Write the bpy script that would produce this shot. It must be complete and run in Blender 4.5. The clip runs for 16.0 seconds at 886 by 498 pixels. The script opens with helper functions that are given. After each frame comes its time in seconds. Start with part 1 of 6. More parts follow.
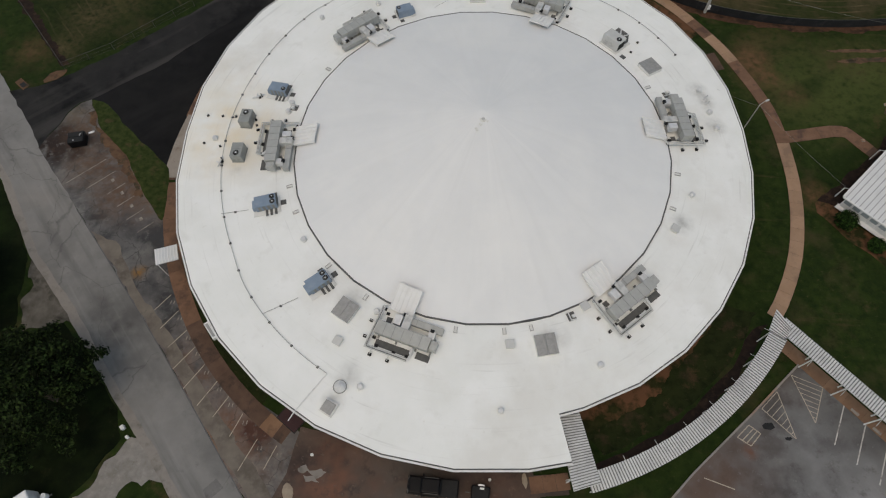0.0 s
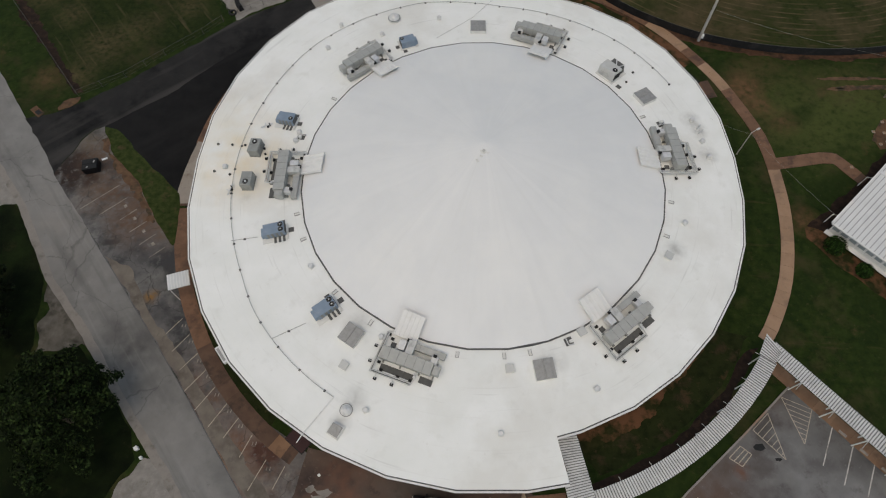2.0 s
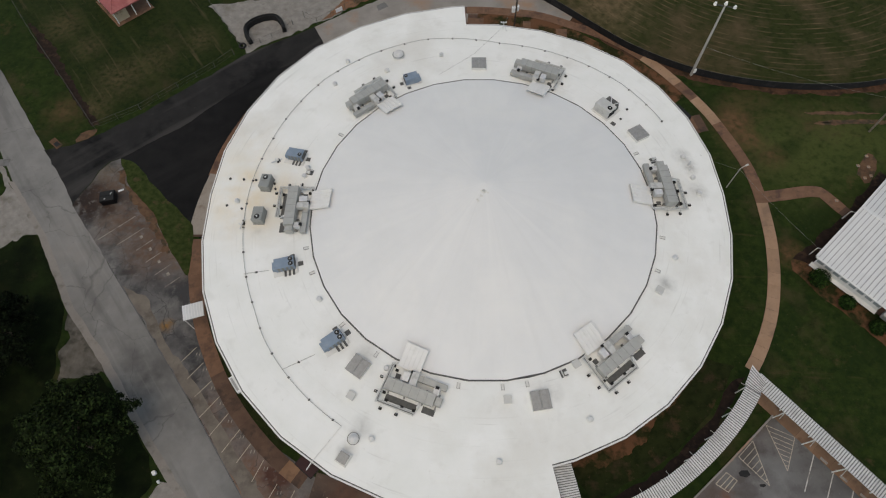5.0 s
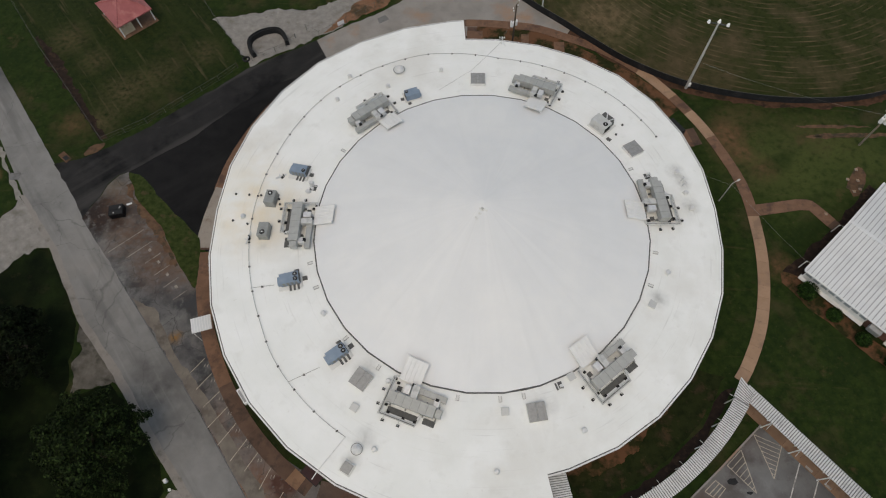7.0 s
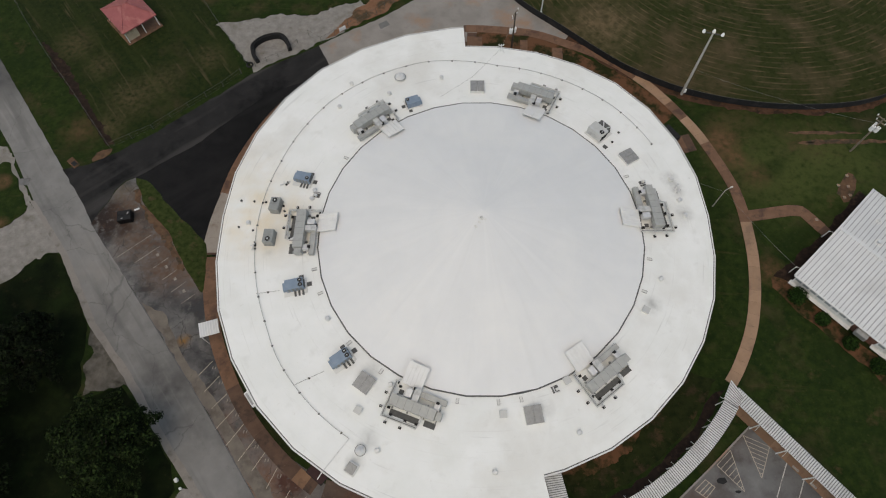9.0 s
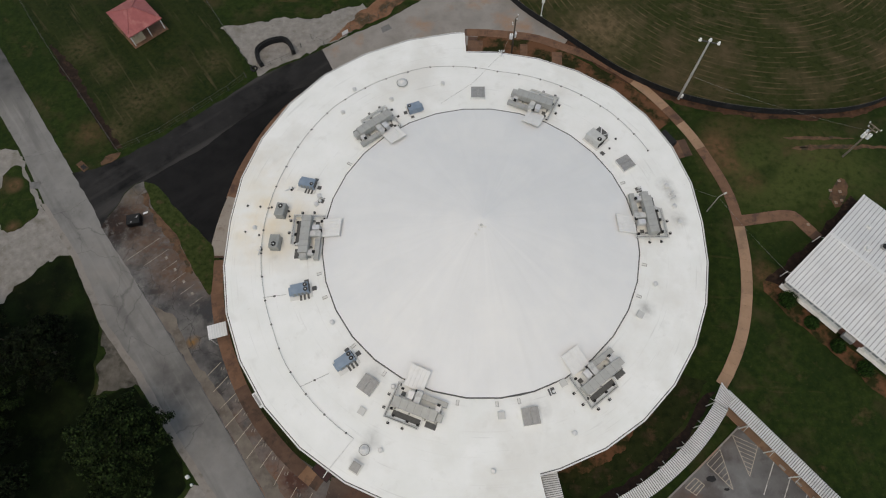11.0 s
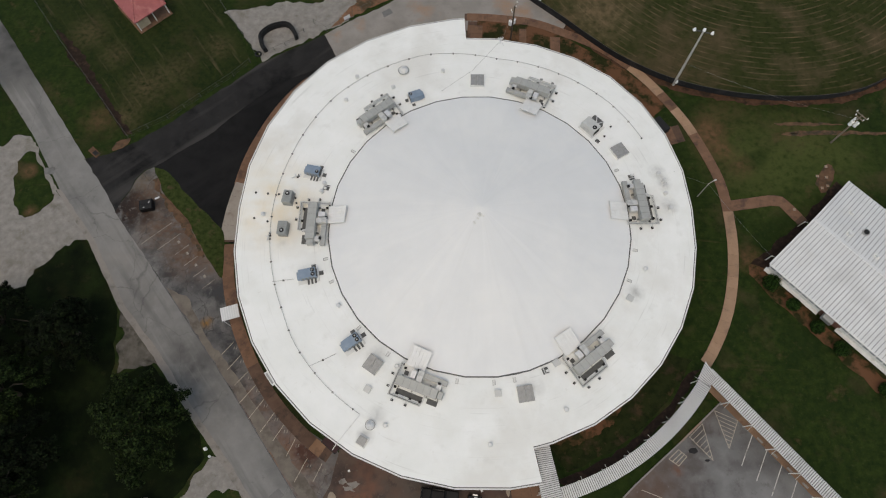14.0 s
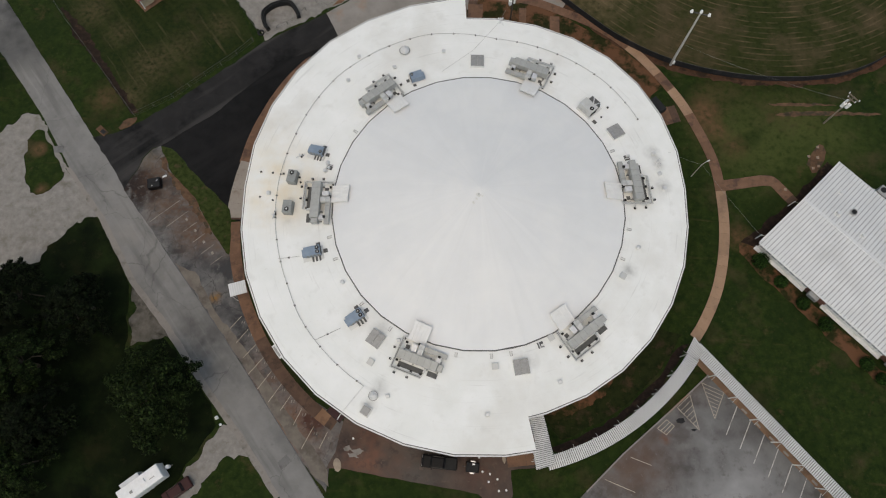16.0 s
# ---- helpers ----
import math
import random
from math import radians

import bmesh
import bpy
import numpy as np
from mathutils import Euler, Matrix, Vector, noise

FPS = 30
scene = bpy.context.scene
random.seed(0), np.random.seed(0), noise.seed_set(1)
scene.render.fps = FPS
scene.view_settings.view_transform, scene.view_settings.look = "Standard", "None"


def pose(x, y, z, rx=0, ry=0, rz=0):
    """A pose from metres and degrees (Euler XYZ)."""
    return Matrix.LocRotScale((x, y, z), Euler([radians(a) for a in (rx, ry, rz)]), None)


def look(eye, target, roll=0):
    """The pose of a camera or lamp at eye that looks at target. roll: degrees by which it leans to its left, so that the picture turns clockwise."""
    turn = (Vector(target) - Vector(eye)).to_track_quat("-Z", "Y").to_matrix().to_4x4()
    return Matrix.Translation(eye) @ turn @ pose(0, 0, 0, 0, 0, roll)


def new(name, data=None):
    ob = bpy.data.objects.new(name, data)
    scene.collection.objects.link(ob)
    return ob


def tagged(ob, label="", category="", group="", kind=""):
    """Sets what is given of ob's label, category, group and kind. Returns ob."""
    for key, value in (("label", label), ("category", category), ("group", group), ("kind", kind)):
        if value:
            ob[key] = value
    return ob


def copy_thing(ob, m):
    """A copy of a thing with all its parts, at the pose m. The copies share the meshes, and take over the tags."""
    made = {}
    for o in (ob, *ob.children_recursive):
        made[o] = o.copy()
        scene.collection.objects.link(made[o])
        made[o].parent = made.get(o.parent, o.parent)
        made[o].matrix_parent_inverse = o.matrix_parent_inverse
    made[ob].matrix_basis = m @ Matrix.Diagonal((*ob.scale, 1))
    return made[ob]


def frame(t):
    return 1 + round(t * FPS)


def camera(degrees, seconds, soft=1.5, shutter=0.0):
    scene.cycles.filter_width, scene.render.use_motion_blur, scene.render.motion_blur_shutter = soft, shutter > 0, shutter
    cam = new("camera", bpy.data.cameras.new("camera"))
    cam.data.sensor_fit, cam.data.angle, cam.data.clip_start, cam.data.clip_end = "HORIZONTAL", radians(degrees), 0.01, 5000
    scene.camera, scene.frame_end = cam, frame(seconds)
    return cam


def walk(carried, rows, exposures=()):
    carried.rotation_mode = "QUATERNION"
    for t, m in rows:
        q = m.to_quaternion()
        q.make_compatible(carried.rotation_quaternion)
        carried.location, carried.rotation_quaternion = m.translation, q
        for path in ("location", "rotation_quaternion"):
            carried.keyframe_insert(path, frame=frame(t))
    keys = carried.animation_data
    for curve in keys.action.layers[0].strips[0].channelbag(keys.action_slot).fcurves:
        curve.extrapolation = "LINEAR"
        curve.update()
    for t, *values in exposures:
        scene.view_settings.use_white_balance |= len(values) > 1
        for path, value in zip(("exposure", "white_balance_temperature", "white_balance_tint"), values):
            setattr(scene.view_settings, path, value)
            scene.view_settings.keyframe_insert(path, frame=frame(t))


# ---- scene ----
cam = camera(71.7, 16.0, 1.15)
PATH = [
    (0, (-3.529, -44.839, 68.877), (-3.559, -43.951, 67.085), -1.3),
    (0.5, (-3.527, -44.66, 69.687), (-3.558, -43.767, 67.898), -1.4),
    (1, (-3.555, -44.443, 70.573), (-3.587, -43.544, 68.787), -1.4),
    (1.5, (-3.603, -44.13, 71.448), (-3.636, -43.228, 69.664), -1.4),
    (2, (-3.687, -43.853, 72.357), (-3.719, -42.948, 70.574), -1.4),
    (2.5, (-3.683, -43.458, 73.334), (-3.717, -42.552, 71.552), -1.5),
    (3, (-3.739, -43.103, 74.247), (-3.772, -42.193, 72.466), -1.4),
    (3.5, (-3.764, -42.681, 75.157), (-3.797, -41.767, 73.378), -1.4),
    (4, (-3.81, -42.39, 75.986), (-3.844, -41.47, 74.21), -1.4),
    (6.5, (-3.777, -40.448, 80.539), (-3.812, -39.573, 78.741), -1.5),
    (7, (-3.698, -39.987, 81.466), (-3.734, -39.11, 79.669), -1.6),
    (7.5, (-3.696, -39.545, 82.389), (-3.732, -38.665, 80.593), -1.6),
    (8, (-3.736, -39.214, 83.193), (-3.77, -38.327, 81.4), -1.4),
    (8.5, (-3.756, -39.037, 83.943), (-3.79, -38.169, 82.141), -1.5),
    (11, (-3.796, -37.202, 88.302), (-3.832, -36.404, 86.469), -1.7),
    (11.5, (-3.799, -36.842, 89.14), (-3.835, -36.04, 87.308), -1.7),
    (12, (-3.827, -36.693, 89.936), (-3.863, -35.915, 88.094), -1.8),
    (12.5, (-3.773, -36.581, 90.785), (-3.811, -35.845, 88.926), -2.1),
    (13, (-3.869, -36.388, 91.633), (-3.906, -35.696, 89.757), -2.1),
    (13.5, (-3.751, -36.092, 92.578), (-3.789, -35.406, 90.699), -2.3),
    (14, (-3.751, -35.707, 93.517), (-3.787, -35.02, 91.64), -2.1),
    (14.5, (-3.663, -35.421, 94.393), (-3.701, -34.729, 92.517), -2.2),
    (15, (-3.684, -35.356, 95.321), (-3.721, -34.675, 93.441), -2.1),
    (15.5, (-3.729, -35.369, 96.136), (-3.764, -34.728, 94.242), -2.1),
    (16, (-3.65, -35.452, 96.961), (-3.686, -34.859, 95.052), -2.4),
]
# (seconds, stops, kelvin, tint)
EXPOSURES = ((0, 0.23, 8900, 6.5), (4, 0.26, 8900, 6.5), (7, 0.33, 8900, 6.5), (11, 0.38, 8900, 6.5), (16, 0.44, 8900, 6.5))
walk(cam, [(t, look(e, g, r)) for t, e, g, r in PATH], EXPOSURES)

# ---- world and sun: overcast, soft light from the south-south-west ----
SUN_AZ, SUN_EL = radians(205), radians(68)      # compass bearing of the sun, +y is north
world = bpy.data.worlds.new("overcast_sky")
scene.world = world
world.use_nodes = True
wn = world.node_tree
sky = wn.nodes.new("ShaderNodeTexSky")
sky.sky_type = "NISHITA"
sky.sun_disc = False
sky.sun_elevation, sky.sun_rotation = SUN_EL, SUN_AZ
sky.air_density, sky.dust_density, sky.ozone_density = 1.0, 1.5, 1.0
wn.links.new(sky.outputs[0], wn.nodes["Background"].inputs[0])
wn.nodes["Background"].inputs[1].default_value = 0.158
sun = new("sun", bpy.data.lights.new("sun", "SUN"))
sun.data.energy, sun.data.angle, sun.data.color = 0.35, radians(60), (1.0, 0.96, 0.9)
sdir = Vector((math.sin(SUN_AZ) * math.cos(SUN_EL), math.cos(SUN_AZ) * math.cos(SUN_EL), math.sin(SUN_EL)))
sun.matrix_world = look(sdir * 200, (0, 0, 0))


# ---- materials ----
def mat(name, c1, c2, s1=1.0, c3=None, s3=0.1, m3=(0.5, 0.65), rough=0.8, metal=0.0, bump=0.15, bs=12.0,
        local=False, vary=0.0, spec=0.3, d1=5.0):
    """Two colours mixed by noise, a third in patches, fine relief; sizes are per metre."""
    m = bpy.data.materials.new(name)
    m.use_nodes = True
    nt = m.node_tree
    b = nt.nodes["Principled BSDF"]
    b.inputs["Roughness"].default_value, b.inputs["Metallic"].default_value = rough, metal
    b.inputs["Specular IOR Level"].default_value = spec
    if local:
        co = nt.nodes.new("ShaderNodeTexCoord").outputs["Object"]
    else:
        co = nt.nodes.new("ShaderNodeNewGeometry").outputs["Position"]

    def noisy(scale, detail=5.0, rough_=0.6):
        n = nt.nodes.new("ShaderNodeTexNoise")
        n.inputs["Scale"].default_value, n.inputs["Detail"].default_value = scale, detail
        n.inputs["Roughness"].default_value = rough_
        nt.links.new(co, n.inputs["Vector"])
        return n.outputs[0]

    def span(value, lo, hi):
        r = nt.nodes.new("ShaderNodeMapRange")
        r.inputs["From Min"].default_value, r.inputs["From Max"].default_value = lo, hi
        nt.links.new(value, r.inputs["Value"])
        return r.outputs[0]

    def mix(f, a, c):
        x = nt.nodes.new("ShaderNodeMix")
        x.data_type = "RGBA"
        nt.links.new(f, x.inputs["Factor"])
        for sock, v in ((x.inputs["A"], a), (x.inputs["B"], c)):
            if isinstance(v, tuple):
                sock.default_value = (*v, 1)
            else:
                nt.links.new(v, sock)
        return x.outputs["Result"]
    col = mix(span(noisy(s1, d1), 0.32, 0.68), c1, c2)
    if c3:
        col = mix(span(noisy(s3, 6.0, 0.62), *m3), col, c3)
    if vary:
        oi = nt.nodes.new("ShaderNodeObjectInfo")
        h = nt.nodes.new("ShaderNodeHueSaturation")
        r = nt.nodes.new("ShaderNodeMapRange")
        r.inputs["To Min"].default_value, r.inputs["To Max"].default_value = 1 - vary, 1 + vary
        nt.links.new(oi.outputs["Random"], r.inputs["Value"])
        nt.links.new(r.outputs[0], h.inputs["Value"])
        nt.links.new(col, h.inputs["Color"])
        col = h.outputs[0]
    nt.links.new(col, b.inputs["Base Color"])
    if bump:
        bp = nt.nodes.new("ShaderNodeBump")
        bp.inputs["Strength"].default_value, bp.inputs["Distance"].default_value = bump, 0.05
        nt.links.new(noisy(bs, 3.0), bp.inputs["Height"])
        nt.links.new(bp.outputs[0], b.inputs["Normal"])
    return m


def overlay(m, colour, build):
    """Lay one more colour over a material; build(nt, position) gives the mask."""
    nt = m.node_tree
    b = nt.nodes["Principled BSDF"]
    old = b.inputs["Base Color"].links[0].from_socket
    pos = nt.nodes.new("ShaderNodeNewGeometry").outputs["Position"]
    x = nt.nodes.new("ShaderNodeMix")
    x.data_type = "RGBA"
    nt.links.new(build(nt, pos), x.inputs["Factor"])
    nt.links.new(old, x.inputs["A"])
    x.inputs["B"].default_value = (*colour, 1)
    nt.links.new(x.outputs["Result"], b.inputs["Base Color"])


def node_math(nt, op, a, b=0.0, clamp=False):
    n = nt.nodes.new("ShaderNodeMath")
    n.operation, n.use_clamp = op, clamp
    for i, v in enumerate((a, b)):
        if isinstance(v, (int, float)):
            n.inputs[i].default_value = v
        else:
            nt.links.new(v, n.inputs[i])
    return n.outputs[0]


def blot(cx, cy, r, strength, scale=0.5):
    """A ragged round mask for stains and painted shadows about a place on the plan."""
    def build(nt, pos):
        d = nt.nodes.new("ShaderNodeVectorMath")
        d.operation = "DISTANCE"
        flat = nt.nodes.new("ShaderNodeVectorMath")
        flat.operation = "MULTIPLY"
        flat.inputs[1].default_value = (1, 1, 0)
        nt.links.new(pos, flat.inputs[0])
        nt.links.new(flat.outputs[0], d.inputs[0])
        d.inputs[1].default_value = (cx, cy, 0)
        n = nt.nodes.new("ShaderNodeTexNoise")
        n.inputs["Scale"].default_value, n.inputs["Detail"].default_value = scale, 6
        nt.links.new(pos, n.inputs["Vector"])
        near = node_math(nt, "SUBTRACT", 1.0, node_math(nt, "DIVIDE", d.outputs["Value"], r), True)
        v = node_math(nt, "MULTIPLY", near, node_math(nt, "MULTIPLY", node_math(nt, "SUBTRACT", n.outputs[0], 0.25), 2.6), True)
        return node_math(nt, "MULTIPLY", v, strength, True)
    return build


def streaks(around, along, lo, hi, strength):
    """Streaks that run outwards from the middle of the round roof."""
    def build(nt, pos):
        s = nt.nodes.new("ShaderNodeSeparateXYZ")
        nt.links.new(pos, s.inputs[0])
        ang = node_math(nt, "ARCTAN2", s.outputs[1], s.outputs[0])
        ln = nt.nodes.new("ShaderNodeVectorMath")
        ln.operation = "LENGTH"
        nt.links.new(pos, ln.inputs[0])
        c = nt.nodes.new("ShaderNodeCombineXYZ")
        nt.links.new(node_math(nt, "MULTIPLY", ang, around), c.inputs[0])
        nt.links.new(node_math(nt, "MULTIPLY", ln.outputs["Value"], along), c.inputs[1])
        n = nt.nodes.new("ShaderNodeTexNoise")
        n.inputs["Scale"].default_value, n.inputs["Detail"].default_value = 1.0, 5
        nt.links.new(c.outputs[0], n.inputs["Vector"])
        r = nt.nodes.new("ShaderNodeMapRange")
        r.inputs["From Min"].default_value, r.inputs["From Max"].default_value = lo, hi
        r.inputs["To Max"].default_value = strength
        nt.links.new(n.outputs[0], r.inputs["Value"])
        return r.outputs[0]
    return build


def mow_rings(cx, cy, pitch, lo, hi, strength, wobble=0.8):
    """Thin arcs of cut straw about a centre, broken up by noise."""
    def build(nt, pos):
        d = nt.nodes.new("ShaderNodeVectorMath")
        d.operation = "DISTANCE"
        nt.links.new(pos, d.inputs[0])
        d.inputs[1].default_value = (cx, cy, 0)
        n = nt.nodes.new("ShaderNodeTexNoise")
        n.inputs["Scale"].default_value, n.inputs["Detail"].default_value = 0.12, 3
        nt.links.new(pos, n.inputs["Vector"])
        k = nt.nodes.new("ShaderNodeTexNoise")
        k.inputs["Scale"].default_value, k.inputs["Detail"].default_value = 0.35, 5
        nt.links.new(pos, k.inputs["Vector"])
        ph = node_math(nt, "ADD", node_math(nt, "DIVIDE", d.outputs["Value"], pitch), node_math(nt, "MULTIPLY", n.outputs[0], wobble))
        w = node_math(nt, "SINE", node_math(nt, "MULTIPLY", ph, math.tau))
        r = nt.nodes.new("ShaderNodeMapRange")
        r.inputs["From Min"].default_value, r.inputs["From Max"].default_value = lo, hi
        nt.links.new(w, r.inputs["Value"])
        r2 = nt.nodes.new("ShaderNodeMapRange")
        r2.inputs["From Min"].default_value, r2.inputs["From Max"].default_value = 0.42, 0.7
        r2.inputs["To Max"].default_value = strength
        nt.links.new(k.outputs[0], r2.inputs["Value"])
        return node_math(nt, "MULTIPLY", r.outputs[0], r2.outputs[0])
    return build


def mown_streaks(bearing, across, along, lo, hi, strength):
    """Broken straight streaks that run along one bearing of the plan."""
    def build(nt, pos):
        m = nt.nodes.new("ShaderNodeMapping")
        m.inputs["Rotation"].default_value = (0, 0, -radians(bearing))
        nt.links.new(pos, m.inputs["Vector"])
        k = nt.nodes.new("ShaderNodeVectorMath")
        k.operation = "MULTIPLY"
        k.inputs[1].default_value = (along, across, 0)
        nt.links.new(m.outputs[0], k.inputs[0])
        n = nt.nodes.new("ShaderNodeTexNoise")
        n.inputs["Scale"].default_value, n.inputs["Detail"].default_value = 1.0, 5
        nt.links.new(k.outputs[0], n.inputs["Vector"])
        r = nt.nodes.new("ShaderNodeMapRange")
        r.inputs["From Min"].default_value, r.inputs["From Max"].default_value = lo, hi
        r.inputs["To Max"].default_value = strength
        nt.links.new(n.outputs[0], r.inputs["Value"])
        return r.outputs[0]
    return build


def mottle(scale, lo, hi, strength, detail=8):
    """Ragged spots all over a surface."""
    def build(nt, pos):
        n = nt.nodes.new("ShaderNodeTexNoise")
        n.inputs["Scale"].default_value, n.inputs["Detail"].default_value = scale, detail
        n.inputs["Roughness"].default_value = 0.7
        nt.links.new(pos, n.inputs["Vector"])
        r = nt.nodes.new("ShaderNodeMapRange")
        r.inputs["From Min"].default_value, r.inputs["From Max"].default_value = lo, hi
        r.inputs["To Max"].default_value = strength
        nt.links.new(n.outputs[0], r.inputs["Value"])
        return r.outputs[0]
    return build


def cracks(scale, width, strength):
    """Thin wandering cracks between cells."""
    def build(nt, pos):
        n = nt.nodes.new("ShaderNodeTexNoise")
        n.inputs["Scale"].default_value, n.inputs["Detail"].default_value = 0.5, 4
        nt.links.new(pos, n.inputs["Vector"])
        a = nt.nodes.new("ShaderNodeVectorMath")
        a.operation = "MULTIPLY_ADD"
        nt.links.new(n.outputs["Color"], a.inputs[0])
        a.inputs[1].default_value = (2.2, 2.2, 0)
        nt.links.new(pos, a.inputs[2])
        v = nt.nodes.new("ShaderNodeTexVoronoi")
        v.feature = "DISTANCE_TO_EDGE"
        v.inputs["Scale"].default_value = scale
        nt.links.new(a.outputs[0], v.inputs["Vector"])
        r = nt.nodes.new("ShaderNodeMapRange")
        r.inputs["From Min"].default_value, r.inputs["From Max"].default_value = 0.0, width
        r.inputs["To Min"].default_value, r.inputs["To Max"].default_value = strength, 0.0
        nt.links.new(v.outputs["Distance"], r.inputs["Value"])
        return r.outputs[0]
    return build


M = {}
M["grass"] = mat("mown_grass", (0.0085, 0.018, 0.004), (0.023, 0.038, 0.0085), 0.8, (0.055, 0.043, 0.021), 0.13, (0.53, 0.74), 0.95, bump=0.6, bs=6, spec=0.1)
overlay(M["grass"], (0.032, 0.040, 0.012), lambda nt, p: mow_rings(400, 260, 3.1, 0.1, 0.9, 0.22, 0.3)(nt, p))
for cx, cy, r, k in ((40.5, 22, 5, 0.7), (39.5, 18, 3.5, 1.0), (42, 14, 5, 0.4), (44, 24.5, 6, 0.4), (58, 20.5, 6, 0.35), (33, 35, 6, 0.7), (47, 14, 6, 0.2), (52, 21, 7, 0.25),
                     (-66.5, 22, 5, 0.7), (-76.9, 11.8, 1.8, 1.6), (-74.8, 4.2, 1.6, 1.2)):
    overlay(M["grass"], (0.12, 0.068, 0.037), blot(cx, cy, r, k, 0.9))
for cx, cy, r in ((46, 16, 12), (51, 12, 11), (57, 18, 9), (62, 16, 9)):
    overlay(M["grass"], (0.060, 0.074, 0.021), blot(cx, cy, r, 0.8, 0.9))
overlay(M["grass"], (0.105, 0.062, 0.034), mown_streaks(-3, 0.6, 0.06, 0.64, 0.78, 0.5))
overlay(M["grass"], (0.010, 0.021, 0.005), mown_streaks(35, 0.25, 0.08, 0.52, 0.66, 0.55))
M["lawn"] = mat("fenced_lawn_grass", (0.0085, 0.0165, 0.0045), (0.021, 0.029, 0.008), 1.1, (0.040, 0.034, 0.016), 0.16, (0.56, 0.76), 0.95, bump=0.6, bs=6, spec=0.1)
overlay(M["lawn"], (0.115, 0.085, 0.05), mown_streaks(128, 1.1, 0.10, 0.60, 0.78, 0.75))
overlay(M["lawn"], (0.026, 0.034, 0.010), mown_streaks(128, 0.35, 0.03, 0.48, 0.62, 0.6))
for cx, cy, r, k in ((-60, 29, 6, 0.8), (-55, 33, 5, 0.6), (-67, 36, 4, 0.7), (-73, 41, 5, 0.8), (-62.5, 22.5, 4, 0.8), (-48, 38, 4, 0.7)):
    overlay(M["lawn"], (0.13, 0.09, 0.05), blot(cx, cy, r, 0.6 * k, 1.3))
M["outfield"] = mat("outfield_grass", (0.015, 0.022, 0.0055), (0.034, 0.039, 0.012), 0.9, (0.085, 0.06, 0.034), 0.16, (0.48, 0.74), 0.95, bump=0.6, bs=6, spec=0.1)
overlay(M["outfield"], (0.13, 0.09, 0.053), mow_rings(55, 73, 1.15, 0.6, 1.0, 0.85, 0.4))
overlay(M["outfield"], (0.15, 0.105, 0.06), blot(23, 46, 10, 0.9, 0.7))
overlay(M["outfield"], (0.10, 0.066, 0.038), blot(38, 36, 11, 0.7, 0.5))
M["bed"] = mat("planting_bed_grass", (0.008, 0.013, 0.004), (0.022, 0.028, 0.009), 0.9, (0.045, 0.03, 0.018), 0.4, (0.55, 0.7), 0.95, bump=0.6, bs=8, spec=0.1)
M["clay_bed"] = mat("grass_and_red_clay_bed", (0.012, 0.016, 0.005), (0.03, 0.03, 0.011), 0.9, (0.125, 0.06, 0.033), 0.3, (0.43, 0.55), 0.95, bump=0.6, bs=8, spec=0.1)
# Darkened green: the trees' shade is put into this lawn colour.
M["shaded_lawn"] = mat("tree_shaded_lawn", (0.002, 0.0042, 0.0015), (0.007, 0.0125, 0.0035), 0.3, (0.016, 0.014, 0.006), 0.15, (0.55, 0.75), 0.95, bump=0.6, bs=6, spec=0.08)
M["strip"] = mat("bright_strip_grass", (0.014, 0.024, 0.006), (0.042, 0.054, 0.016), 1.3, (0.075, 0.05, 0.028), 0.7, (0.56, 0.72), 0.95, bump=0.6, bs=8, spec=0.1)
M["mulch"] = mat("red_brown_mulch", (0.055, 0.028, 0.018), (0.095, 0.05, 0.032), 1.2, (0.03, 0.02, 0.014), 0.5, (0.5, 0.62), 0.95, bump=0.7, bs=10, spec=0.1)
# Dark mulch colour; on the end bed it also carries the wall's shadow.
M["dark_mulch"] = mat("dark_mulch_and_wall_shade", (0.016, 0.011, 0.009), (0.032, 0.02, 0.015), 1.2, (0.05, 0.03, 0.02), 0.6, (0.54, 0.68), 0.95, bump=0.7, bs=10, spec=0.1)
M["clay"] = mat("bare_red_clay", (0.16, 0.075, 0.042), (0.22, 0.12, 0.075), 0.7, (0.07, 0.05, 0.03), 0.3, (0.5, 0.62), 0.95, bump=0.4, bs=8, spec=0.15)
M["road"] = mat("worn_grey_asphalt_road", (0.165, 0.16, 0.153), (0.215, 0.209, 0.20), 0.3, (0.13, 0.127, 0.123), 0.09, (0.54, 0.7), 0.85, bump=0.3, bs=14)
# Shadow of the big roadside tree, painted into the road colour.
overlay(M["road"], (0.055, 0.052, 0.05), blot(-43.5, -21, 9, 1.0, 0.35))
overlay(M["road"], (0.23, 0.21, 0.19), blot(-57, -4, 13, 0.5, 0.4))
overlay(M["road"], (0.05, 0.05, 0.05), blot(-84, 37, 12, 1.3, 0.3))
M["new_asphalt"] = mat("fresh_black_asphalt", (0.006, 0.006, 0.0064), (0.0105, 0.0103, 0.0104), 0.25, (0.014, 0.0135, 0.0133), 0.13, (0.52, 0.66), 0.9, bump=0.25, bs=14, spec=0.12)
M["drive"] = mat("older_dark_asphalt", (0.0155, 0.015, 0.015), (0.026, 0.025, 0.0245), 0.25, (0.0065, 0.0064, 0.0066), 0.12, (0.5, 0.62), 0.9, bump=0.25, bs=14, spec=0.15)
for cx, cy, r in ((-50, 14, 8), (-44, 20, 7), (-42, 11, 6)):
    overlay(M["new_asphalt"], (0.014, 0.0135, 0.0135), blot(cx, cy, r, 0.9, 0.5))
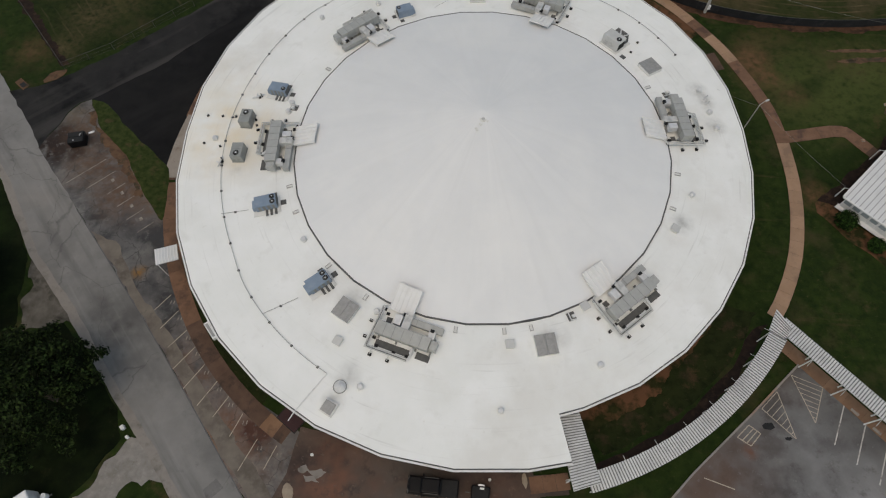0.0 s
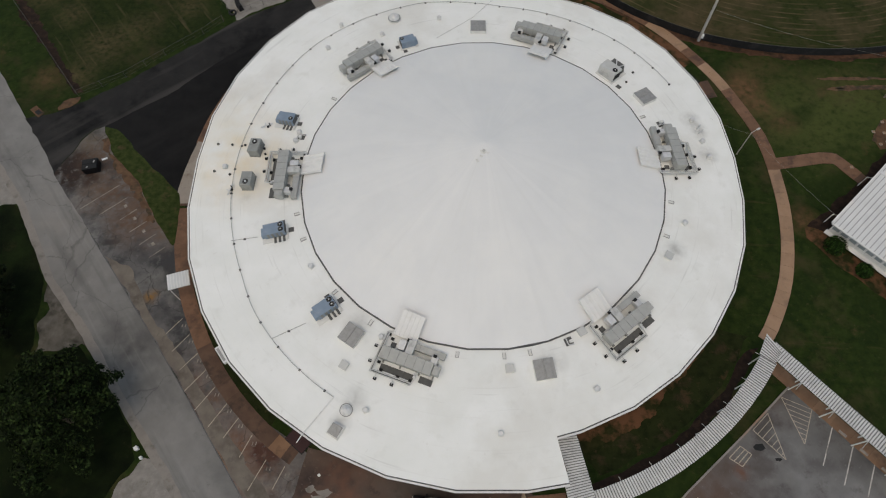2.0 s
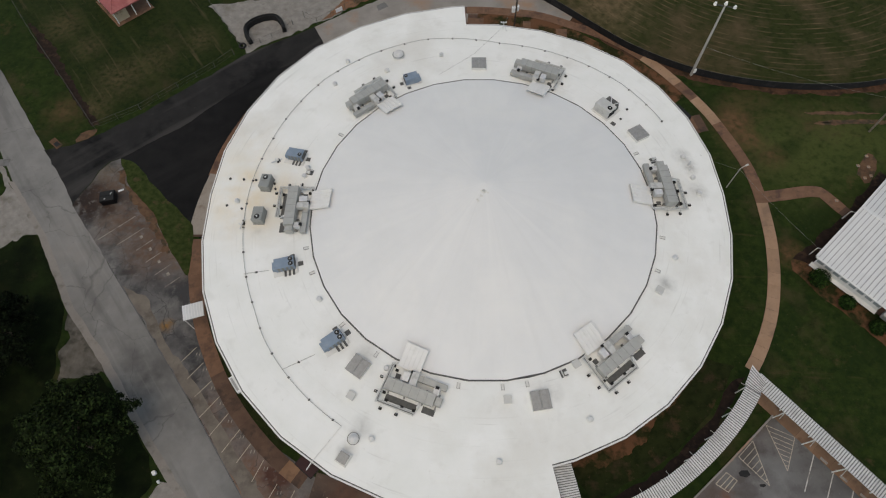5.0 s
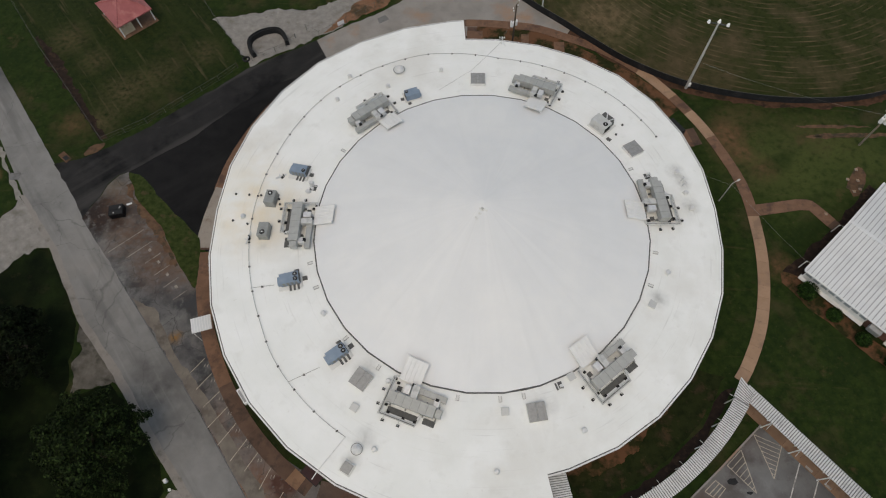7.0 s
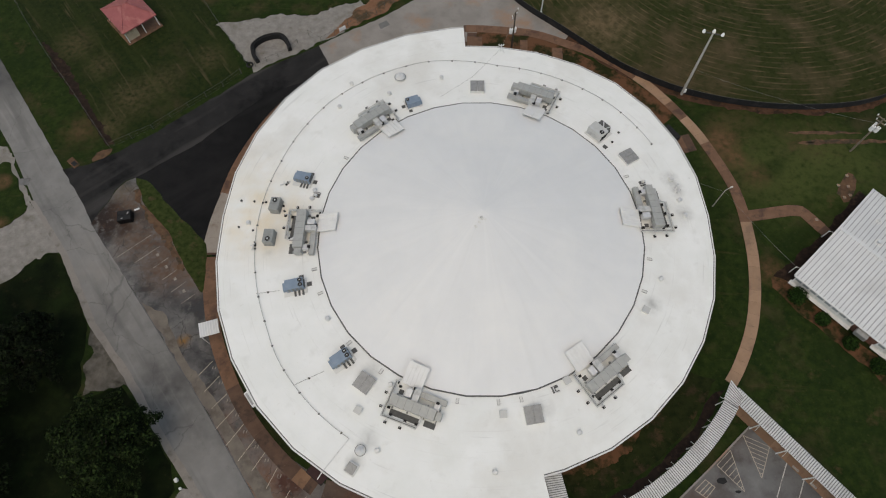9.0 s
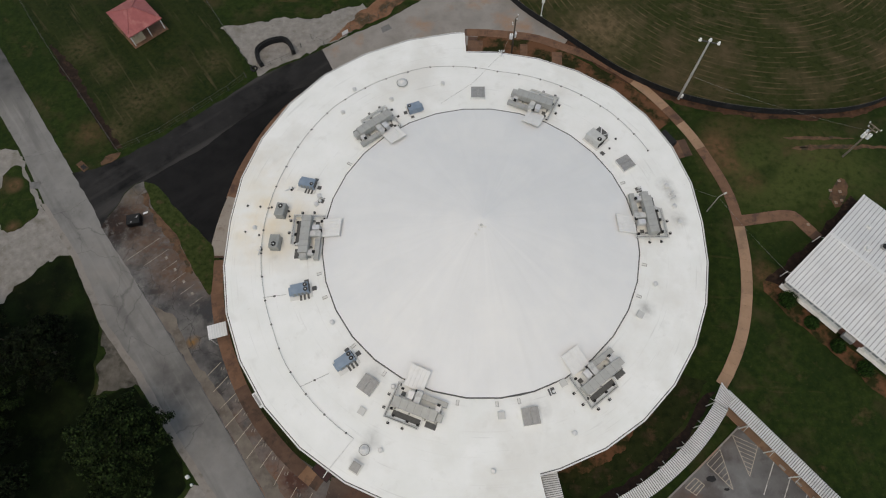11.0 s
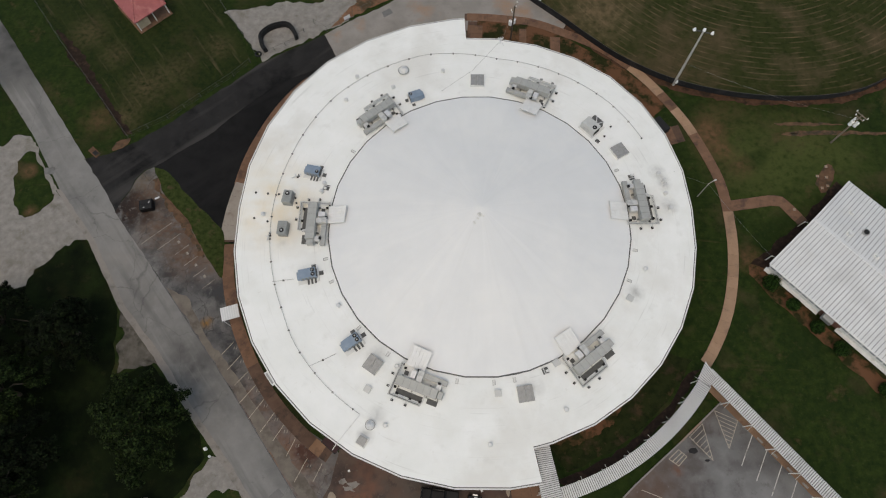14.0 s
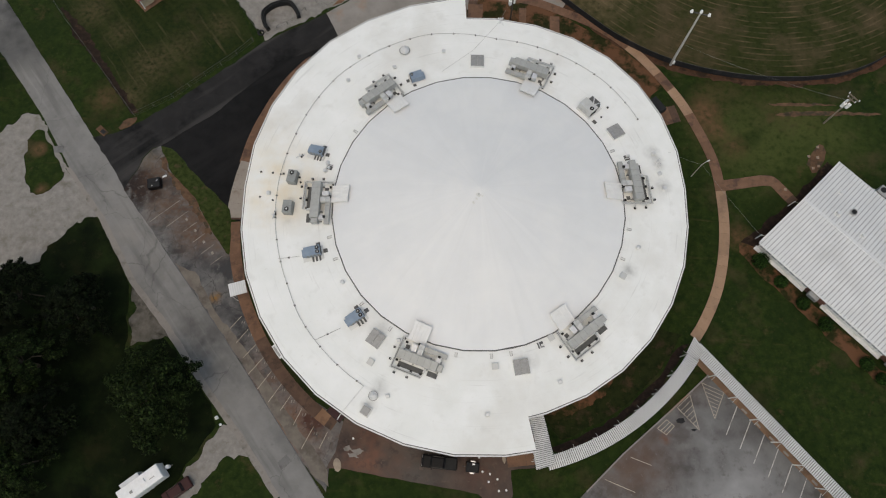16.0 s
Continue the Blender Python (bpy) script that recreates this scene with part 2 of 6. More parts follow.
M["clay_edge"] = mat("washed_orange_clay", (0.075, 0.045, 0.03), (0.145, 0.083, 0.05), 0.9, (0.05, 0.042, 0.028), 0.6, (0.5, 0.62), 0.95, bump=0.4, bs=9, spec=0.1)
M["lot"] = mat("stained_concrete_lot", (0.088, 0.086, 0.084), (0.16, 0.154, 0.147), 0.6, (0.042, 0.042, 0.044), 0.28, (0.46, 0.62), 0.85, bump=0.3, bs=10)
overlay(M["lot"], (0.16, 0.085, 0.048), blot(-44.5, -2.5, 7, 0.9, 0.8))
overlay(M["lot"], (0.11, 0.085, 0.06), blot(-57, 9.5, 4, 1.2, 0.8))
overlay(M["lot"], (0.022, 0.013, 0.010), blot(-58.0, 5.2, 4.6, 2.6, 0.7))
overlay(M["lot"], (0.19, 0.135, 0.10), blot(-53.5, 1.8, 4.5, 0.6, 0.8))
overlay(M["lot"], (0.045, 0.043, 0.046), blot(-45.5, -7.5, 5, 0.9, 0.6))
overlay(M["lot"], (0.03, 0.018, 0.014), blot(-55.8, 4.2, 3.5, 1.6, 0.7))
overlay(M["lot"], (0.17, 0.085, 0.05), blot(-33, -27, 8, 0.6, 0.6))
overlay(M["lot"], (0.20, 0.11, 0.065), blot(-27.5, -34.5, 5, 0.7, 0.7))
overlay(M["lot"], (0.25, 0.21, 0.18), blot(-26, -36.5, 6, 0.9, 1.2))
overlay(M["lot"], (0.15, 0.066, 0.038), blot(-28, -33.5, 5, 1.0, 1.0))
overlay(M["lot"], (0.06, 0.022, 0.015), blot(-24.8, -33.2, 2.4, 2.4, 0.9))
overlay(M["lot"], (0.24, 0.17, 0.11), blot(-30, -35.5, 4, 0.9, 1.0))
overlay(M["lot"], (0.30, 0.15, 0.035), blot(-42.2, -14.3, 1.3, 1.3, 0.8))
overlay(M["lot"], (0.038, 0.036, 0.04), blot(-40.5, -16, 5, 0.8, 0.4))
overlay(M["lot"], (0.09, 0.048, 0.034), blot(-25, -36, 7, 0.7, 0.7))
M["sand"] = mat("sandy_road_shoulder", (0.125, 0.105, 0.088), (0.18, 0.155, 0.13), 0.5, (0.10, 0.085, 0.07), 0.3, (0.5, 0.62), 0.9, bump=0.3, bs=12)
M["shoulder"] = mat("pale_pinkish_sand", (0.20, 0.18, 0.162), (0.26, 0.238, 0.215), 0.5, (0.15, 0.135, 0.12), 0.5, (0.5, 0.66), 0.9, bump=0.3, bs=12)
M["gravel"] = mat("pale_gravel", (0.18, 0.166, 0.15), (0.26, 0.243, 0.224), 0.9, (0.145, 0.13, 0.11), 0.3, (0.54, 0.74), 0.95, bump=0.7, bs=9)
M["verge"] = mat("brown_grey_gravel_verge", (0.075, 0.067, 0.056), (0.135, 0.122, 0.105), 0.8, (0.04, 0.035, 0.026), 0.35, (0.5, 0.64), 0.95, bump=0.6, bs=9)
M["pad"] = mat("pale_concrete_drive", (0.205, 0.188, 0.172), (0.28, 0.26, 0.24), 0.3, (0.29, 0.19, 0.135), 0.12, (0.52, 0.66), 0.85, bump=0.25, bs=10)
M["lot_e"] = mat("wet_asphalt_parking_lot", (0.10, 0.097, 0.095), (0.15, 0.145, 0.142), 0.3, (0.06, 0.054, 0.051), 0.2, (0.5, 0.62), 0.6, bump=0.2, bs=12, spec=0.5)
overlay(M["lot_e"], (0.27, 0.268, 0.265), blot(36, -41.5, 12, 1.0, 0.16))
overlay(M["lot_e"], (0.065, 0.042, 0.032), blot(27, -36, 8, 0.85, 0.4))
overlay(M["lot_e"], (0.06, 0.042, 0.033), blot(34, -27, 5, 0.8, 0.4))
overlay(M["lot_e"], (0.10, 0.06, 0.04), blot(22, -39, 6, 0.9, 0.6))
overlay(M["lot_e"], (0.045, 0.04, 0.038), blot(41, -34, 6, 0.8, 0.35))
overlay(M["lot_e"], (0.085, 0.046, 0.031), blot(24.5, -38.5, 7, 1.3, 0.5))
overlay(M["lot_e"], (0.035, 0.03, 0.028), blot(32, -38, 6, 0.8, 0.5))
overlay(M["lot_e"], (0.12, 0.05, 0.03), blot(28.6, -34.6, 1.2, 1.3, 1.0))
M["apron"] = mat("damp_red_brown_concrete_apron", (0.05, 0.034, 0.026), (0.085, 0.057, 0.044), 0.35, (0.042, 0.027, 0.021), 0.22, (0.48, 0.62), 0.7, bump=0.2, bs=10, spec=0.4)
overlay(M["apron"], (0.15, 0.062, 0.036), blot(-16, -38.5, 7, 1.0, 0.5))
overlay(M["apron"], (0.03, 0.016, 0.012), blot(-19.5, -36.5, 2.5, 1.6, 0.9))
overlay(M["apron"], (0.10, 0.042, 0.027), blot(1, -40, 5, 0.9, 0.6))
overlay(M["apron"], (0.035, 0.02, 0.016), blot(-2, -37, 4, 0.9, 0.6))
overlay(M["apron"], (0.075, 0.068, 0.06), blot(-9, -38.5, 7, 0.8, 0.4))
M["walk_brown"] = mat("red_brown_stained_concrete_slab", (0.135, 0.072, 0.045), (0.185, 0.103, 0.065), 0.7, (0.085, 0.048, 0.035), 0.4, (0.52, 0.64), 0.85, bump=0.2, bs=14, vary=0.08)
M["walk_dark"] = mat("damp_brown_concrete_slab", (0.078, 0.044, 0.030), (0.11, 0.064, 0.044), 0.7, (0.05, 0.032, 0.024), 0.4, (0.52, 0.64), 0.8, bump=0.2, bs=14, vary=0.1)
M["walk_orange"] = mat("orange_brown_concrete_slab", (0.19, 0.105, 0.062), (0.245, 0.14, 0.085), 0.6, (0.14, 0.08, 0.05), 0.4, (0.52, 0.64), 0.85, bump=0.2, bs=14, vary=0.1)
M["walk_tan"] = mat("tan_concrete_slab", (0.29, 0.18, 0.115), (0.35, 0.225, 0.15), 0.6, (0.22, 0.14, 0.095), 0.3, (0.52, 0.64), 0.85, bump=0.2, bs=14, vary=0.06)
overlay(M["lot"], (0.16, 0.152, 0.142), mottle(1.1, 0.56, 0.66, 0.7))
overlay(M["lot"], (0.035, 0.031, 0.03), mottle(0.55, 0.56, 0.68, 0.75))
overlay(M["lot"], (0.11, 0.06, 0.038), mottle(0.32, 0.58, 0.7, 0.4))
overlay(M["lot"], (0.03, 0.028, 0.027), cracks(0.22, 0.012, 0.7))
for cx, cy, r in ((-51, 1.5, 6), (-47.5, -3, 5), (-55, 7.5, 4)):
    overlay(M["lot"], (0.10, 0.055, 0.034), blot(cx, cy, r, 0.95, 1.4))
overlay(M["lot_e"], (0.05, 0.04, 0.034), mottle(0.5, 0.55, 0.68, 0.6))
overlay(M["lot_e"], (0.2, 0.195, 0.19), mottle(1.4, 0.6, 0.7, 0.5))
overlay(M["apron"], (0.03, 0.019, 0.015), mottle(0.6, 0.54, 0.66, 0.7))
overlay(M["apron"], (0.15, 0.1, 0.078), mottle(1.2, 0.58, 0.68, 0.6))
overlay(M["road"], (0.11, 0.107, 0.103), mown_streaks(-51.5, 0.55, 0.05, 0.52, 0.68, 0.6))
overlay(M["road"], (0.25, 0.243, 0.232), mown_streaks(-51.5, 0.8, 0.06, 0.58, 0.72, 0.55))
overlay(M["road"], (0.085, 0.082, 0.08), mottle(0.5, 0.6, 0.72, 0.6))
overlay(M["road"], (0.055, 0.054, 0.053), blot(-88, 41, 15, 1.2, 0.25))
overlay(M["road"], (0.07, 0.068, 0.066), cracks(0.08, 0.005, 0.5))
overlay(M["drive"], (0.05, 0.047, 0.045), mown_streaks(40, 0.3, 0.03, 0.5, 0.66, 0.8))
overlay(M["drive"], (0.05, 0.047, 0.045), mottle(0.9, 0.62, 0.74, 0.5))
overlay(M["new_asphalt"], (0.016, 0.0155, 0.0155), mown_streaks(40, 0.35, 0.05, 0.54, 0.68, 0.7))
for k in ("grass", "lawn", "outfield", "bed"):
    overlay(M[k], (0.0055, 0.011, 0.003), mottle(0.9, 0.54, 0.68, 0.5))
    overlay(M[k], (0.062, 0.046, 0.025), mottle(1.6, 0.6, 0.72, 0.7))
overlay(M["grass"], (0.10, 0.058, 0.032), mottle(0.16, 0.6, 0.72, 0.55))
for cx, cy, r, k in ((40.2, 20.5, 3.6, 1.2), (41.9, 17.2, 2.6, 1.0), (44.7, 14.1, 3, 0.6), (43.5, -2.5, 3, 0.9)):
    overlay(M["grass"], (0.125, 0.066, 0.036), blot(cx, cy, r, k, 1.2))
overlay(M["bed"], (0.085, 0.045, 0.027), mottle(0.35, 0.56, 0.68, 0.7))
overlay(M["shaded_lawn"], (0.013, 0.023, 0.006), mottle(0.14, 0.5, 0.66, 0.7))
overlay(M["shaded_lawn"], (0.030, 0.026, 0.012), mottle(0.5, 0.58, 0.72, 0.6))
overlay(M["gravel"], (0.10, 0.088, 0.068), mottle(0.7, 0.6, 0.72, 0.65))
overlay(M["gravel"], (0.31, 0.295, 0.275), mottle(2.0, 0.56, 0.7, 0.5))
overlay(M["pad"], (0.15, 0.132, 0.118), mottle(0.6, 0.56, 0.7, 0.5))
M["beige"] = mat("beige_concrete_slab", (0.26, 0.225, 0.195), (0.32, 0.285, 0.25), 0.6, (0.2, 0.16, 0.13), 0.3, (0.52, 0.64), 0.85, bump=0.2, bs=14, vary=0.05)
M["roof"] = mat("white_roof_membrane", (0.75, 0.76, 0.735), (0.81, 0.815, 0.80), 0.22, (0.70, 0.695, 0.665), 0.09, (0.5, 0.68), 0.6, bump=0.06, bs=3)
overlay(M["roof"], (0.72, 0.61, 0.44), blot(-32.0, 3.0, 10, 0.85, 0.35))
overlay(M["roof"], (0.66, 0.60, 0.50), blot(-34, 12, 6, 0.45, 0.5))
overlay(M["roof"], (0.50, 0.49, 0.45), streaks(14, 0.5, 0.60, 0.80, 0.30))
overlay(M["roof"], (0.55, 0.54, 0.51), mow_rings(0, 0, 3.05, 0.985, 1.0, 0.22, 0.15))
# Soft shadows north-east of vents, fan and hatches, painted as grey smudges.
for x, y, r in ((-14.2, -28.3, 1.7), (-15.6, -31.0, 1.5), (-14.4, -20.6, 2.2), (7.4, -24.3, 2.0)):
    overlay(M["roof"], (0.36, 0.36, 0.35), blot(x, y, r, 0.75, 0.7))
for x, y in ((28.3, 9.7), (29.6, 3.8), (29.0, 8.0), (23.0, -10.4)):
    overlay(M["roof"], (0.38, 0.38, 0.37), blot(x, y, 1.7, 0.8, 1.2))
overlay(M["roof"], (0.45, 0.43, 0.39), blot(-30, -3, 1.2, 0.5, 1.2))
overlay(M["roof"], (0.52, 0.52, 0.5), streaks(3.5, 2.2, 0.635, 0.72, 0.35))
overlay(M["roof"], (0.60, 0.585, 0.55), streaks(60, 1.3, 0.66, 0.8, 0.5))
M["dome"] = mat("light_grey_dome_membrane", (0.675, 0.682, 0.688), (0.705, 0.711, 0.716), 0.2, (0.735, 0.735, 0.73), 0.08, (0.48, 0.66), 0.55, bump=0.05, bs=2)
overlay(M["dome"], (0.76, 0.76, 0.755), streaks(6, 0.16, 0.50, 0.78, 0.5))
overlay(M["dome"], (0.63, 0.632, 0.632), streaks(11, 0.12, 0.55, 0.8, 0.35))
M["white"] = mat("white_painted_metal", (0.66, 0.66, 0.65), (0.74, 0.74, 0.73), 0.8, (0.5, 0.48, 0.45), 0.6, (0.58, 0.75), 0.5, bump=0.05, local=True)
M["white_rib"] = mat("white_ribbed_sheet_metal", (0.68, 0.68, 0.672), (0.74, 0.74, 0.732), 0.5, (0.62, 0.618, 0.605), 0.4, (0.56, 0.72), 0.5, bump=0.05, local=True)
M["galv"] = mat("galvanised_ribbed_roofing", (0.58, 0.59, 0.59), (0.68, 0.69, 0.69), 0.5, (0.5, 0.5, 0.5), 0.35, (0.54, 0.7), 0.5, 0.1, bump=0.05, local=True)
M["barn"] = mat("pale_standing_seam_roofing", (0.60, 0.605, 0.605), (0.67, 0.675, 0.675), 0.25, (0.56, 0.56, 0.555), 0.12, (0.5, 0.66), 0.5, 0.05, bump=0.04)
M["seam"] = mat("weathered_roof_seam", (0.34, 0.345, 0.345), (0.42, 0.425, 0.425), 0.6, None, rough=0.5, metal=0.2, bump=0)
M["duct"] = mat("grey_green_sheet_metal", (0.36, 0.362, 0.345), (0.42, 0.422, 0.405), 0.9, (0.32, 0.318, 0.30), 0.7, (0.55, 0.7), 0.5, 0.2, bump=0.05, local=True)
# Dark rib colour paints the shade lines between the bright canopy ribs.
M["rib"] = mat("shade_line_roofing_rib", (0.13, 0.133, 0.133), (0.20, 0.203, 0.203), 0.6, None, rough=0.5, metal=0.1, bump=0)
M["duct_light"] = mat("pale_grey_duct_metal", (0.48, 0.48, 0.465), (0.56, 0.56, 0.545), 0.9, (0.34, 0.34, 0.33), 0.7, (0.55, 0.7), 0.5, 0.15, bump=0.05, local=True)
M["pipe"] = mat("pale_lagged_pipe", (0.50, 0.50, 0.485), (0.60, 0.60, 0.585), 1.5, None, rough=0.5, metal=0.1, bump=0.05, local=True)
M["duct_dark"] = mat("dull_grey_duct_metal", (0.20, 0.205, 0.20), (0.26, 0.265, 0.26), 0.9, None, rough=0.5, metal=0.3, bump=0.05, local=True)
M["steel"] = mat("bright_galvanised_steel", (0.55, 0.55, 0.55), (0.68, 0.68, 0.68), 1.5, None, rough=0.4, metal=0.25, bump=0.05, local=True)
M["blue"] = mat("blue_grey_enamel", (0.185, 0.245, 0.315), (0.23, 0.295, 0.37), 1.0, (0.28, 0.32, 0.36), 0.8, (0.56, 0.7), 0.45, 0.1, bump=0.04, local=True)
M["grey_unit"] = mat("grey_enamel", (0.25, 0.26, 0.25), (0.31, 0.32, 0.31), 1.0, (0.2, 0.2, 0.19), 0.8, (0.56, 0.7), 0.5, 0.1, bump=0.04, local=True)
M["padgrey"] = mat("dark_grey_rubber_pad", (0.085, 0.086, 0.085), (0.12, 0.12, 0.118), 2.0, None, rough=0.9, bump=0.1, local=True)
M["black"] = mat("black_rubber", (0.008, 0.008, 0.009), (0.015, 0.015, 0.015), 2.0, None, rough=0.7, bump=0.05, local=True)
M["gutter"] = mat("dark_gutter_gap", (0.07, 0.07, 0.07), (0.12, 0.12, 0.12), 1.0, None, rough=0.7, bump=0)
M["sky_lid"] = mat("weathered_grey_hatch_lid", (0.29, 0.288, 0.28), (0.36, 0.358, 0.35), 1.5, (0.25, 0.25, 0.245), 1.0, (0.54, 0.7), 0.5, 0.2, bump=0.05, local=True)
M["curb"] = mat("white_roof_curb", (0.62, 0.62, 0.60), (0.7, 0.7, 0.68), 1.0, (0.5, 0.49, 0.46), 0.8, (0.55, 0.7), 0.6, bump=0.05, local=True)
M["brick"] = mat("red_brown_brickwork", (0.13, 0.06, 0.045), (0.19, 0.09, 0.065), 3.0, (0.10, 0.06, 0.05), 0.4, (0.5, 0.65), 0.9, bump=0.3, bs=12)
M["wood"] = mat("weathered_pole_wood", (0.16, 0.13, 0.10), (0.22, 0.18, 0.14), 2.0, None, rough=0.9, bump=0.3, local=True)
M["conc_pole"] = mat("pale_concrete_pole", (0.36, 0.345, 0.32), (0.42, 0.405, 0.38), 1.0, None, rough=0.8, bump=0.1, local=True)
M["lamp_white"] = mat("white_lamp_housing", (0.72, 0.72, 0.72), (0.8, 0.8, 0.8), 2.0, None, rough=0.4, bump=0, local=True)
M["screen"] = mat("black_fence_windscreen", (0.010, 0.0105, 0.012), (0.018, 0.0185, 0.02), 0.8, (0.03, 0.03, 0.032), 0.4, (0.54, 0.7), 0.8, bump=0.3, bs=3)
M["chain"] = mat("dull_grey_fence_steel", (0.06, 0.06, 0.057), (0.10, 0.10, 0.095), 2.0, None, rough=0.6, metal=0.4, bump=0, local=True)
M["red_roof"] = mat("faded_red_metal_roof", (0.27, 0.075, 0.075), (0.34, 0.10, 0.10), 0.7, (0.40, 0.15, 0.14), 0.5, (0.54, 0.7), 0.5, 0.1, bump=0.05, local=True)
M["block"] = mat("cream_painted_block", (0.36, 0.29, 0.20), (0.44, 0.36, 0.26), 0.9, (0.2, 0.12, 0.07), 0.7, (0.55, 0.7), 0.9, bump=0.2, local=True)
M["stripe"] = mat("worn_white_paint", (0.40, 0.38, 0.35), (0.52, 0.50, 0.47), 1.5, (0.2, 0.185, 0.17), 1.2, (0.52, 0.62), 0.8, bump=0.1)
M["stripe_faint"] = mat("faded_stall_paint", (0.21, 0.185, 0.155), (0.30, 0.27, 0.23), 1.5, (0.13, 0.11, 0.095), 1.0, (0.48, 0.6), 0.8, bump=0.1)
M["stripe_cream"] = mat("worn_cream_paint", (0.32, 0.275, 0.22), (0.42, 0.37, 0.30), 1.5, (0.2, 0.17, 0.14), 1.0, (0.54, 0.66), 0.8, bump=0.1)
M["car_black"] = mat("glossy_black_paint", (0.006, 0.006, 0.007), (0.010, 0.010, 0.011), 1.0, None, rough=0.4, bump=0, local=True, spec=0.12)
M["car_red"] = mat("dark_red_paint", (0.028, 0.005, 0.006), (0.04, 0.007, 0.008), 1.0, None, rough=0.5, bump=0, local=True, spec=0.25)
M["glass"] = mat("dark_tinted_glass", (0.012, 0.014, 0.016), (0.02, 0.023, 0.026), 1.0, None, rough=0.08, bump=0, local=True, spec=0.8)
M["pane"] = mat("grey_blue_window_glass", (0.26, 0.29, 0.30), (0.34, 0.37, 0.38), 0.8, None, rough=0.12, bump=0, spec=0.7)
M["maroon"] = mat("dark_maroon_paint", (0.030, 0.010, 0.012), (0.042, 0.015, 0.016), 1.0, None, rough=0.6, bump=0.1, local=True)
M["chrome"] = mat("chrome_trim", (0.5, 0.5, 0.5), (0.6, 0.6, 0.6), 1.0, None, rough=0.15, metal=0.9, bump=0, local=True)
M["rv"] = mat("chalky_white_fibreglass", (0.58, 0.59, 0.6), (0.68, 0.69, 0.7), 0.8, (0.5, 0.5, 0.49), 0.5, (0.55, 0.7), 0.4, bump=0, local=True)
M["bark"] = mat("dark_bark", (0.05, 0.04, 0.03), (0.09, 0.07, 0.055), 3.0, None, rough=0.95, bump=0.5, local=True)
M["boulder"] = mat("pale_boulder_stone", (0.24, 0.19, 0.14), (0.33, 0.27, 0.21), 1.2, (0.18, 0.11, 0.075), 0.8, (0.52, 0.66), 0.9, bump=0.4, bs=6)


def leaf_mat(name, dark, light):
    m = mat(name, dark, light, 0.5, None, rough=0.75, bump=0, spec=0.08)
    nt = m.node_tree
    b = nt.nodes["Principled BSDF"]
    g = nt.nodes.new("ShaderNodeNewGeometry")
    h = nt.nodes.new("ShaderNodeHueSaturation")
    r = nt.nodes.new("ShaderNodeMapRange")
    r.inputs["To Min"].default_value, r.inputs["To Max"].default_value = 0.3, 2.3
    nt.links.new(node_math(nt, "POWER", g.outputs["Random Per Island"], 2.4), r.inputs["Value"])
    nt.links.new(r.outputs[0], h.inputs["Value"])
    nt.links.new(b.inputs["Base Color"].links[0].from_socket, h.inputs["Color"])
    nt.links.new(h.outputs[0], b.inputs["Base Color"])
    return m


M["leaf"] = leaf_mat("dark_green_leaves", (0.0085, 0.016, 0.005), (0.019, 0.032, 0.009))
M["leaf_b"] = leaf_mat("deep_green_leaves", (0.004, 0.007, 0.003), (0.0095, 0.0155, 0.0055))
M["shrub"] = leaf_mat("bright_green_shrub_leaves", (0.010, 0.026, 0.005), (0.021, 0.048, 0.009))


# ---- helpers ----
def mesh_of(bm, name, material, smooth=False):
    me = bpy.data.meshes.new(name)
    bm.to_mesh(me)
    bm.free()
    if smooth:
        for p in me.polygons:
            p.use_smooth = True
    for m in (material if isinstance(material, (list, tuple)) else (material,)):
        me.materials.append(m)
    return me


def part(name, bm, material, parent, label="", at=None, smooth=False):
    ob = new(name, mesh_of(bm, name, material, smooth))
    ob.parent = parent
    if at is not None:
        ob.matrix_basis = at
    return tagged(ob, label)


def thing(name, at, label, category, group="", kind=""):
    e = new(name)
    e.matrix_basis = at
    return tagged(e, label, category, group, kind)


def structure(name, bm, material, label, category):
    return tagged(new(name, mesh_of(bm, name, material)), label, category, kind="structure")


def box(sx, sy, sz, at=(0, 0, 0), bev=0.0, taper=1.0, rz=0.0):
    """A box that stands on at."""
    bm = bmesh.new()
    bmesh.ops.create_cube(bm, size=1)
    for v in bm.verts:
        k = taper if v.co.z > 0 else 1
        v.co = Vector((v.co.x * sx * k, v.co.y * sy * k, (v.co.z + 0.5) * sz))
    if bev:
        bmesh.ops.bevel(bm, geom=list(bm.edges), offset=bev, segments=2, affect="EDGES", profile=0.6)
    bmesh.ops.transform(bm, matrix=pose(*at, 0, 0, rz), verts=bm.verts)
    return bm


def cyl(r, h, at=(0, 0, 0), n=16, r2=None, rx=0, ry=0, rz=0):
    bm = bmesh.new()
    bmesh.ops.create_cone(bm, cap_ends=True, segments=n, radius1=r, radius2=r if r2 is None else r2, depth=h)
    bmesh.ops.translate(bm, vec=(0, 0, h / 2), verts=bm.verts)
    bmesh.ops.transform(bm, matrix=pose(*at, rx, ry, rz), verts=bm.verts)
    return bm


def join(*bms):
    """Several meshes of one part in one bmesh."""
    out = bmesh.new()
    for b in bms:
        me = bpy.data.meshes.new("tmp")
        b.to_mesh(me)
        b.free()
        out.from_mesh(me)
        bpy.data.meshes.remove(me)
    return out


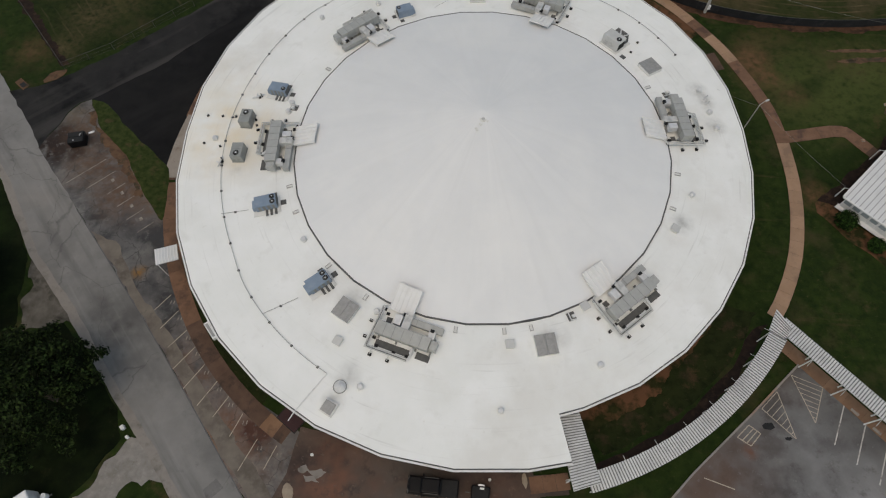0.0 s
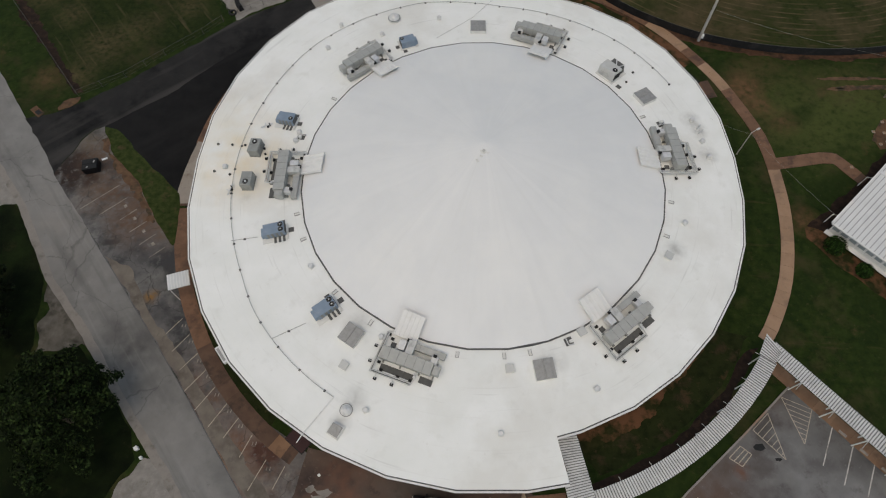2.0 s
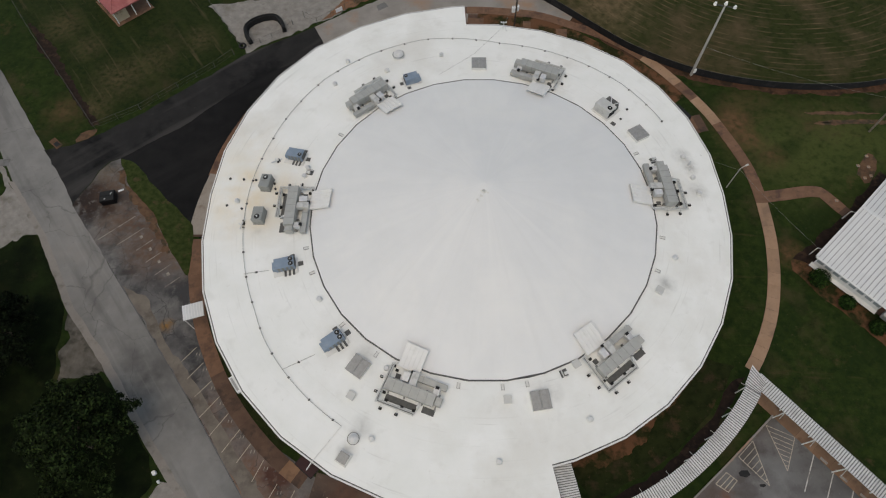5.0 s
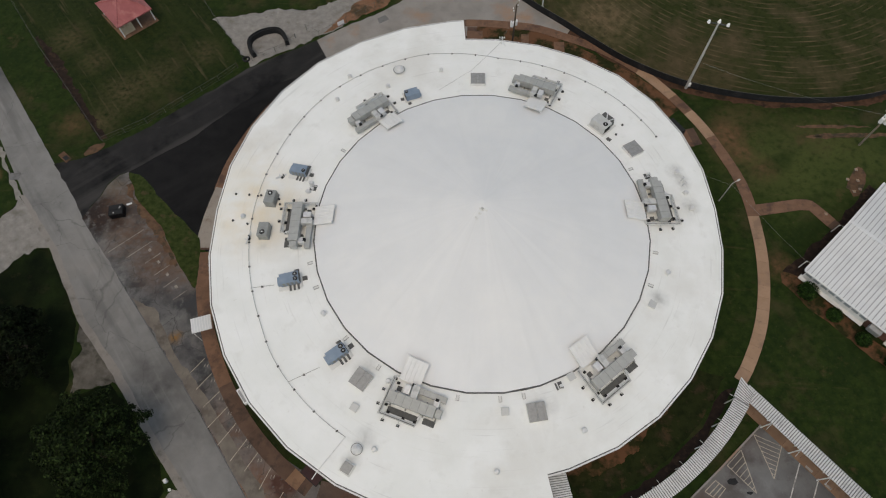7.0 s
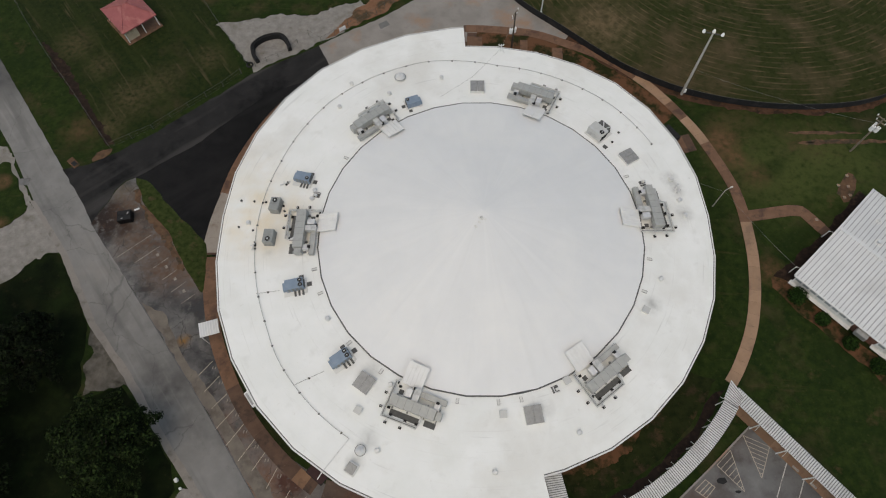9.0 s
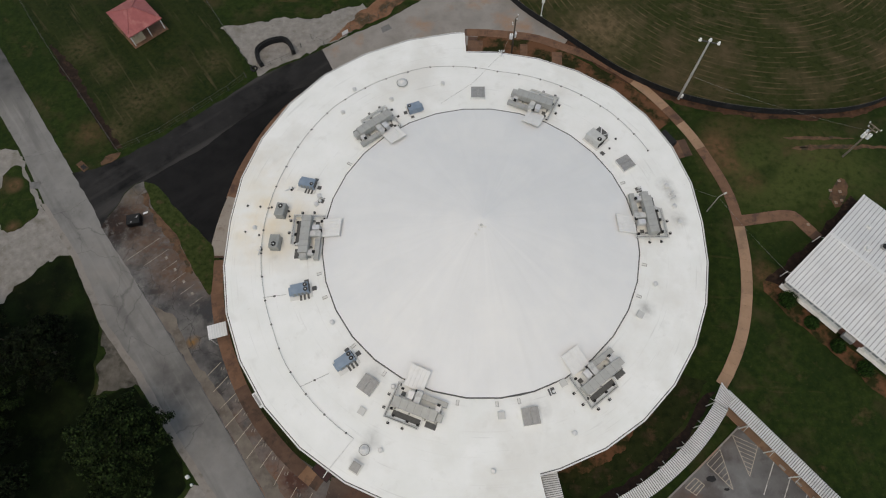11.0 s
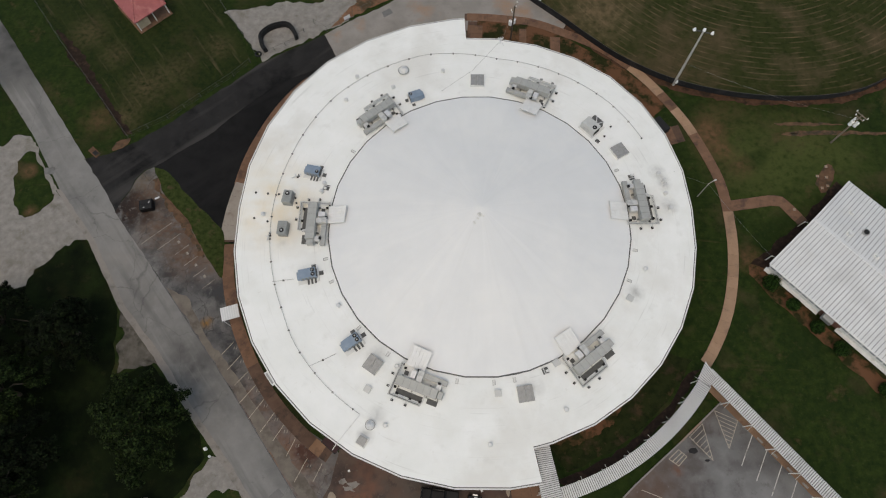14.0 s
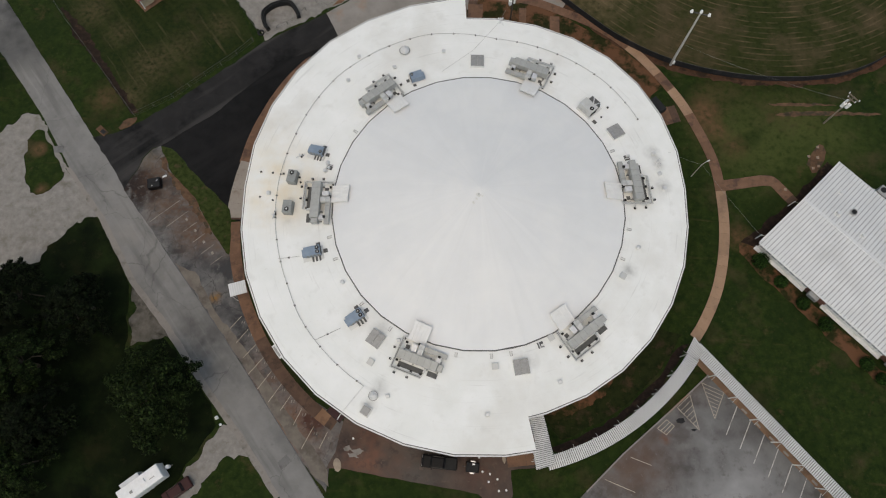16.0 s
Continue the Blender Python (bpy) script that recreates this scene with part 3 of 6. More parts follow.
def tube(pts, r, n=8):
    """A round bar along a line of points."""
    bm = bmesh.new()
    rings = []
    P = [Vector(p) for p in pts]
    for i, p in enumerate(P):
        d = (P[min(i + 1, len(P) - 1)] - P[max(i - 1, 0)]).normalized()
        a = d.orthogonal().normalized() if abs(d.z) > 0.9 else d.cross(Vector((0, 0, 1))).normalized()
        b = d.cross(a)
        rings.append([bm.verts.new(p + r * (a * math.cos(math.tau * k / n) + b * math.sin(math.tau * k / n))) for k in range(n)])
    for q, s in zip(rings, rings[1:]):
        for k in range(n):
            bm.faces.new((q[k], q[(k + 1) % n], s[(k + 1) % n], s[k]))
    bm.faces.new(rings[0][::-1])
    bm.faces.new(rings[-1])
    bmesh.ops.recalc_face_normals(bm, faces=bm.faces)
    return bm


def curve_pts(pts, step=1.5, closed=False):
    """Catmull-Rom through points of the plan."""
    P = [Vector((p[0], p[1], p[2] if len(p) > 2 else 0)) for p in pts]
    n = len(P)
    out = []
    for i in range(n if closed else n - 1):
        g = (lambda k: P[k % n]) if closed else (lambda k: P[max(0, min(n - 1, k))])
        a, b, c, d = g(i - 1), g(i), g(i + 1), g(i + 2)
        m = max(1, int((c - b).length / step))
        for k in range(m):
            t = k / m
            out.append(0.5 * ((2 * b) + (c - a) * t + (2 * a - 5 * b + 4 * c - d) * t * t + (3 * b - a - 3 * c + d) * t ** 3))
    if not closed:
        out.append(P[-1])
    return out


def patch(pts, z, depth=0.06, smooth=False, rag=0.0, step=1.0):
    """A slab of ground cover with an outline; rag frays its edge."""
    if smooth:
        P = curve_pts(pts, step, True)
    else:
        P = []
        q = [Vector((p[0], p[1], 0)) for p in pts]
        for a, b in zip(q, q[1:] + q[:1]):
            m = max(1, int((b - a).length / step)) if rag else 1
            P += [a.lerp(b, k / m) for k in range(m)]
    if rag:
        P = [p + rag * Vector((noise.noise(p * 0.55), noise.noise(p * 0.55 + Vector((9, 3, 1))), 0))
             + rag * 0.6 * Vector((noise.noise(p * 1.9), noise.noise(p * 1.9 + Vector((2, 7, 4))), 0)) for p in P]
    bm = bmesh.new()
    f = bm.faces.new([bm.verts.new((p.x, p.y, z)) for p in P])
    if f.normal.z < 0 or f.calc_area() == 0:
        f.normal_update()
    f.normal_update()
    if f.normal.z < 0:
        f.normal_flip()
    r = bmesh.ops.extrude_face_region(bm, geom=[f])
    for v in r["geom"]:
        if isinstance(v, bmesh.types.BMVert):
            v.co.z = z
    for v in f.verts:
        v.co.z = z - depth
    bmesh.ops.recalc_face_normals(bm, faces=bm.faces)
    bmesh.ops.triangulate(bm, faces=bm.faces)
    return bm


def sweep(line, profile, up=True):
    """A cross-section of (across, z) pairs carried along a line on the plan."""
    bm = bmesh.new()
    P = [Vector(p) for p in line]
    rows = []
    for i, p in enumerate(P):
        d = P[min(i + 1, len(P) - 1)] - P[max(i - 1, 0)]
        n = Vector((d.y, -d.x, 0)).normalized()
        rows.append([bm.verts.new(p + n * a + Vector((0, 0, z))) for a, z in profile])
    k = len(profile)
    for q, s in zip(rows, rows[1:]):
        for j in range(k):
            bm.faces.new((q[j], q[(j + 1) % k], s[(j + 1) % k], s[j]))
    bm.faces.new(rows[0])
    bm.faces.new(rows[-1][::-1])
    bmesh.ops.recalc_face_normals(bm, faces=bm.faces)
    return bm


def at_angle(r, deg, z=0.0):
    return (r * math.cos(radians(deg)), r * math.sin(radians(deg)), z)


# ---- ground ----
bm = bmesh.new()
bmesh.ops.create_grid(bm, x_segments=8, y_segments=8, size=2500)
structure("ground", bm, M["grass"], "dark green mown grass with worn brown patches", "grass")
structure("fenced_lawn", patch([(-61, 18.9), (-54.6, 22.7), (-44.2, 31.8), (-41.4, 34.8), (-46.5, 44.5), (-51.5, 52), (-70, 82), (-108, 82), (-84.4, 47.9), (-71.2, 31.4)], 0.012, rag=0.2),
          M["lawn"], "green lawn with pale straw-coloured mowing streaks", "grass")
structure("outfield_ground", patch([(8, 51), (15.3, 45), (25.5, 36.4), (35.4, 31), (46.4, 28.1), (57.4, 27.6), (66.8, 29), (75, 33), (120, 60), (120, 140), (0, 140), (-2, 70)], 0.02, smooth=True),
          M["outfield"], "mown outfield grass with curved straw-coloured mowing lines", "grass")
structure("road", patch([(-100, 44.5), (-87.4, 30.3), (-78.3, 19.2), (-70.4, 7.8), (-63.2, -0.7), (-55.8, -11.9), (-49, -19.3), (-41.6, -28.5), (-35.7, -35.3), (-28.9, -43.9), (-5, -75),
                         (3, -75), (-22.6, -43.5), (-37, -24.5), (-46.8, -12.3), (-52.5, -5.4), (-59.4, 3.8), (-67.7, 14.3), (-88.8, 41.5), (-110, 68), (-130, 84)], 0.03, rag=0.1),
          M["road"], "worn grey asphalt road with darker repairs and a painted tree shadow", "road")
structure("asphalt_yard", patch([(-56, 13.8), (-55.3, 12.7), (-49, 7.5), (-41.9, 0.8), (-40.6, -1), (-34, -1), (-24, 31), (-26.8, 37), (-35, 33.6), (-42.4, 28), (-48.8, 19.9)], 0.034, rag=0.15),
          M["new_asphalt"], "fresh black asphalt yard beside the round building", "asphalt")
structure("side_drive", patch([(-67.9, 14.3), (-64, 15.2), (-60.2, 17.3), (-54.7, 21.2), (-43.8, 30.6), (-39.6, 34.4), (-28.4, 40.9), (-25.9, 36), (-27, 34), (-36, 30.2), (-47.5, 18.8), (-55.3, 13.0), (-56.9, 12.2), (-58.2, 10.5), (-58.8, 8.3), (-59.8, 6.6), (-60.5, 4.4), (-63, 8.2)], 0.040, rag=0.2),
          M["drive"], "dark asphalt side drive off the road", "road")
structure("concrete_drive", patch([(-28.4, 40.9), (-24.3, 43.7), (-17, 48), (-8, 55), (-2, 62), (4, 60), (9, 51), (13.2, 47), (16.8, 43.4), (15.5, 41.5), (6.5, 42.3), (-2, 42), (-2, 36), (-26, 33), (-25.9, 36)], 0.032, rag=0.3),
          M["pad"], "pale concrete drive with reddish clay stains", "driveway")
structure("west_lot", patch([(-60.6, 4.4), (-59.7, 6.6), (-58.7, 8.3), (-58.1, 10.4), (-56.8, 12.1), (-55.4, 12.9), (-53.4, 10.8), (-50, 6.6), (-46, 1.6), (-42.8, -4.4), (-40.9, -6.6), (-39.6, -7), (-38.4, -14), (-32.4, -22.8), (-26.2, -29.2), (-19.2, -33.8), (-21.8, -39.5), (-22.0, -43.3), (-26, -39), (-37, -24.4), (-46.8, -12.2), (-52.5, -5.3)], 0.038, rag=0.15),
          M["lot"], "stained patchy concrete parking lot", "parking lot")
structure("sandy_shoulder", patch([(-50, -8.3), (-46.5, -12.3), (-37, -24.3), (-24.5, -40.5), (-21.6, -42.6), (-22.4, -39.3), (-28.6, -32.3), (-34, -25.3), (-38.2, -20.5), (-42.4, -15.8), (-45.6, -10.8)], 0.05, rag=0.5),
          M["sand"], "sandy beige road shoulder", "shoulder")
structure("grass_strip", patch([(-55.3, 12.8), (-53.8, 12.4), (-51.5, 10.5), (-48.1, 7.0), (-44.7, 3.9), (-41.9, 0.9), (-41.2, -2.5), (-41.0, -6.8), (-43.8, -3.4), (-45.5, -0.9), (-46.8, 1.1), (-48.1, 3.1), (-50.3, 5.2), (-52.7, 7.8), (-54.2, 10.4)], 0.10, 0.12, True, rag=0.25),
          M["strip"], "narrow raised grass strip between lot and yard", "grass strip")
structure("clay_edge", patch([(-54.6, 10.5), (-52.6, 7.9), (-50.2, 5.3), (-48.0, 3.2), (-46.7, 1.2), (-45.4, -0.8), (-43.7, -3.3), (-44.9, -3.5), (-46.8, -1.0), (-48.2, 1.2), (-50.2, 3.4), (-52.1, 5.8), (-54.0, 8.2), (-55.4, 10.2)], 0.06, 0.05, rag=0.9, step=0.5),
          M["clay_edge"], "washed-out orange clay along the grass strip", "bare earth")
structure("apron", patch([(-20.0, -32.6), (-12, -34.6), (5, -36), (5.3, -37.4), (8.8, -37.2), (8.9, -39.2), (5.3, -39.6), (5.6, -43), (4.5, -46.5), (0.5, -43), (-11.7, -41.2), (-20.6, -39.8), (-22.2, -40), (-21, -37.5)], 0.046, rag=0.12),
          M["apron"], "damp red-brown concrete apron", "paved apron")
for pts in ([(-19.9, -36.9), (-18.9, -36.6), (-18.5, -37.1), (-19.3, -37.6)], [(-18.6, -37.2), (-17.3, -36.9), (-16.9, -37.5), (-17.9, -37.9)], [(-19.2, -37.8), (-18.2, -37.6), (-17.6, -38.2), (-18.7, -38.4)]):
    structure("broken_slab", patch(pts, 0.062, 0.03, rag=0.35, step=0.25), M["shoulder"], "broken pale concrete patch in the apron", "concrete")
# Lawn patch under the trees, its shade painted by the dark colour.
structure("west_lawn", patch([(-69.5, -4.3), (-67.2, -1.3), (-64.6, -0.6), (-62.8, -2.3), (-60.2, -6.2), (-56.8, -11.6), (-55.4, -23), (-49.6, -20.6), (-41, -30.8), (-39.6, -34.2), (-43.5, -41), (-50, -50), (-120, -70), (-120, -16), (-78, -9)], 0.014, rag=0.6), M["shaded_lawn"],
          "deep green lawn with the shade of the roadside trees painted in", "grass")
structure("gravel_yard", patch([(-100, 6), (-84.7, 15), (-82.2, 17.6), (-80.3, 18.9), (-78.6, 18.4), (-70.6, 7.8), (-63.7, -0.3), (-64.6, -0.6), (-67.2, -1.3), (-69.5, -4.2), (-72.8, -8.0), (-78, -11), (-90, -15)], 0.026, rag=0.9, step=0.6),
          M["gravel"], "pale gravel drive with ragged edges", "gravel")
structure("gravel_verge", patch([(-56.4, -11.6), (-55.3, -15.8), (-55.4, -19.5), (-54.8, -22.2), (-48.7, -20.4), (-49.2, -19.2), (-55.6, -11.8)], 0.026, rag=0.7, step=0.5),
          M["verge"], "brown-grey gravel verge beside the road", "gravel")
structure("road_shoulder", patch([(-71.6, 8.6), (-63.9, -1.0), (-56.6, -12.1), (-49.7, -19.7), (-42.2, -29.0), (-36.3, -35.8), (-29.5, -44.4), (-28.7, -43.9), (-35.5, -35.2), (-41.4, -28.4), (-48.8, -19.1), (-55.6, -11.8), (-63.0, -0.6), (-70.6, 8.4)], 0.034, rag=0.12, step=0.6),
          M["shoulder"], "pale pinkish sand along the road's edge", "shoulder")
structure("gravel_driveway", patch([(-36.2, -34.8), (-38.2, -33.4), (-40.8, -36.9), (-42.8, -40.9), (-46, -45.5), (-52, -52), (-46, -52), (-42.2, -44.6), (-38.6, -39.8), (-35.2, -38.4), (-32.6, -39.4)], 0.026, rag=0.8, step=0.5),
          M["gravel"], "pale gravel driveway joining the road", "gravel")
structure("grass_island", patch([(-77.7, 15.6), (-75.1, 12.9), (-72.9, 9.7), (-71.7, 7.5), (-72.5, 5.4), (-74.5, 3.3), (-76.6, 3.8), (-78.3, 6.9), (-79.1, 10.7), (-78.9, 14)], 0.06, 0.08, True, rag=0.5, step=0.5),
          M["grass"], "teardrop grass island in the gravel drive", "grass island")
structure("pale_yard", patch([(-47.8, 46), (-40.9, 37.4), (-39.4, 34.9), (-28.6, 41.4), (-24, 44.2), (-19, 50), (-22, 52), (-30, 48.5), (-38, 48)], 0.028, rag=0.7, step=0.6),
          M["gravel"], "pale sandy yard behind the drive", "gravel")
structure("clay_bank", patch([(-27.5, 42.2), (-22.5, 45.5), (-17.5, 49), (-13, 54), (-18, 54), (-23.5, 48.5)], 0.036, rag=0.8, step=0.6), M["clay"], "strip of bare red clay beside the drive", "bare earth")
structure("east_lot", patch([(36.1, -25.1), (68.7, -62.2), (20, -66), (4, -54), (16.4, -42.4), (22.2, -36.9), (29.6, -30.7)], 0.03, rag=0.1), M["lot_e"],
          "damp grey asphalt parking lot with pale dry patches", "parking lot")
structure("fence_dirt", patch([(15, 43), (20.5, 38.2), (26.6, 33.5), (35.4, 29), (46.4, 26.6), (57.4, 26.1), (66.8, 27.4), (75, 31.5), (75, 33), (66.8, 29), (57.4, 27.6), (46.4, 28.1), (35.4, 30.9), (25.5, 36.4), (15.6, 45)], 0.018, rag=0.5, step=0.6),
          M["mulch"], "red-brown dirt strip along the field fence", "bare earth")
structure("curved_bed", patch([at_angle(31.4, a) for a in range(-73, -28, 5)] + [at_angle(37.6, a) for a in range(-30, -74, -5)], 0.022, rag=0.4), M["bed"], "dark grass bed between building and covered walk", "planting bed")
structure("wall_clay", patch([at_angle(31.8, a) for a in range(-74, -30, 4)] + [at_angle(33.9, a) for a in range(-31, -52, -4)] + [at_angle(34.6, a) for a in range(-55, -75, -4)], 0.034, rag=0.5, step=0.4), M["clay_bed"], "red clay and thin grass under the eave", "bare earth")
structure("mulch_border", patch([at_angle(38.0, a) for a in range(-74, -30, 4)] + [at_angle(39.2, a) for a in range(-31, -75, -4)], 0.03, rag=0.4), M["dark_mulch"], "dark brown mulch border beside the covered walk", "mulch bed")
structure("north_bed", patch([at_angle(34, a) for a in range(36, 92, 6)] + [at_angle(44.6, a) for a in range(90, 66, -6)] + [at_angle(42.8, a) for a in range(62, 34, -6)], 0.045, rag=0.3), M["clay_bed"], "grass and bare red clay bed behind the round building", "planting bed")
structure("west_bed", patch([at_angle(36, a) for a in range(-154, -126, 4)] + [at_angle(39.1, a) for a in range(-129, -154, -4)], 0.05, rag=0.15), M["bed"], "narrow dark grass bed along the wall", "planting bed")
structure("shrub_bed", patch([(44, -6.3), (48.2, -11), (52.2, -15.3), (57, -20.6), (64, -28), (65.5, -27), (46, -4.5), (45.3, -3.3), (43.4, -3.5)], 0.024, smooth=True, rag=0.5), M["clay_bed"], "grass and red clay bed under the shrubs", "mulch bed")
# Mulch strip whose dark colour paints the end wall's shadow.
structure("end_bed", patch([(43.6, -3.4), (46, -4.5), (61.2, 10.6), (60.2, 11.4), (55.6, 6.6), (53.4, 4.4), (48.6, 0.5)], 0.032, rag=0.5), M["dark_mulch"], "mulch strip at the end of the long building, wall shadow painted in", "mulch bed")
structure("utility_patch", patch([at_angle(2.2, a) for a in range(0, 360, 30)], 0.026, smooth=True, rag=0.9), M["clay_edge"], "bare clay patch with drain covers", "bare earth").matrix_basis = pose(58.6, 12.0, 0, 0, 0, -28) @ Matrix.Diagonal((0.62, 1.35, 1, 1))
for x, y, sx, sy in ((57.5, 22.5, 6, 0.3), (62.3, 20.8, 9, 0.4), (55, 20.4, 2.5, 0.25), (-20.2, -37.0, 0.7, 1.8)):
    structure("clay_scrape", patch([(sx * math.cos(a / 10 * math.tau), sy * math.sin(a / 10 * math.tau)) for a in range(10)], 0.024, 0.02, True, rag=0.3, step=0.5), M["clay_edge"], "scraped streak of red clay", "bare earth").location = (x, y, 0)

# ---- round building ----
IN_R, IN_Z, FALL = 23.1, 6.6, 0.085


def eave(deg, west):
    k = max(0.0, min(1.0, (math.sin(radians(deg)) - 0.05) / 0.7))
    return (37.55 if west else 32.9) + 2.75 * k


def roof_z(x, y):
    return IN_Z - (math.hypot(x, y) - IN_R) * FALL


EAST = [-77.0] + [-72.35 + 11.25 * k for k in range(15)] + [93.4]
WEST = [93.4] + [96.4 + 11.25 * k for k in range(17)] + [283.0]
rim = [at_angle(eave(a, False), a) for a in EAST] + [at_angle(eave(a, True), a) for a in WEST]
hub = [at_angle(IN_R, a) for a in EAST + WEST]
hall = thing("round_building", pose(0, 0, 0), "round white-roofed school hall with a shallow grey dome", "building")
bm = bmesh.new()
top_o = [bm.verts.new((x, y, roof_z(x, y))) for x, y, _ in rim]
top_i = [bm.verts.new((x, y, IN_Z)) for x, y, _ in hub]
bot_o = [bm.verts.new((x, y, roof_z(x, y) - 0.32)) for x, y, _ in rim]
bot_i = [bm.verts.new((x, y, IN_Z - 0.32)) for x, y, _ in hub]
n = len(rim)
for i in range(n):
    j = (i + 1) % n
    if math.dist(hub[i], hub[j]) > 1e-4:
        bm.faces.new((top_i[i], top_o[i], top_o[j], top_i[j]))
        bm.faces.new((bot_i[j], bot_o[j], bot_o[i], bot_i[i]))
        bm.faces.new((bot_i[i], top_i[i], top_i[j], bot_i[j]))
    bm.faces.new((top_o[i], bot_o[i], bot_o[j], top_o[j]))
bmesh.ops.remove_doubles(bm, verts=bm.verts, dist=1e-4)
bmesh.ops.recalc_face_normals(bm, faces=bm.faces)
part("ring_roof", bm, M["roof"], hall, "white membrane roof ring with faint stains and painted soft shadows")


def edge_line(angles, west, dr):
    return [Vector((*at_angle(eave(a, west) + dr, a)[:2], 0)) + Vector((0, 0, roof_z(*at_angle(eave(a, west), a)[:2]))) for a in angles]


for angles, west in ((EAST, False), (WEST, True)):
    # Solid dark strip paints the shaded gap between roof and gutter.
    part("eave_gap", sweep(edge_line(angles, west, 0.06), [(-0.05, -0.26), (0.06, -0.26), (0.06, -0.02), (-0.05, -0.02)]), M["gutter"], hall, "dark strip standing for the shaded gap behind the gutter")
    part("eave_gutter", sweep(edge_line(angles, west, 0.22), [(-0.09, -0.3), (0.1, -0.3), (0.1, -0.1), (-0.09, -0.1)]), M["white"], hall, "white metal gutter")
    part("wall", sweep([Vector((*at_angle(eave(a, west) - 1.1, a)[:2], 0)) for a in angles], [(-0.15, 0), (0.15, 0), (0.15, 5.2), (-0.15, 5.2)]), M["brick"], hall, "red-brown brick wall")
for a, west in ((93.4, None), (-77.0, None)):
    r0, r1 = eave(a, False) - 1.2, eave(a, True)
    part("step_wall", sweep([Vector(at_angle(r0, a)), Vector(at_angle(r1 - 1.1, a))], [(-0.15, 0), (0.15, 0), (0.15, 5.0), (-0.15, 5.0)]), M["brick"], hall, "red-brown brick wall")
# downpipes on the front and west eaves
for a in [-83.6, -94.85, -106.1, -117.35, -128.6, -151.1]:
    r = eave(a, True) + 0.2
    x, y, _ = at_angle(r, a)
    z = roof_z(x, y) - 0.3
    xo, yo, _ = at_angle(r - 1.05, a)
    part("downpipe", tube([(x, y, z), (x, y, z - 0.25), (xo, yo, z - 0.9), (xo, yo, 0.1)], 0.09, 6), M["white"], hall, "white downpipe")
for a in (-72.35, -61.1, -49.85, -38.6):
    r = eave(a, False) + 0.2
    x, y, _ = at_angle(r, a)
    z = roof_z(x, y) - 0.3
    xo, yo, _ = at_angle(r - 1.05, a)
    part("downpipe", tube([(x, y, z), (x, y, z - 0.25), (xo, yo, z - 0.9), (xo, yo, 0.1)], 0.09, 6), M["white"], hall, "white downpipe")


def on_roof(x, y, rz=0.0):
    """A pose that stands square on the sloping roof."""
    r = math.hypot(x, y)
    up = Vector((FALL * x / r, FALL * y / r, 1)).normalized()
    return Matrix.Translation((x, y, roof_z(x, y))) @ Vector((0, 0, 1)).rotation_difference(up).to_matrix().to_4x4() @ pose(0, 0, 0, 0, 0, rz)


# dome
SIDES = [-83.6 + 11.25 * k for k in range(32)]
DOME_H = 7.0
bm = bmesh.new()
rings = []
for q in (0.0, 0.25, 0.5, 0.75, 1.0):
    z = IN_Z + 0.16 + DOME_H * (1 - 0.78 * q - 0.22 * q * q)
    rings.append([bm.verts.new((*at_angle(22.95 * q, a)[:2], z)) for a in SIDES] if q else [bm.verts.new((0, 0, z))])
low = [bm.verts.new((*at_angle(22.95, a)[:2], IN_Z - 0.3)) for a in SIDES]
for i in range(32):
    j = (i + 1) % 32
    bm.faces.new((rings[0][0], rings[1][i], rings[1][j]))
    for q, s in zip(rings[1:], rings[2:] + [low]):
        bm.faces.new((q[i], s[i], s[j], q[j]))
bmesh.ops.recalc_face_normals(bm, faces=bm.faces)
part("dome_roof", bm, M["dome"], hall, "light grey faceted dome with radial streaks")


def dome_z(x, y):
    q = math.hypot(x, y) / 22.95
    return IN_Z + 0.16 + DOME_H * (1 - 0.78 * q - 0.22 * q * q)


ring_line = [Vector((*at_angle(23.02, SIDES[k % 32])[:2], IN_Z)) for k in range(33)]
part("dome_gutter", sweep(ring_line, [(-0.1, -0.1), (0.11, -0.1), (0.11, 0.13), (-0.1, 0.13)]), M["gutter"], hall, "dark gutter round the dome")
# apex fitting
apex = thing("apex_vent", pose(-0.15, -1.0, dome_z(0, 1.0) - 0.08), "cluster of small weathered fittings near the dome's tip", "vent")
part("cap", cyl(0.24, 0.2, n=10, r2=0.14), M["duct_light"], apex)
part("flange", cyl(0.42, 0.06, n=12), M["curb"], apex)
for x, y, s in ((0.35, 0.5, 0.5), (-0.3, -0.7, 0.35), (0.55, -0.25, 0.3), (-0.75, -1.3, 0.45), (0.1, 0.9, 0.3)):
    part("patch_plate", box(s, s * 0.7, 0.05, (x, y, -0.02 + 0.3 * (-y if y > 0 else y) * 0.3), rz=90 * x), M["curb"], apex)
# scuppers along the dome's edge
sc = None
for k, a in enumerate([-166, -157, -137, -123, -110, -97.5, -85, -78, -43, -21, -9, 2, 24, 148]):
    x, y, _ = at_angle(23.75, a)
    m = on_roof(x, y, a)
    if sc is None:
        sc = thing("drain_outlet", m, "small white roof drain outlet at the dome's foot", "drain outlet", "drain outlets round the dome")
        part("frame", join(box(0.7, 0.05, 0.12, (0, 0.17, 0)), box(0.7, 0.05, 0.12, (0, -0.17, 0)), box(0.05, 0.39, 0.12, (0.34, 0, 0))), M["sky_lid"], sc)
        part("tray", box(0.74, 0.3, 0.06), M["curb"], sc)
    else:
        copy_thing(sc, m)


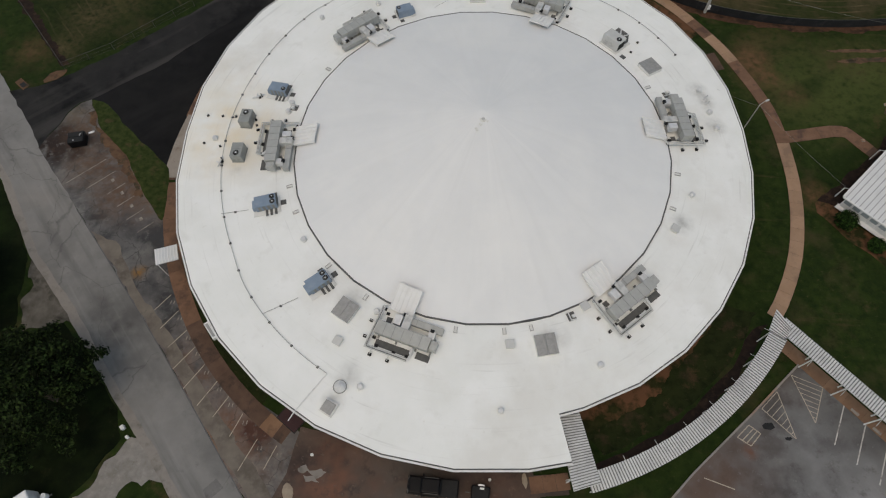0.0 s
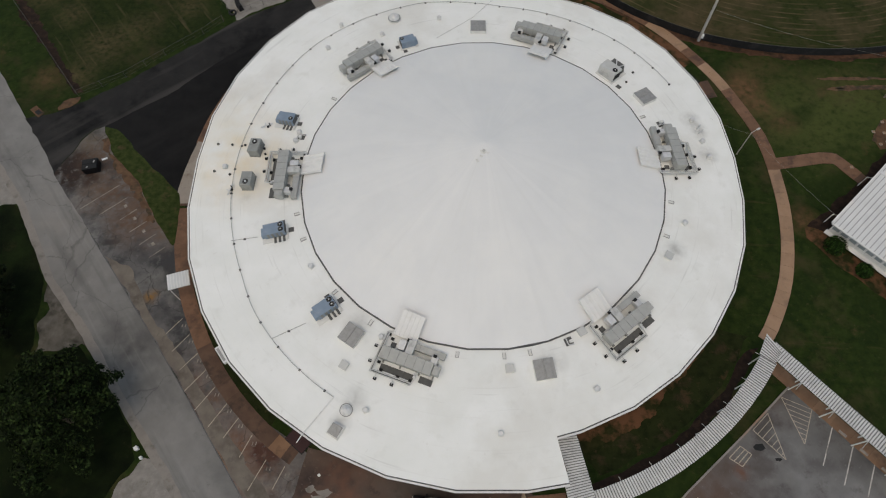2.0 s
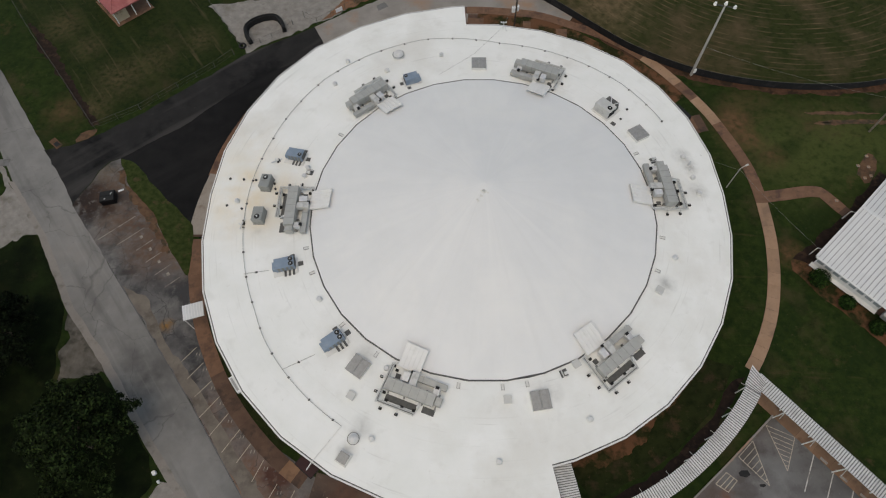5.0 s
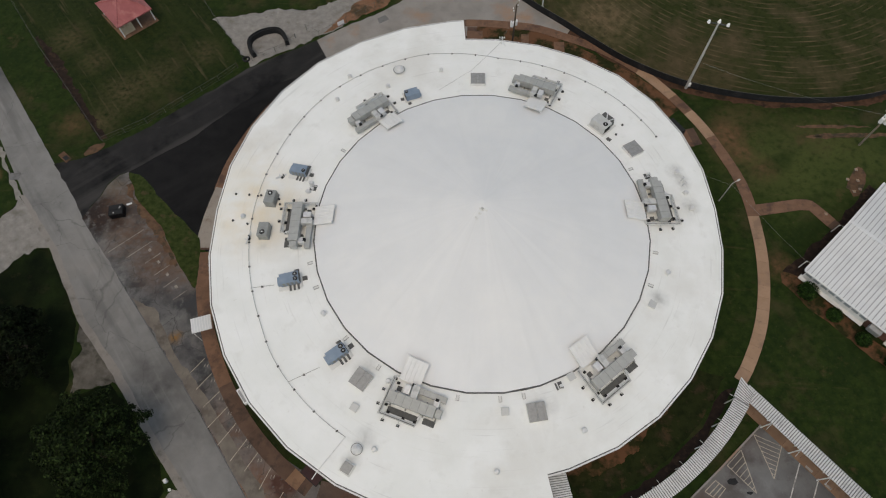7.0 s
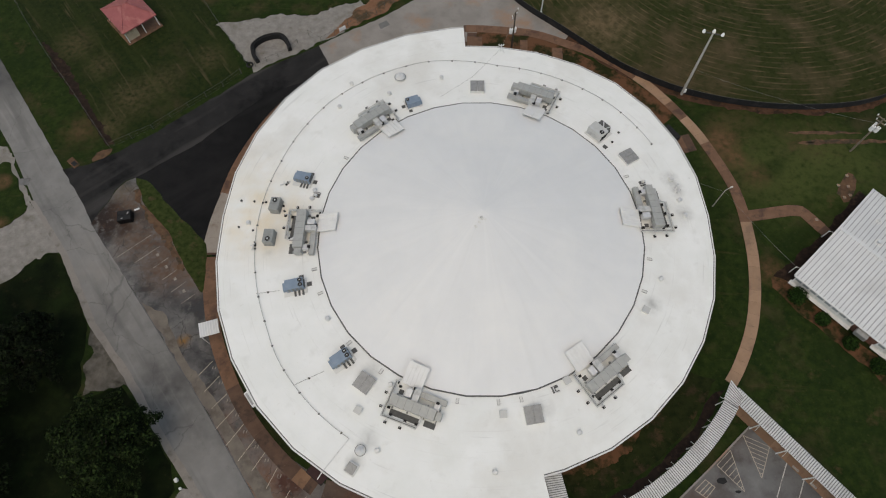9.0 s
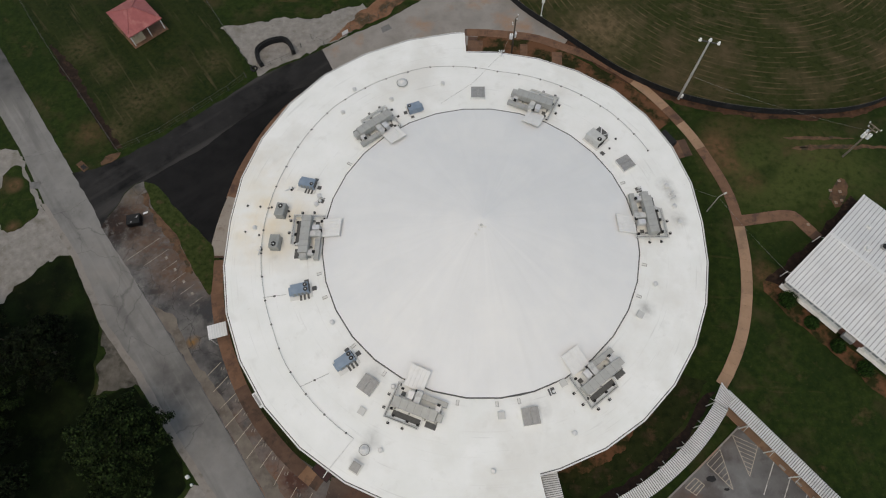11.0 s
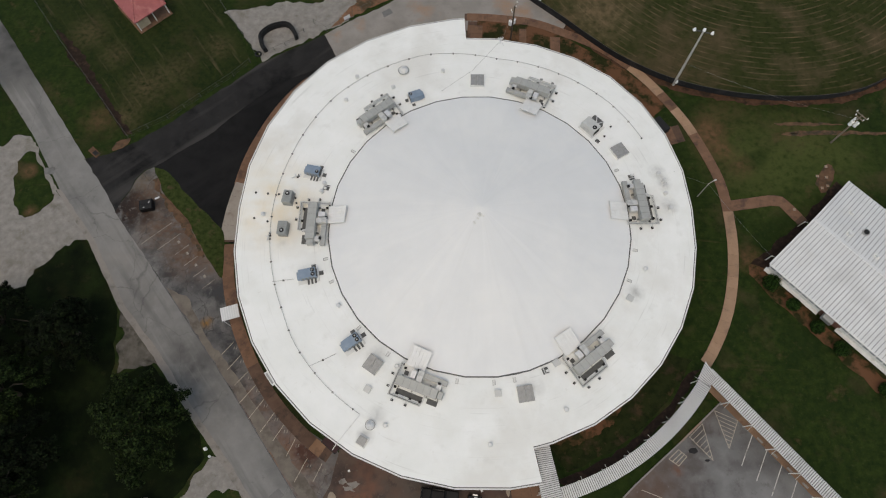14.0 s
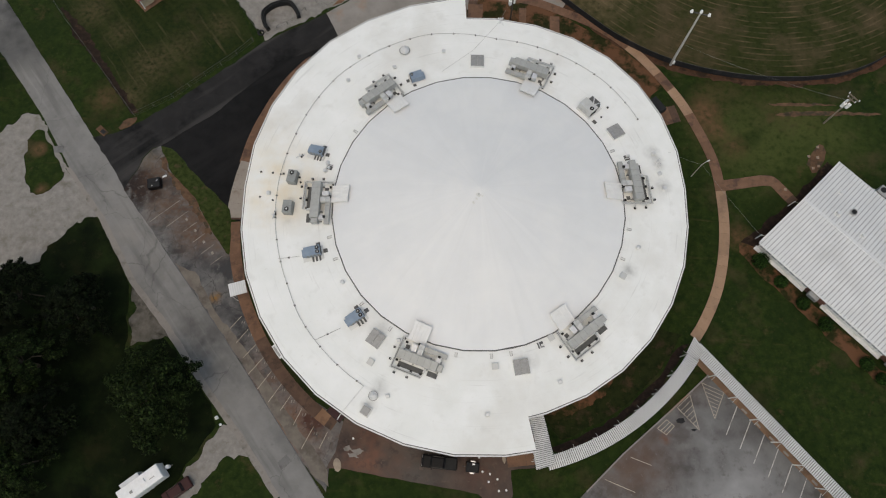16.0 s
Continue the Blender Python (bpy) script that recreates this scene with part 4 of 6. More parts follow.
# ---- large rooftop air handlers ----
def air_handler(m):
    """Local +y points outwards, +x along the dome's edge, clockwise."""
    t = thing("rooftop_air_handler", m, "long grey-green sheet-metal air handler with ducts and pipes", "air handler", "air handlers round the dome")
    for i in range(7):
        x = 2.95 - 1.0 * i
        if i == 6:
            part("cabinet_section", box(0.8, 1.1, 0.9, (x + 0.1, -0.05, 0.45), 0.04, 0.9), M["duct"], t)
        else:
            part("cabinet_section", box(0.975, 1.4, 1.1, (x, 0, 0.45), 0.04), M["duct"], t)
    for i in range(5):
        part("section_flange", box(0.045, 1.43, 1.11, (2.45 - 1.0 * i, 0, 0.46)), M["grey_unit"], t)
    for x in (3.0, 1, -1.2, -2.8):
        part("stand_rail", box(0.14, 1.9, 0.45, (x, 0, 0)), M["duct_dark"], t)
    part("return_duct", box(4.1, 0.75, 0.6, (-1.3, -1.85, 0.25), 0.04), M["duct"], t, "grey return duct")
    part("duct_seam", box(0.05, 0.78, 0.62, (-0.4, -1.85, 0.26)), M["grey_unit"], t)
    part("duct_elbow", box(0.75, 0.9, 0.75, (-2.35, -1.05, 0.35), 0.05), M["steel"], t)
    part("supply_duct", box(0.85, 1.6, 0.8, (0.55, -1.5, 0.5), 0.05), M["duct_light"], t)
    part("supply_hood", box(0.8, 1.1, 0.75, (1.55, -1.45, 0.5), 0.05), M["steel"], t, "bright galvanised duct hood")
    for x, y in ((0.5, -1.05), (-2.3, -1.5), (1.0, -2.2)):
        part("damper_box", box(0.42, 0.34, 0.3, (x, y, 0.9), 0.02), M["black"], t)
    for i in range(2):
        part("walk_pad", box((4.0, 1.5)[i], 0.75, 0.05, ((1.15, -2.15)[i], (1.4, 1.25)[i], 0)), M["padgrey"], t, "dark grey walkway pad")
    part("walk_pad", box(0.6, 0.6, 0.05, (2.65, -1.3, 0)), M["padgrey"], t)
    for o in (0.0, 0.26):
        part("pipe", tube([(2.7 + o, -2.75, 0.5), (3.5 + o, -2.5, 0.5), (3.75 + o, 2.05 + o, 0.5), (-0.75, 2.05 + o, 0.5), (-0.9, 1.6, 0.5), (-0.9, 0.7, 0.6)], 0.085, 6), M["pipe"], t, "lagged white pipe")
    # Dark strip added between the two pipes so they read as lines.
    part("pipe_tray", tube([(3.63, -2.4, 0.4), (3.88, 2.1, 0.4)], 0.06, 4), M["duct_dark"], t, "dark strip between the pipes")
    part("pipe_tray", tube([(3.88, 2.18, 0.4), (-0.7, 2.18, 0.4)], 0.06, 4), M["duct_dark"], t, "dark strip between the pipes")
    for x, y in ((4.45, -0.6), (4.45, 1.2), (3.2, 2.85), (1.2, 2.85), (3.45, 1.0), (2.9, 1.75), (0.9, 1.85), (-0.55, 1.75), (3.5, -2.3), (3.0, -1.9)):
        part("pipe_block", box(0.36, 0.32, 0.24, (x, y, 0), 0.03), M["black"], t, "black rubber pipe support")
    for y in (-0.6, 1.2):
        part("pipe_rack", join(box(1.0, 0.06, 0.06, (4.0, y, 0.38)), box(0.06, 0.06, 0.4, (4.45, y, 0.05)), box(0.06, 0.06, 0.4, (3.55, y, 0.05))), M["pipe"], t)
    for x in (3.2, 1.2):
        part("pipe_rack", join(box(0.06, 1.0, 0.06, (x, 2.35, 0.38)), box(0.06, 0.06, 0.4, (x, 2.85, 0.05)), box(0.06, 0.06, 0.4, (x, 1.9, 0.05))), M["pipe"], t)
    part("valve", join(box(0.28, 0.28, 0.35, (-0.9, 1.3, 0.45), 0.03), cyl(0.14, 0.35, (-0.9, 1.0, 0.6), 8)), M["steel"], t)
    # ribbed sheet cover that laps onto the dome
    zc = dome_z(21.6, 0) - roof_z(25.75, 0) + 0.2
    fall = math.degrees(math.atan2(dome_z(20.6, 0) - dome_z(22.6, 0), 2.0))
    cover = part("dome_cover", box(2.8, 3.0, 0.1, (0, 0, 0), 0.02), M["white_rib"], t, "white ribbed sheet-metal duct cover", pose(1.6, -3.7 - FALL * zc, zc + 0.12 - 3.75 * FALL, -fall + math.degrees(FALL), 0, -3))
    for i in range(6):
        part("rib", box(0.11, 2.96, 0.08, (-1.3 + 0.52 * i, 0, 0.1), 0.015), M["white_rib"], cover)
    for sx in (-1.35, 1.35):
        part("cover_side", box(0.08, 2.9, 0.22, (sx, 0, -0.2)), M["white_rib"], cover)
    part("cover_end", box(2.65, 0.08, 0.3, (0, 1.45, -0.27)), M["curb"], cover)
    return t


first = None
for a, r, turn in ((-108.35, 25.95, -1.5), (-51.0, 25.5, -0.5), (9.9, 25.1, -3.5), (71.2, 26.0, -3.5), (131.3, 25.6, -3), (180.9, 25.4, -1.5)):
    x, y, _ = at_angle(r, a)
    m = on_roof(x, y, a - 90 + turn)
    if first is None:
        first = air_handler(m)
    else:
        copy_thing(first, m)


# ---- smaller rooftop units ----
def blue_unit(m, fans, label):
    """Local +x is the end with the fans."""
    t = thing("rooftop_condenser", m, label, "air conditioner", "blue condensers on the roof")
    part("curb", box(3.7, 2.6, 0.14, (-0.1, -0.25, 0), 0.02), M["curb"], t, "white roof curb")
    part("cabinet", box(2.9, 1.75, 1.25, (0, 0, 0.14), 0.05), M["blue"], t)
    part("intake_hood", box(0.55, 1.5, 0.7, (-1.65, 0, 0.2), 0.05, 0.85), M["blue"], t)
    part("grille", box(0.06, 1.5, 0.9, (1.47, 0, 0.3)), M["padgrey"], t)
    for i in range(4):
        part("side_panel", box(0.34, 0.05, 0.95, (-0.9 + 0.62 * i, -0.9, 0.25)), M["duct_dark"], t)
    for i in range(fans):
        y = (0.4, -0.4)[i] if fans == 2 else -0.3
        f = part("fan", cyl(0.36, 0.07, (1.0, y, 1.39), 20), M["black"], t, "black round fan")
        for k in range(3):
            part("guard_bar", box(0.7, 0.03, 0.03, (1.0, y, 1.46), rz=60 * k), M["duct_dark"], f)
        part("hub", cyl(0.09, 0.05, (1.0, y, 1.46), 8), M["steel"], f)
    for i in range(3):
        part("foot_pad", box(0.34, 0.95, 0.05, (-0.15 + 0.62 * i, -1.35, 0.14)), M["padgrey"], t, "dark rubber pad")
    part("walk_pad", box(0.75, 0.75, 0.06, (2.15, -0.1, 0)), M["padgrey"], t)
    part("walk_pad", box(0.75, 0.6, 0.06, (1.0, 1.45, 0)), M["padgrey"], t)
    return t



for x, y, a in ((-25.4, -8.2, 12), (-18.2, -18.25, 36)):
    u = blue_unit(on_roof(x, y, a), 2, "blue-grey roof condenser with two black fans")
    u.scale = (0.88, 0.84, 0.85)
u = blue_unit(on_roof(-26.1, 8.9, -14), 1, "blue-grey roof condenser with one fan")
u.scale = (0.8, 0.8, 0.85)
u = blue_unit(on_roof(-10.4, 22.8, 200), 1, "faded blue-grey roof condenser with one fan")
u.scale = (0.72, 0.8, 0.85)


def grey_unit(m):
    t = thing("grey_condenser", m, "grey enamel roof condenser with one top fan", "air conditioner", "grey condensers on the roof")
    part("cabinet", box(1.7, 2.3, 1.35, (0, 0, 0.1), 0.05), M["grey_unit"], t)
    part("base", box(1.8, 2.4, 0.12), M["duct_dark"], t)
    f = part("fan", cyl(0.42, 0.06, (-0.05, 0.55, 1.45), 20), M["black"], t, "black round fan")
    part("hub", cyl(0.13, 0.07, (-0.05, 0.55, 1.5), 8), M["lamp_white"], f)
    for k in range(3):
        part("guard_bar", box(0.84, 0.03, 0.03, (-0.05, 0.55, 1.52), rz=60 * k), M["duct_dark"], f)
    for i in range(3):
        part("grille", box(0.05, 0.6, 0.95, (0.87, -0.7 + 0.7 * i, 0.25)), M["duct_dark"], t)
    part("top_seam", box(1.6, 0.05, 0.03, (0, -0.1, 1.45)), M["duct_dark"], t)
    part("conduit_box", box(0.25, 0.25, 0.3, (1.15, 0.3, 0)), M["black"], t)
    return t


g1 = grey_unit(on_roof(-29.7, 4.3, -8))
g2 = copy_thing(g1, on_roof(-29.95, -0.9, 177))
for g in (g1, g2):
    g.scale = (0.84, 0.9, 0.88)
e = thing("economiser_unit", on_roof(18.3, 17.5, 44 + 90), "pale grey roof unit with sloped dark intake", "air conditioner")
part("cabinet", box(2.6, 1.7, 1.5, (0, 0.55, 0.1), 0.05), M["duct_light"], e)
part("base", box(3.0, 3.2, 0.12, (0, 0, 0)), M["curb"], e)
part("intake_hood", box(2.2, 1.3, 1.2, (0, -0.9, 0.12), 0.04, 0.8), M["padgrey"], e, "dark sloped intake hood")
part("hood_bar", box(0.14, 1.2, 0.06, (0.1, -0.9, 1.32), rz=35), M["steel"], e)
part("hood_bar", box(0.1, 1.1, 0.06, (-0.75, -0.9, 1.32), rz=-20), M["steel"], e)
part("fan", cyl(0.36, 0.06, (-0.8, 0.7, 1.6), 18), M["black"], e, "black round fan")
part("hub", cyl(0.1, 0.08, (-0.8, 0.7, 1.62), 8), M["steel"], e)
for i in range(3):
    part("grille", box(0.05, 0.4, 0.9, (-1.32, 0.1 + 0.48 * i, 0.35)), M["black"], e)
part("walk_pad", box(0.7, 0.6, 0.05, (-2.4, 1.2, 0)), M["padgrey"], e)


def smoke_hatch(m):
    t = thing("roof_hatch", m, "square grey ribbed smoke hatch on a white curb", "roof hatch", "roof hatches")
    part("curb", box(2.5, 2.5, 0.5, (0, 0, 0), 0.03), M["curb"], t)
    for s in (-1, 1):
        lid = part("lid", box(1.22, 2.5, 0.14, (s * 0.625, 0, 0.5), 0.03), M["sky_lid"], t)
        for i in range(4):
            part("lid_rib", box(0.05, 2.4, 0.03, (s * 0.625 - 0.45 + 0.3 * i, 0, 0.64)), M["sky_lid"], lid)
    return t


h1 = smoke_hatch(on_roof(-15.0, -21.4, -34))
h1.scale = (0.9, 0.9, 0.9)
for x, y, a in ((6.4, -25.1, 10), (22.4, 13.1, -58), (-0.2, 26.2, 0)):
    copy_thing(h1, on_roof(x, y, a))


def turbine(m):
    t = thing("domed_roof_vent", m, "large domed bright metal roof ventilator", "roof vent", "domed ventilators")
    part("curb", cyl(1.0, 0.25, n=24), M["curb"], t)
    part("skirt", cyl(1.0, 0.3, (0, 0, 0.25), 28, 0.86), M["steel"], t)
    bm = bmesh.new()
    bmesh.ops.create_uvsphere(bm, u_segments=24, v_segments=10, radius=0.8)
    bmesh.ops.delete(bm, geom=[v for v in bm.verts if v.co.z < -0.05], context="VERTS")
    bmesh.ops.transform(bm, matrix=Matrix.Translation((0, 0, 0.5)) @ Matrix.Diagonal((1, 1, 0.6, 1)), verts=bm.verts)
    part("hood", bm, M["steel"], t, smooth=True)
    part("top_cap", cyl(0.3, 0.16, (0, 0, 0.92), 16, 0.2), M["steel"], t)
    # Dark ring added to imitate shading round the vent's skirt.
    part("collar", cyl(1.06, 0.07, (0, 0, 0.3), 28), M["duct_dark"], t)
    return t


t1 = turbine(on_roof(-15.0, -29.6))
t1.scale = (0.68, 0.68, 0.75)
copy_thing(t1, on_roof(-12.7, 28.5)).scale = (0.88, 0.88, 0.95)


def cap_vent(m, square):
    if square:
        t = thing("box_vent", m, "small square white roof vent", "roof vent", "square roof vents")
        part("curb", box(0.85, 0.85, 0.3, bev=0.02), M["curb"], t)
        part("hood", box(0.95, 0.95, 0.14, (0, 0, 0.32), 0.04), M["duct_light"], t)
    else:
        t = thing("cap_vent", m, "small round metal roof vent cap", "roof vent", "round roof vents")
        part("curb", box(0.6, 0.6, 0.2, bev=0.02), M["curb"], t)
        part("stack", cyl(0.24, 0.22, (0, 0, 0.18), 12), M["steel"], t)
        part("cap", cyl(0.34, 0.14, (0, 0, 0.38), 14, 0.2), M["steel"], t)
    return t


v1 = cap_vent(on_roof(-12.9, -29.6, 20), False)
for x, y, a in ((1.5, -31.9, 0), (12.0, -27.1, 30), (24.7, -6.6, 40), (-20.6, 27.4, 15), (-22.1, 22.6, 30), (-6.0, 28.4, 0), (-14.3, 25.1, 30), (-20.5, -12.9, 50), (-11.6, -21.6, 0),
                (-24.3, 6.9, 10), (-24.6, 5.5, 40), (28.4, 9.5, 10), (29.15, 6.0, 30), (29.6, 3.45, 0), (-33.6, 1.8, 0)):
    copy_thing(v1, on_roof(x, y, a))
v2 = cap_vent(on_roof(-15.6, -24.8, -30), True)
for x, y, a in ((2.6, -25.1, 5), (22.0, -11.2, 60), (10.8, -20.8, 30)):
    copy_thing(v2, on_roof(x, y, a))
for x, y in ((9.3, -21.9), (-23.9, 6.2), (24.0, 8.6)):
    t = thing("drain_assembly", on_roof(x, y, math.degrees(math.atan2(y, x))), "cluster of small white drain fittings", "drain")
    part("pipe", tube([(-0.5, -0.2, 0.2), (0.4, -0.2, 0.2), (0.5, 0.4, 0.2)], 0.07, 6), M["steel"], t)
    part("valve_box", box(0.35, 0.35, 0.4, (0.1, 0.2, 0), 0.03), M["curb"], t)
    part("base_plate", box(0.9, 0.9, 0.04), M["padgrey"], t)
for x, y, a in ((28.85, 8.1, 40), (28.95, 7.3, 30)):
    t = thing("gooseneck_vent", on_roof(x, y, a), "small bent steel vent pipe with a dark mouth", "roof vent", "gooseneck vents")
    part("base_plate", box(0.55, 0.55, 0.05, bev=0.01), M["curb"], t)
    part("pipe", tube([(0, 0, 0.03), (0, 0, 0.4), (0.14, 0.02, 0.55), (0.34, 0.04, 0.5)], 0.13, 8), M["steel"], t)
    part("mouth", cyl(0.12, 0.06, (0.34, 0.04, 0.5), 8, ry=110), M["black"], t, "dark open mouth")
ex = thing("exhaust_fan", on_roof(-16.0, -31.7, -30), "square white exhaust fan with a grey painted shadow smudge", "exhaust fan")
part("curb", box(1.5, 1.5, 0.35, bev=0.03), M["curb"], ex)
part("housing", box(1.2, 1.2, 0.25, (0, 0, 0.35), 0.05), M["sky_lid"], ex)
part("fan", cyl(0.4, 0.1, (-0.1, -0.1, 0.6), 16), M["sky_lid"], ex)
# antenna-like pipe clusters west
for x, y, a in ((-28.9, 8.2, 20), (-32.2, -1.9, 75)):
    t = thing("pipe_manifold", on_roof(x, y, a), "small steel pipe manifold on the roof", "pipes")
    part("main_pipe", tube([(-0.8, 0, 0.3), (0.8, 0.05, 0.3)], 0.09, 6), M["steel"], t)
    part("branch_pipe", tube([(-0.2, 0, 0.3), (-0.1, 0.5, 0.3)], 0.07, 6), M["steel"], t)
    part("riser", cyl(0.08, 0.6, (0.4, 0.0, 0), 8), M["padgrey"], t)
    part("support", box(0.3, 0.4, 0.2, (0.1, 0, 0)), M["black"], t)

# gas pipe run round the roof on little black blocks
run = thing("roof_pipe_run", pose(0, 0, 0), "thin grey roof pipe on small black blocks", "pipe")


def run_r(a):
    return float(np.interp(a, (31, 47, 84, 105, 121, 135, 158, 170, 194, 206, 214, 240), (30.8, 31.3, 31.3, 33.2, 33.5, 33.6, 32.6, 32.4, 32.0, 32.0, 32.4, 32.7)))


line = []
for k in range(95):
    a = 31 + (239.7 - 31) * k / 94
    x, y, _ = at_angle(run_r(a), a)
    line.append((x, y, roof_z(x, y) + 0.14))
part("pipe", tube(line, 0.032, 5), M["sky_lid"], run)
ax, ay, _ = at_angle(run_r(239.7), 239.7)
part("pipe", tube([(ax, ay, roof_z(ax, ay) + 0.12), (-19.6, -32.2, roof_z(-19.6, -32.2) + 0.15), (-20.1, -33.0, roof_z(-20.1, -33) + 0.1)], 0.06, 5), M["white"], run)
for k in range(0, 95, 3):
    x, y, z = line[k]
    part("pipe_block", box(0.26, 0.2, 0.12, (x, y, z - 0.145), rz=31 + 208.7 * k / 94), M["black"], run)
for (xa, ya), (xb, yb) in (((-30.9, -9.2), (-27.6, -8.8)), ((-24.2, -21.7), (-20.4, -19.9))):
    part("branch_pipe", tube([(xa, ya, roof_z(xa, ya) + 0.1), (xb, yb, roof_z(xb, yb) + 0.1)], 0.03, 5), M["sky_lid"], run)
    part("pipe_block", box(0.3, 0.25, 0.2, ((xa + xb) / 2, (ya + yb) / 2, roof_z(xa, ya))), M["black"], run)
blk = None
for x, y in ((-35.3, 5.6), (-33.3, 5.4), (-31.5, 5.2), (-35.0, 1.2), (-32.8, 0.6), (-27.6, 9.0), (-28.5, 3.6), (21.5, 17.8), (20.3, 15.9)):
    if blk is None:
        blk = thing("rubber_block", on_roof(x, y, 10), "small loose black rubber support block", "support block", "loose support blocks")
        part("foot", box(0.3, 0.26, 0.14, bev=0.02), M["black"], blk)
        part("clip", box(0.1, 0.3, 0.06, (0, 0, 0.14)), M["padgrey"], blk)
    else:
        copy_thing(blk, on_roof(x, y, 40 * x))
# service cable over the roof
run2 = thing("service_cable", pose(0, 0, 0), "thin grey cable lying over the white roof", "cable")
part("cable", tube([(-6.2, 24.2, roof_z(-6.2, 24.2) + 0.05), (-1, 28.6, roof_z(-1, 28.6) + 0.05), (3.7, 34.9, roof_z(3.7, 34.9) + 0.1)], 0.02, 5), M["sky_lid"], run2)
rack = thing("service_mast", on_roof(3.8, 34.6), "small steel service mast at the roof's edge", "mast")
part("mast", cyl(0.06, 1.5, n=8), M["steel"], rack)
part("crossarm", box(0.9, 0.08, 0.08, (0, 0, 1.2)), M["steel"], rack)
for s in (-0.4, 0.4):
    part("insulator", cyl(0.07, 0.2, (s, 0, 1.28), 8), M["lamp_white"], rack)
part("brace", tube([(0.6, -0.5, 0.02), (0, 0, 1.1)], 0.04, 5), M["steel"], rack)

# ---- awning and boxes on the west wall ----
aw = thing("door_awning", pose(-37.6, -13.4, 0, 0, 0, 17), "small white ribbed metal door awning on posts", "awning")
roof_ = part("awning_roof", box(2.7, 2.1, 0.12, (0, 0, 3.3)), M["galv"], aw)
for i in range(8):
    part("rib", box(0.1, 2.1, 0.06, (-1.25 + 0.357 * i, 0, 3.42)), M["white_rib"], roof_)
for s in (-0.95, 0.95):
    part("post", cyl(0.06, 3.3, (-1.2, s, 0), 8), M["white"], aw)
wb = thing("scupper_box", pose(-29.9, -23.4, 4.7, 0, 0, -142), "white metal scupper box at the eave", "scupper")
part("tray", box(0.5, 2.2, 0.5), M["white"], wb)
part("floor_plate", box(0.3, 1.8, 0.04, (0, 0, 0.5)), M["sky_lid"], wb)
shed = thing("loading_bin", pose(31.8, 21.6, 0, 0, 0, 35), "dark louvred equipment enclosure beside the path", "enclosure")
part("body", box(1.5, 3.0, 1.1, bev=0.03), M["black"], shed)
part("lid", box(1.3, 2.7, 0.08, (0.05, 0, 1.1)), M["screen"], shed)
for i in range(4):
    part("louvre", box(0.05, 0.55, 0.8, (0.77, -1.0 + 0.67 * i, 0.2)), M["black"], shed)


# ---- covered walks ----
def canopy(name, left, right, z, label, every=0.33, posts=4.0, post_side=0, slope=0.0, reach=0.5):
    """A ribbed roof between two lines of the plan."""
    t = thing(name, pose(0, 0, 0), label, "covered walk")
    bm = bmesh.new()
    ks = []
    for i, (a, b) in enumerate(zip(left, right)):
        ks.append([bm.verts.new((*p, z + o + e)) for o in (0, -0.12) for p, e in ((a, slope), (b, 0))])
    for q, s in zip(ks, ks[1:]):
        for m_ in ((0, 1, 1, 0), (2, 3, 3, 2), (0, 2, 2, 0), (1, 3, 3, 1)):
            bm.faces.new((q[m_[0]], q[m_[1]], s[m_[2]], s[m_[3]]))
    for q in (ks[0], ks[-1]):
        bm.faces.new((q[0], q[1], q[3], q[2]))
    bmesh.ops.recalc_face_normals(bm, faces=bm.faces)
    deck = part("roof_deck", bm, M["galv"], t)
    # standing ribs across
    length, marks = 0.0, []
    for i in range(len(left) - 1):
        d = (Vector(left[i + 1]) + Vector(right[i + 1]) - Vector(left[i]) - Vector(right[i])).length / 2
        while length <= d:
            k = length / d
            marks.append((Vector(left[i]).lerp(Vector(left[i + 1]), k), Vector(right[i]).lerp(Vector(right[i + 1]), k)))
            length += every
        length -= d
    me = None
    for a, b in marks:
        w = (b - a).length
        if me is None:
            me = mesh_of(box(1, 0.085, 0.07), "roof_rib", M["rib"])
        c = (a + b) / 2
        ob = new("roof_rib", me)
        ob.parent = deck
        ob.matrix_basis = pose(c.x, c.y, z + slope / 2, 0, math.degrees(math.atan2(slope, w)), math.degrees(math.atan2(b.y - a.y, b.x - a.x))) @ Matrix.Diagonal((w, 1, 1, 1))
    step = max(1, int(posts / every))
    for k in range(2, len(marks), step):
        a, b = marks[k]
        for p, q in ((a, b), (b, a)):
            c = p.lerp(q, 0.12)
            part("post", cyl(0.08, z - 0.1, (c.x, c.y, 0), 8), M["white"], t)
        out = (a - b).normalized() if post_side == 0 else (b - a).normalized()
        e_ = a if post_side == 0 else b
        part("outrigger", tube([(e_.x, e_.y, z - 0.15), (e_.x + out.x * reach, e_.y + out.y * reach, z - 0.25)], 0.032, 6), M["duct_light"], t)
    return t


arc = [-75 + 2.0 * k for k in range(21)]
canopy("curved_covered_walk", [at_angle(38.85, a)[:2] for a in arc] + [(31.7, -22.2), (33.1, -19.75)],
       [at_angle(40.75, a)[:2] for a in arc] + [(33.2, -23.4), (34.3, -21.9)], 3.6, "curved walkway roof of ribbed galvanised metal", 0.30, post_side=0)
ns = 40
L1, R1 = [], []
for k in range(ns + 1):
    s = 1.3 + 53 * k / ns
    L1.append((33.1 + 0.661 * s, -19.75 - 0.75 * s))
    R1.append((33.1 + 0.661 * s - 1.35, -19.75 - 0.75 * s - 1.19))
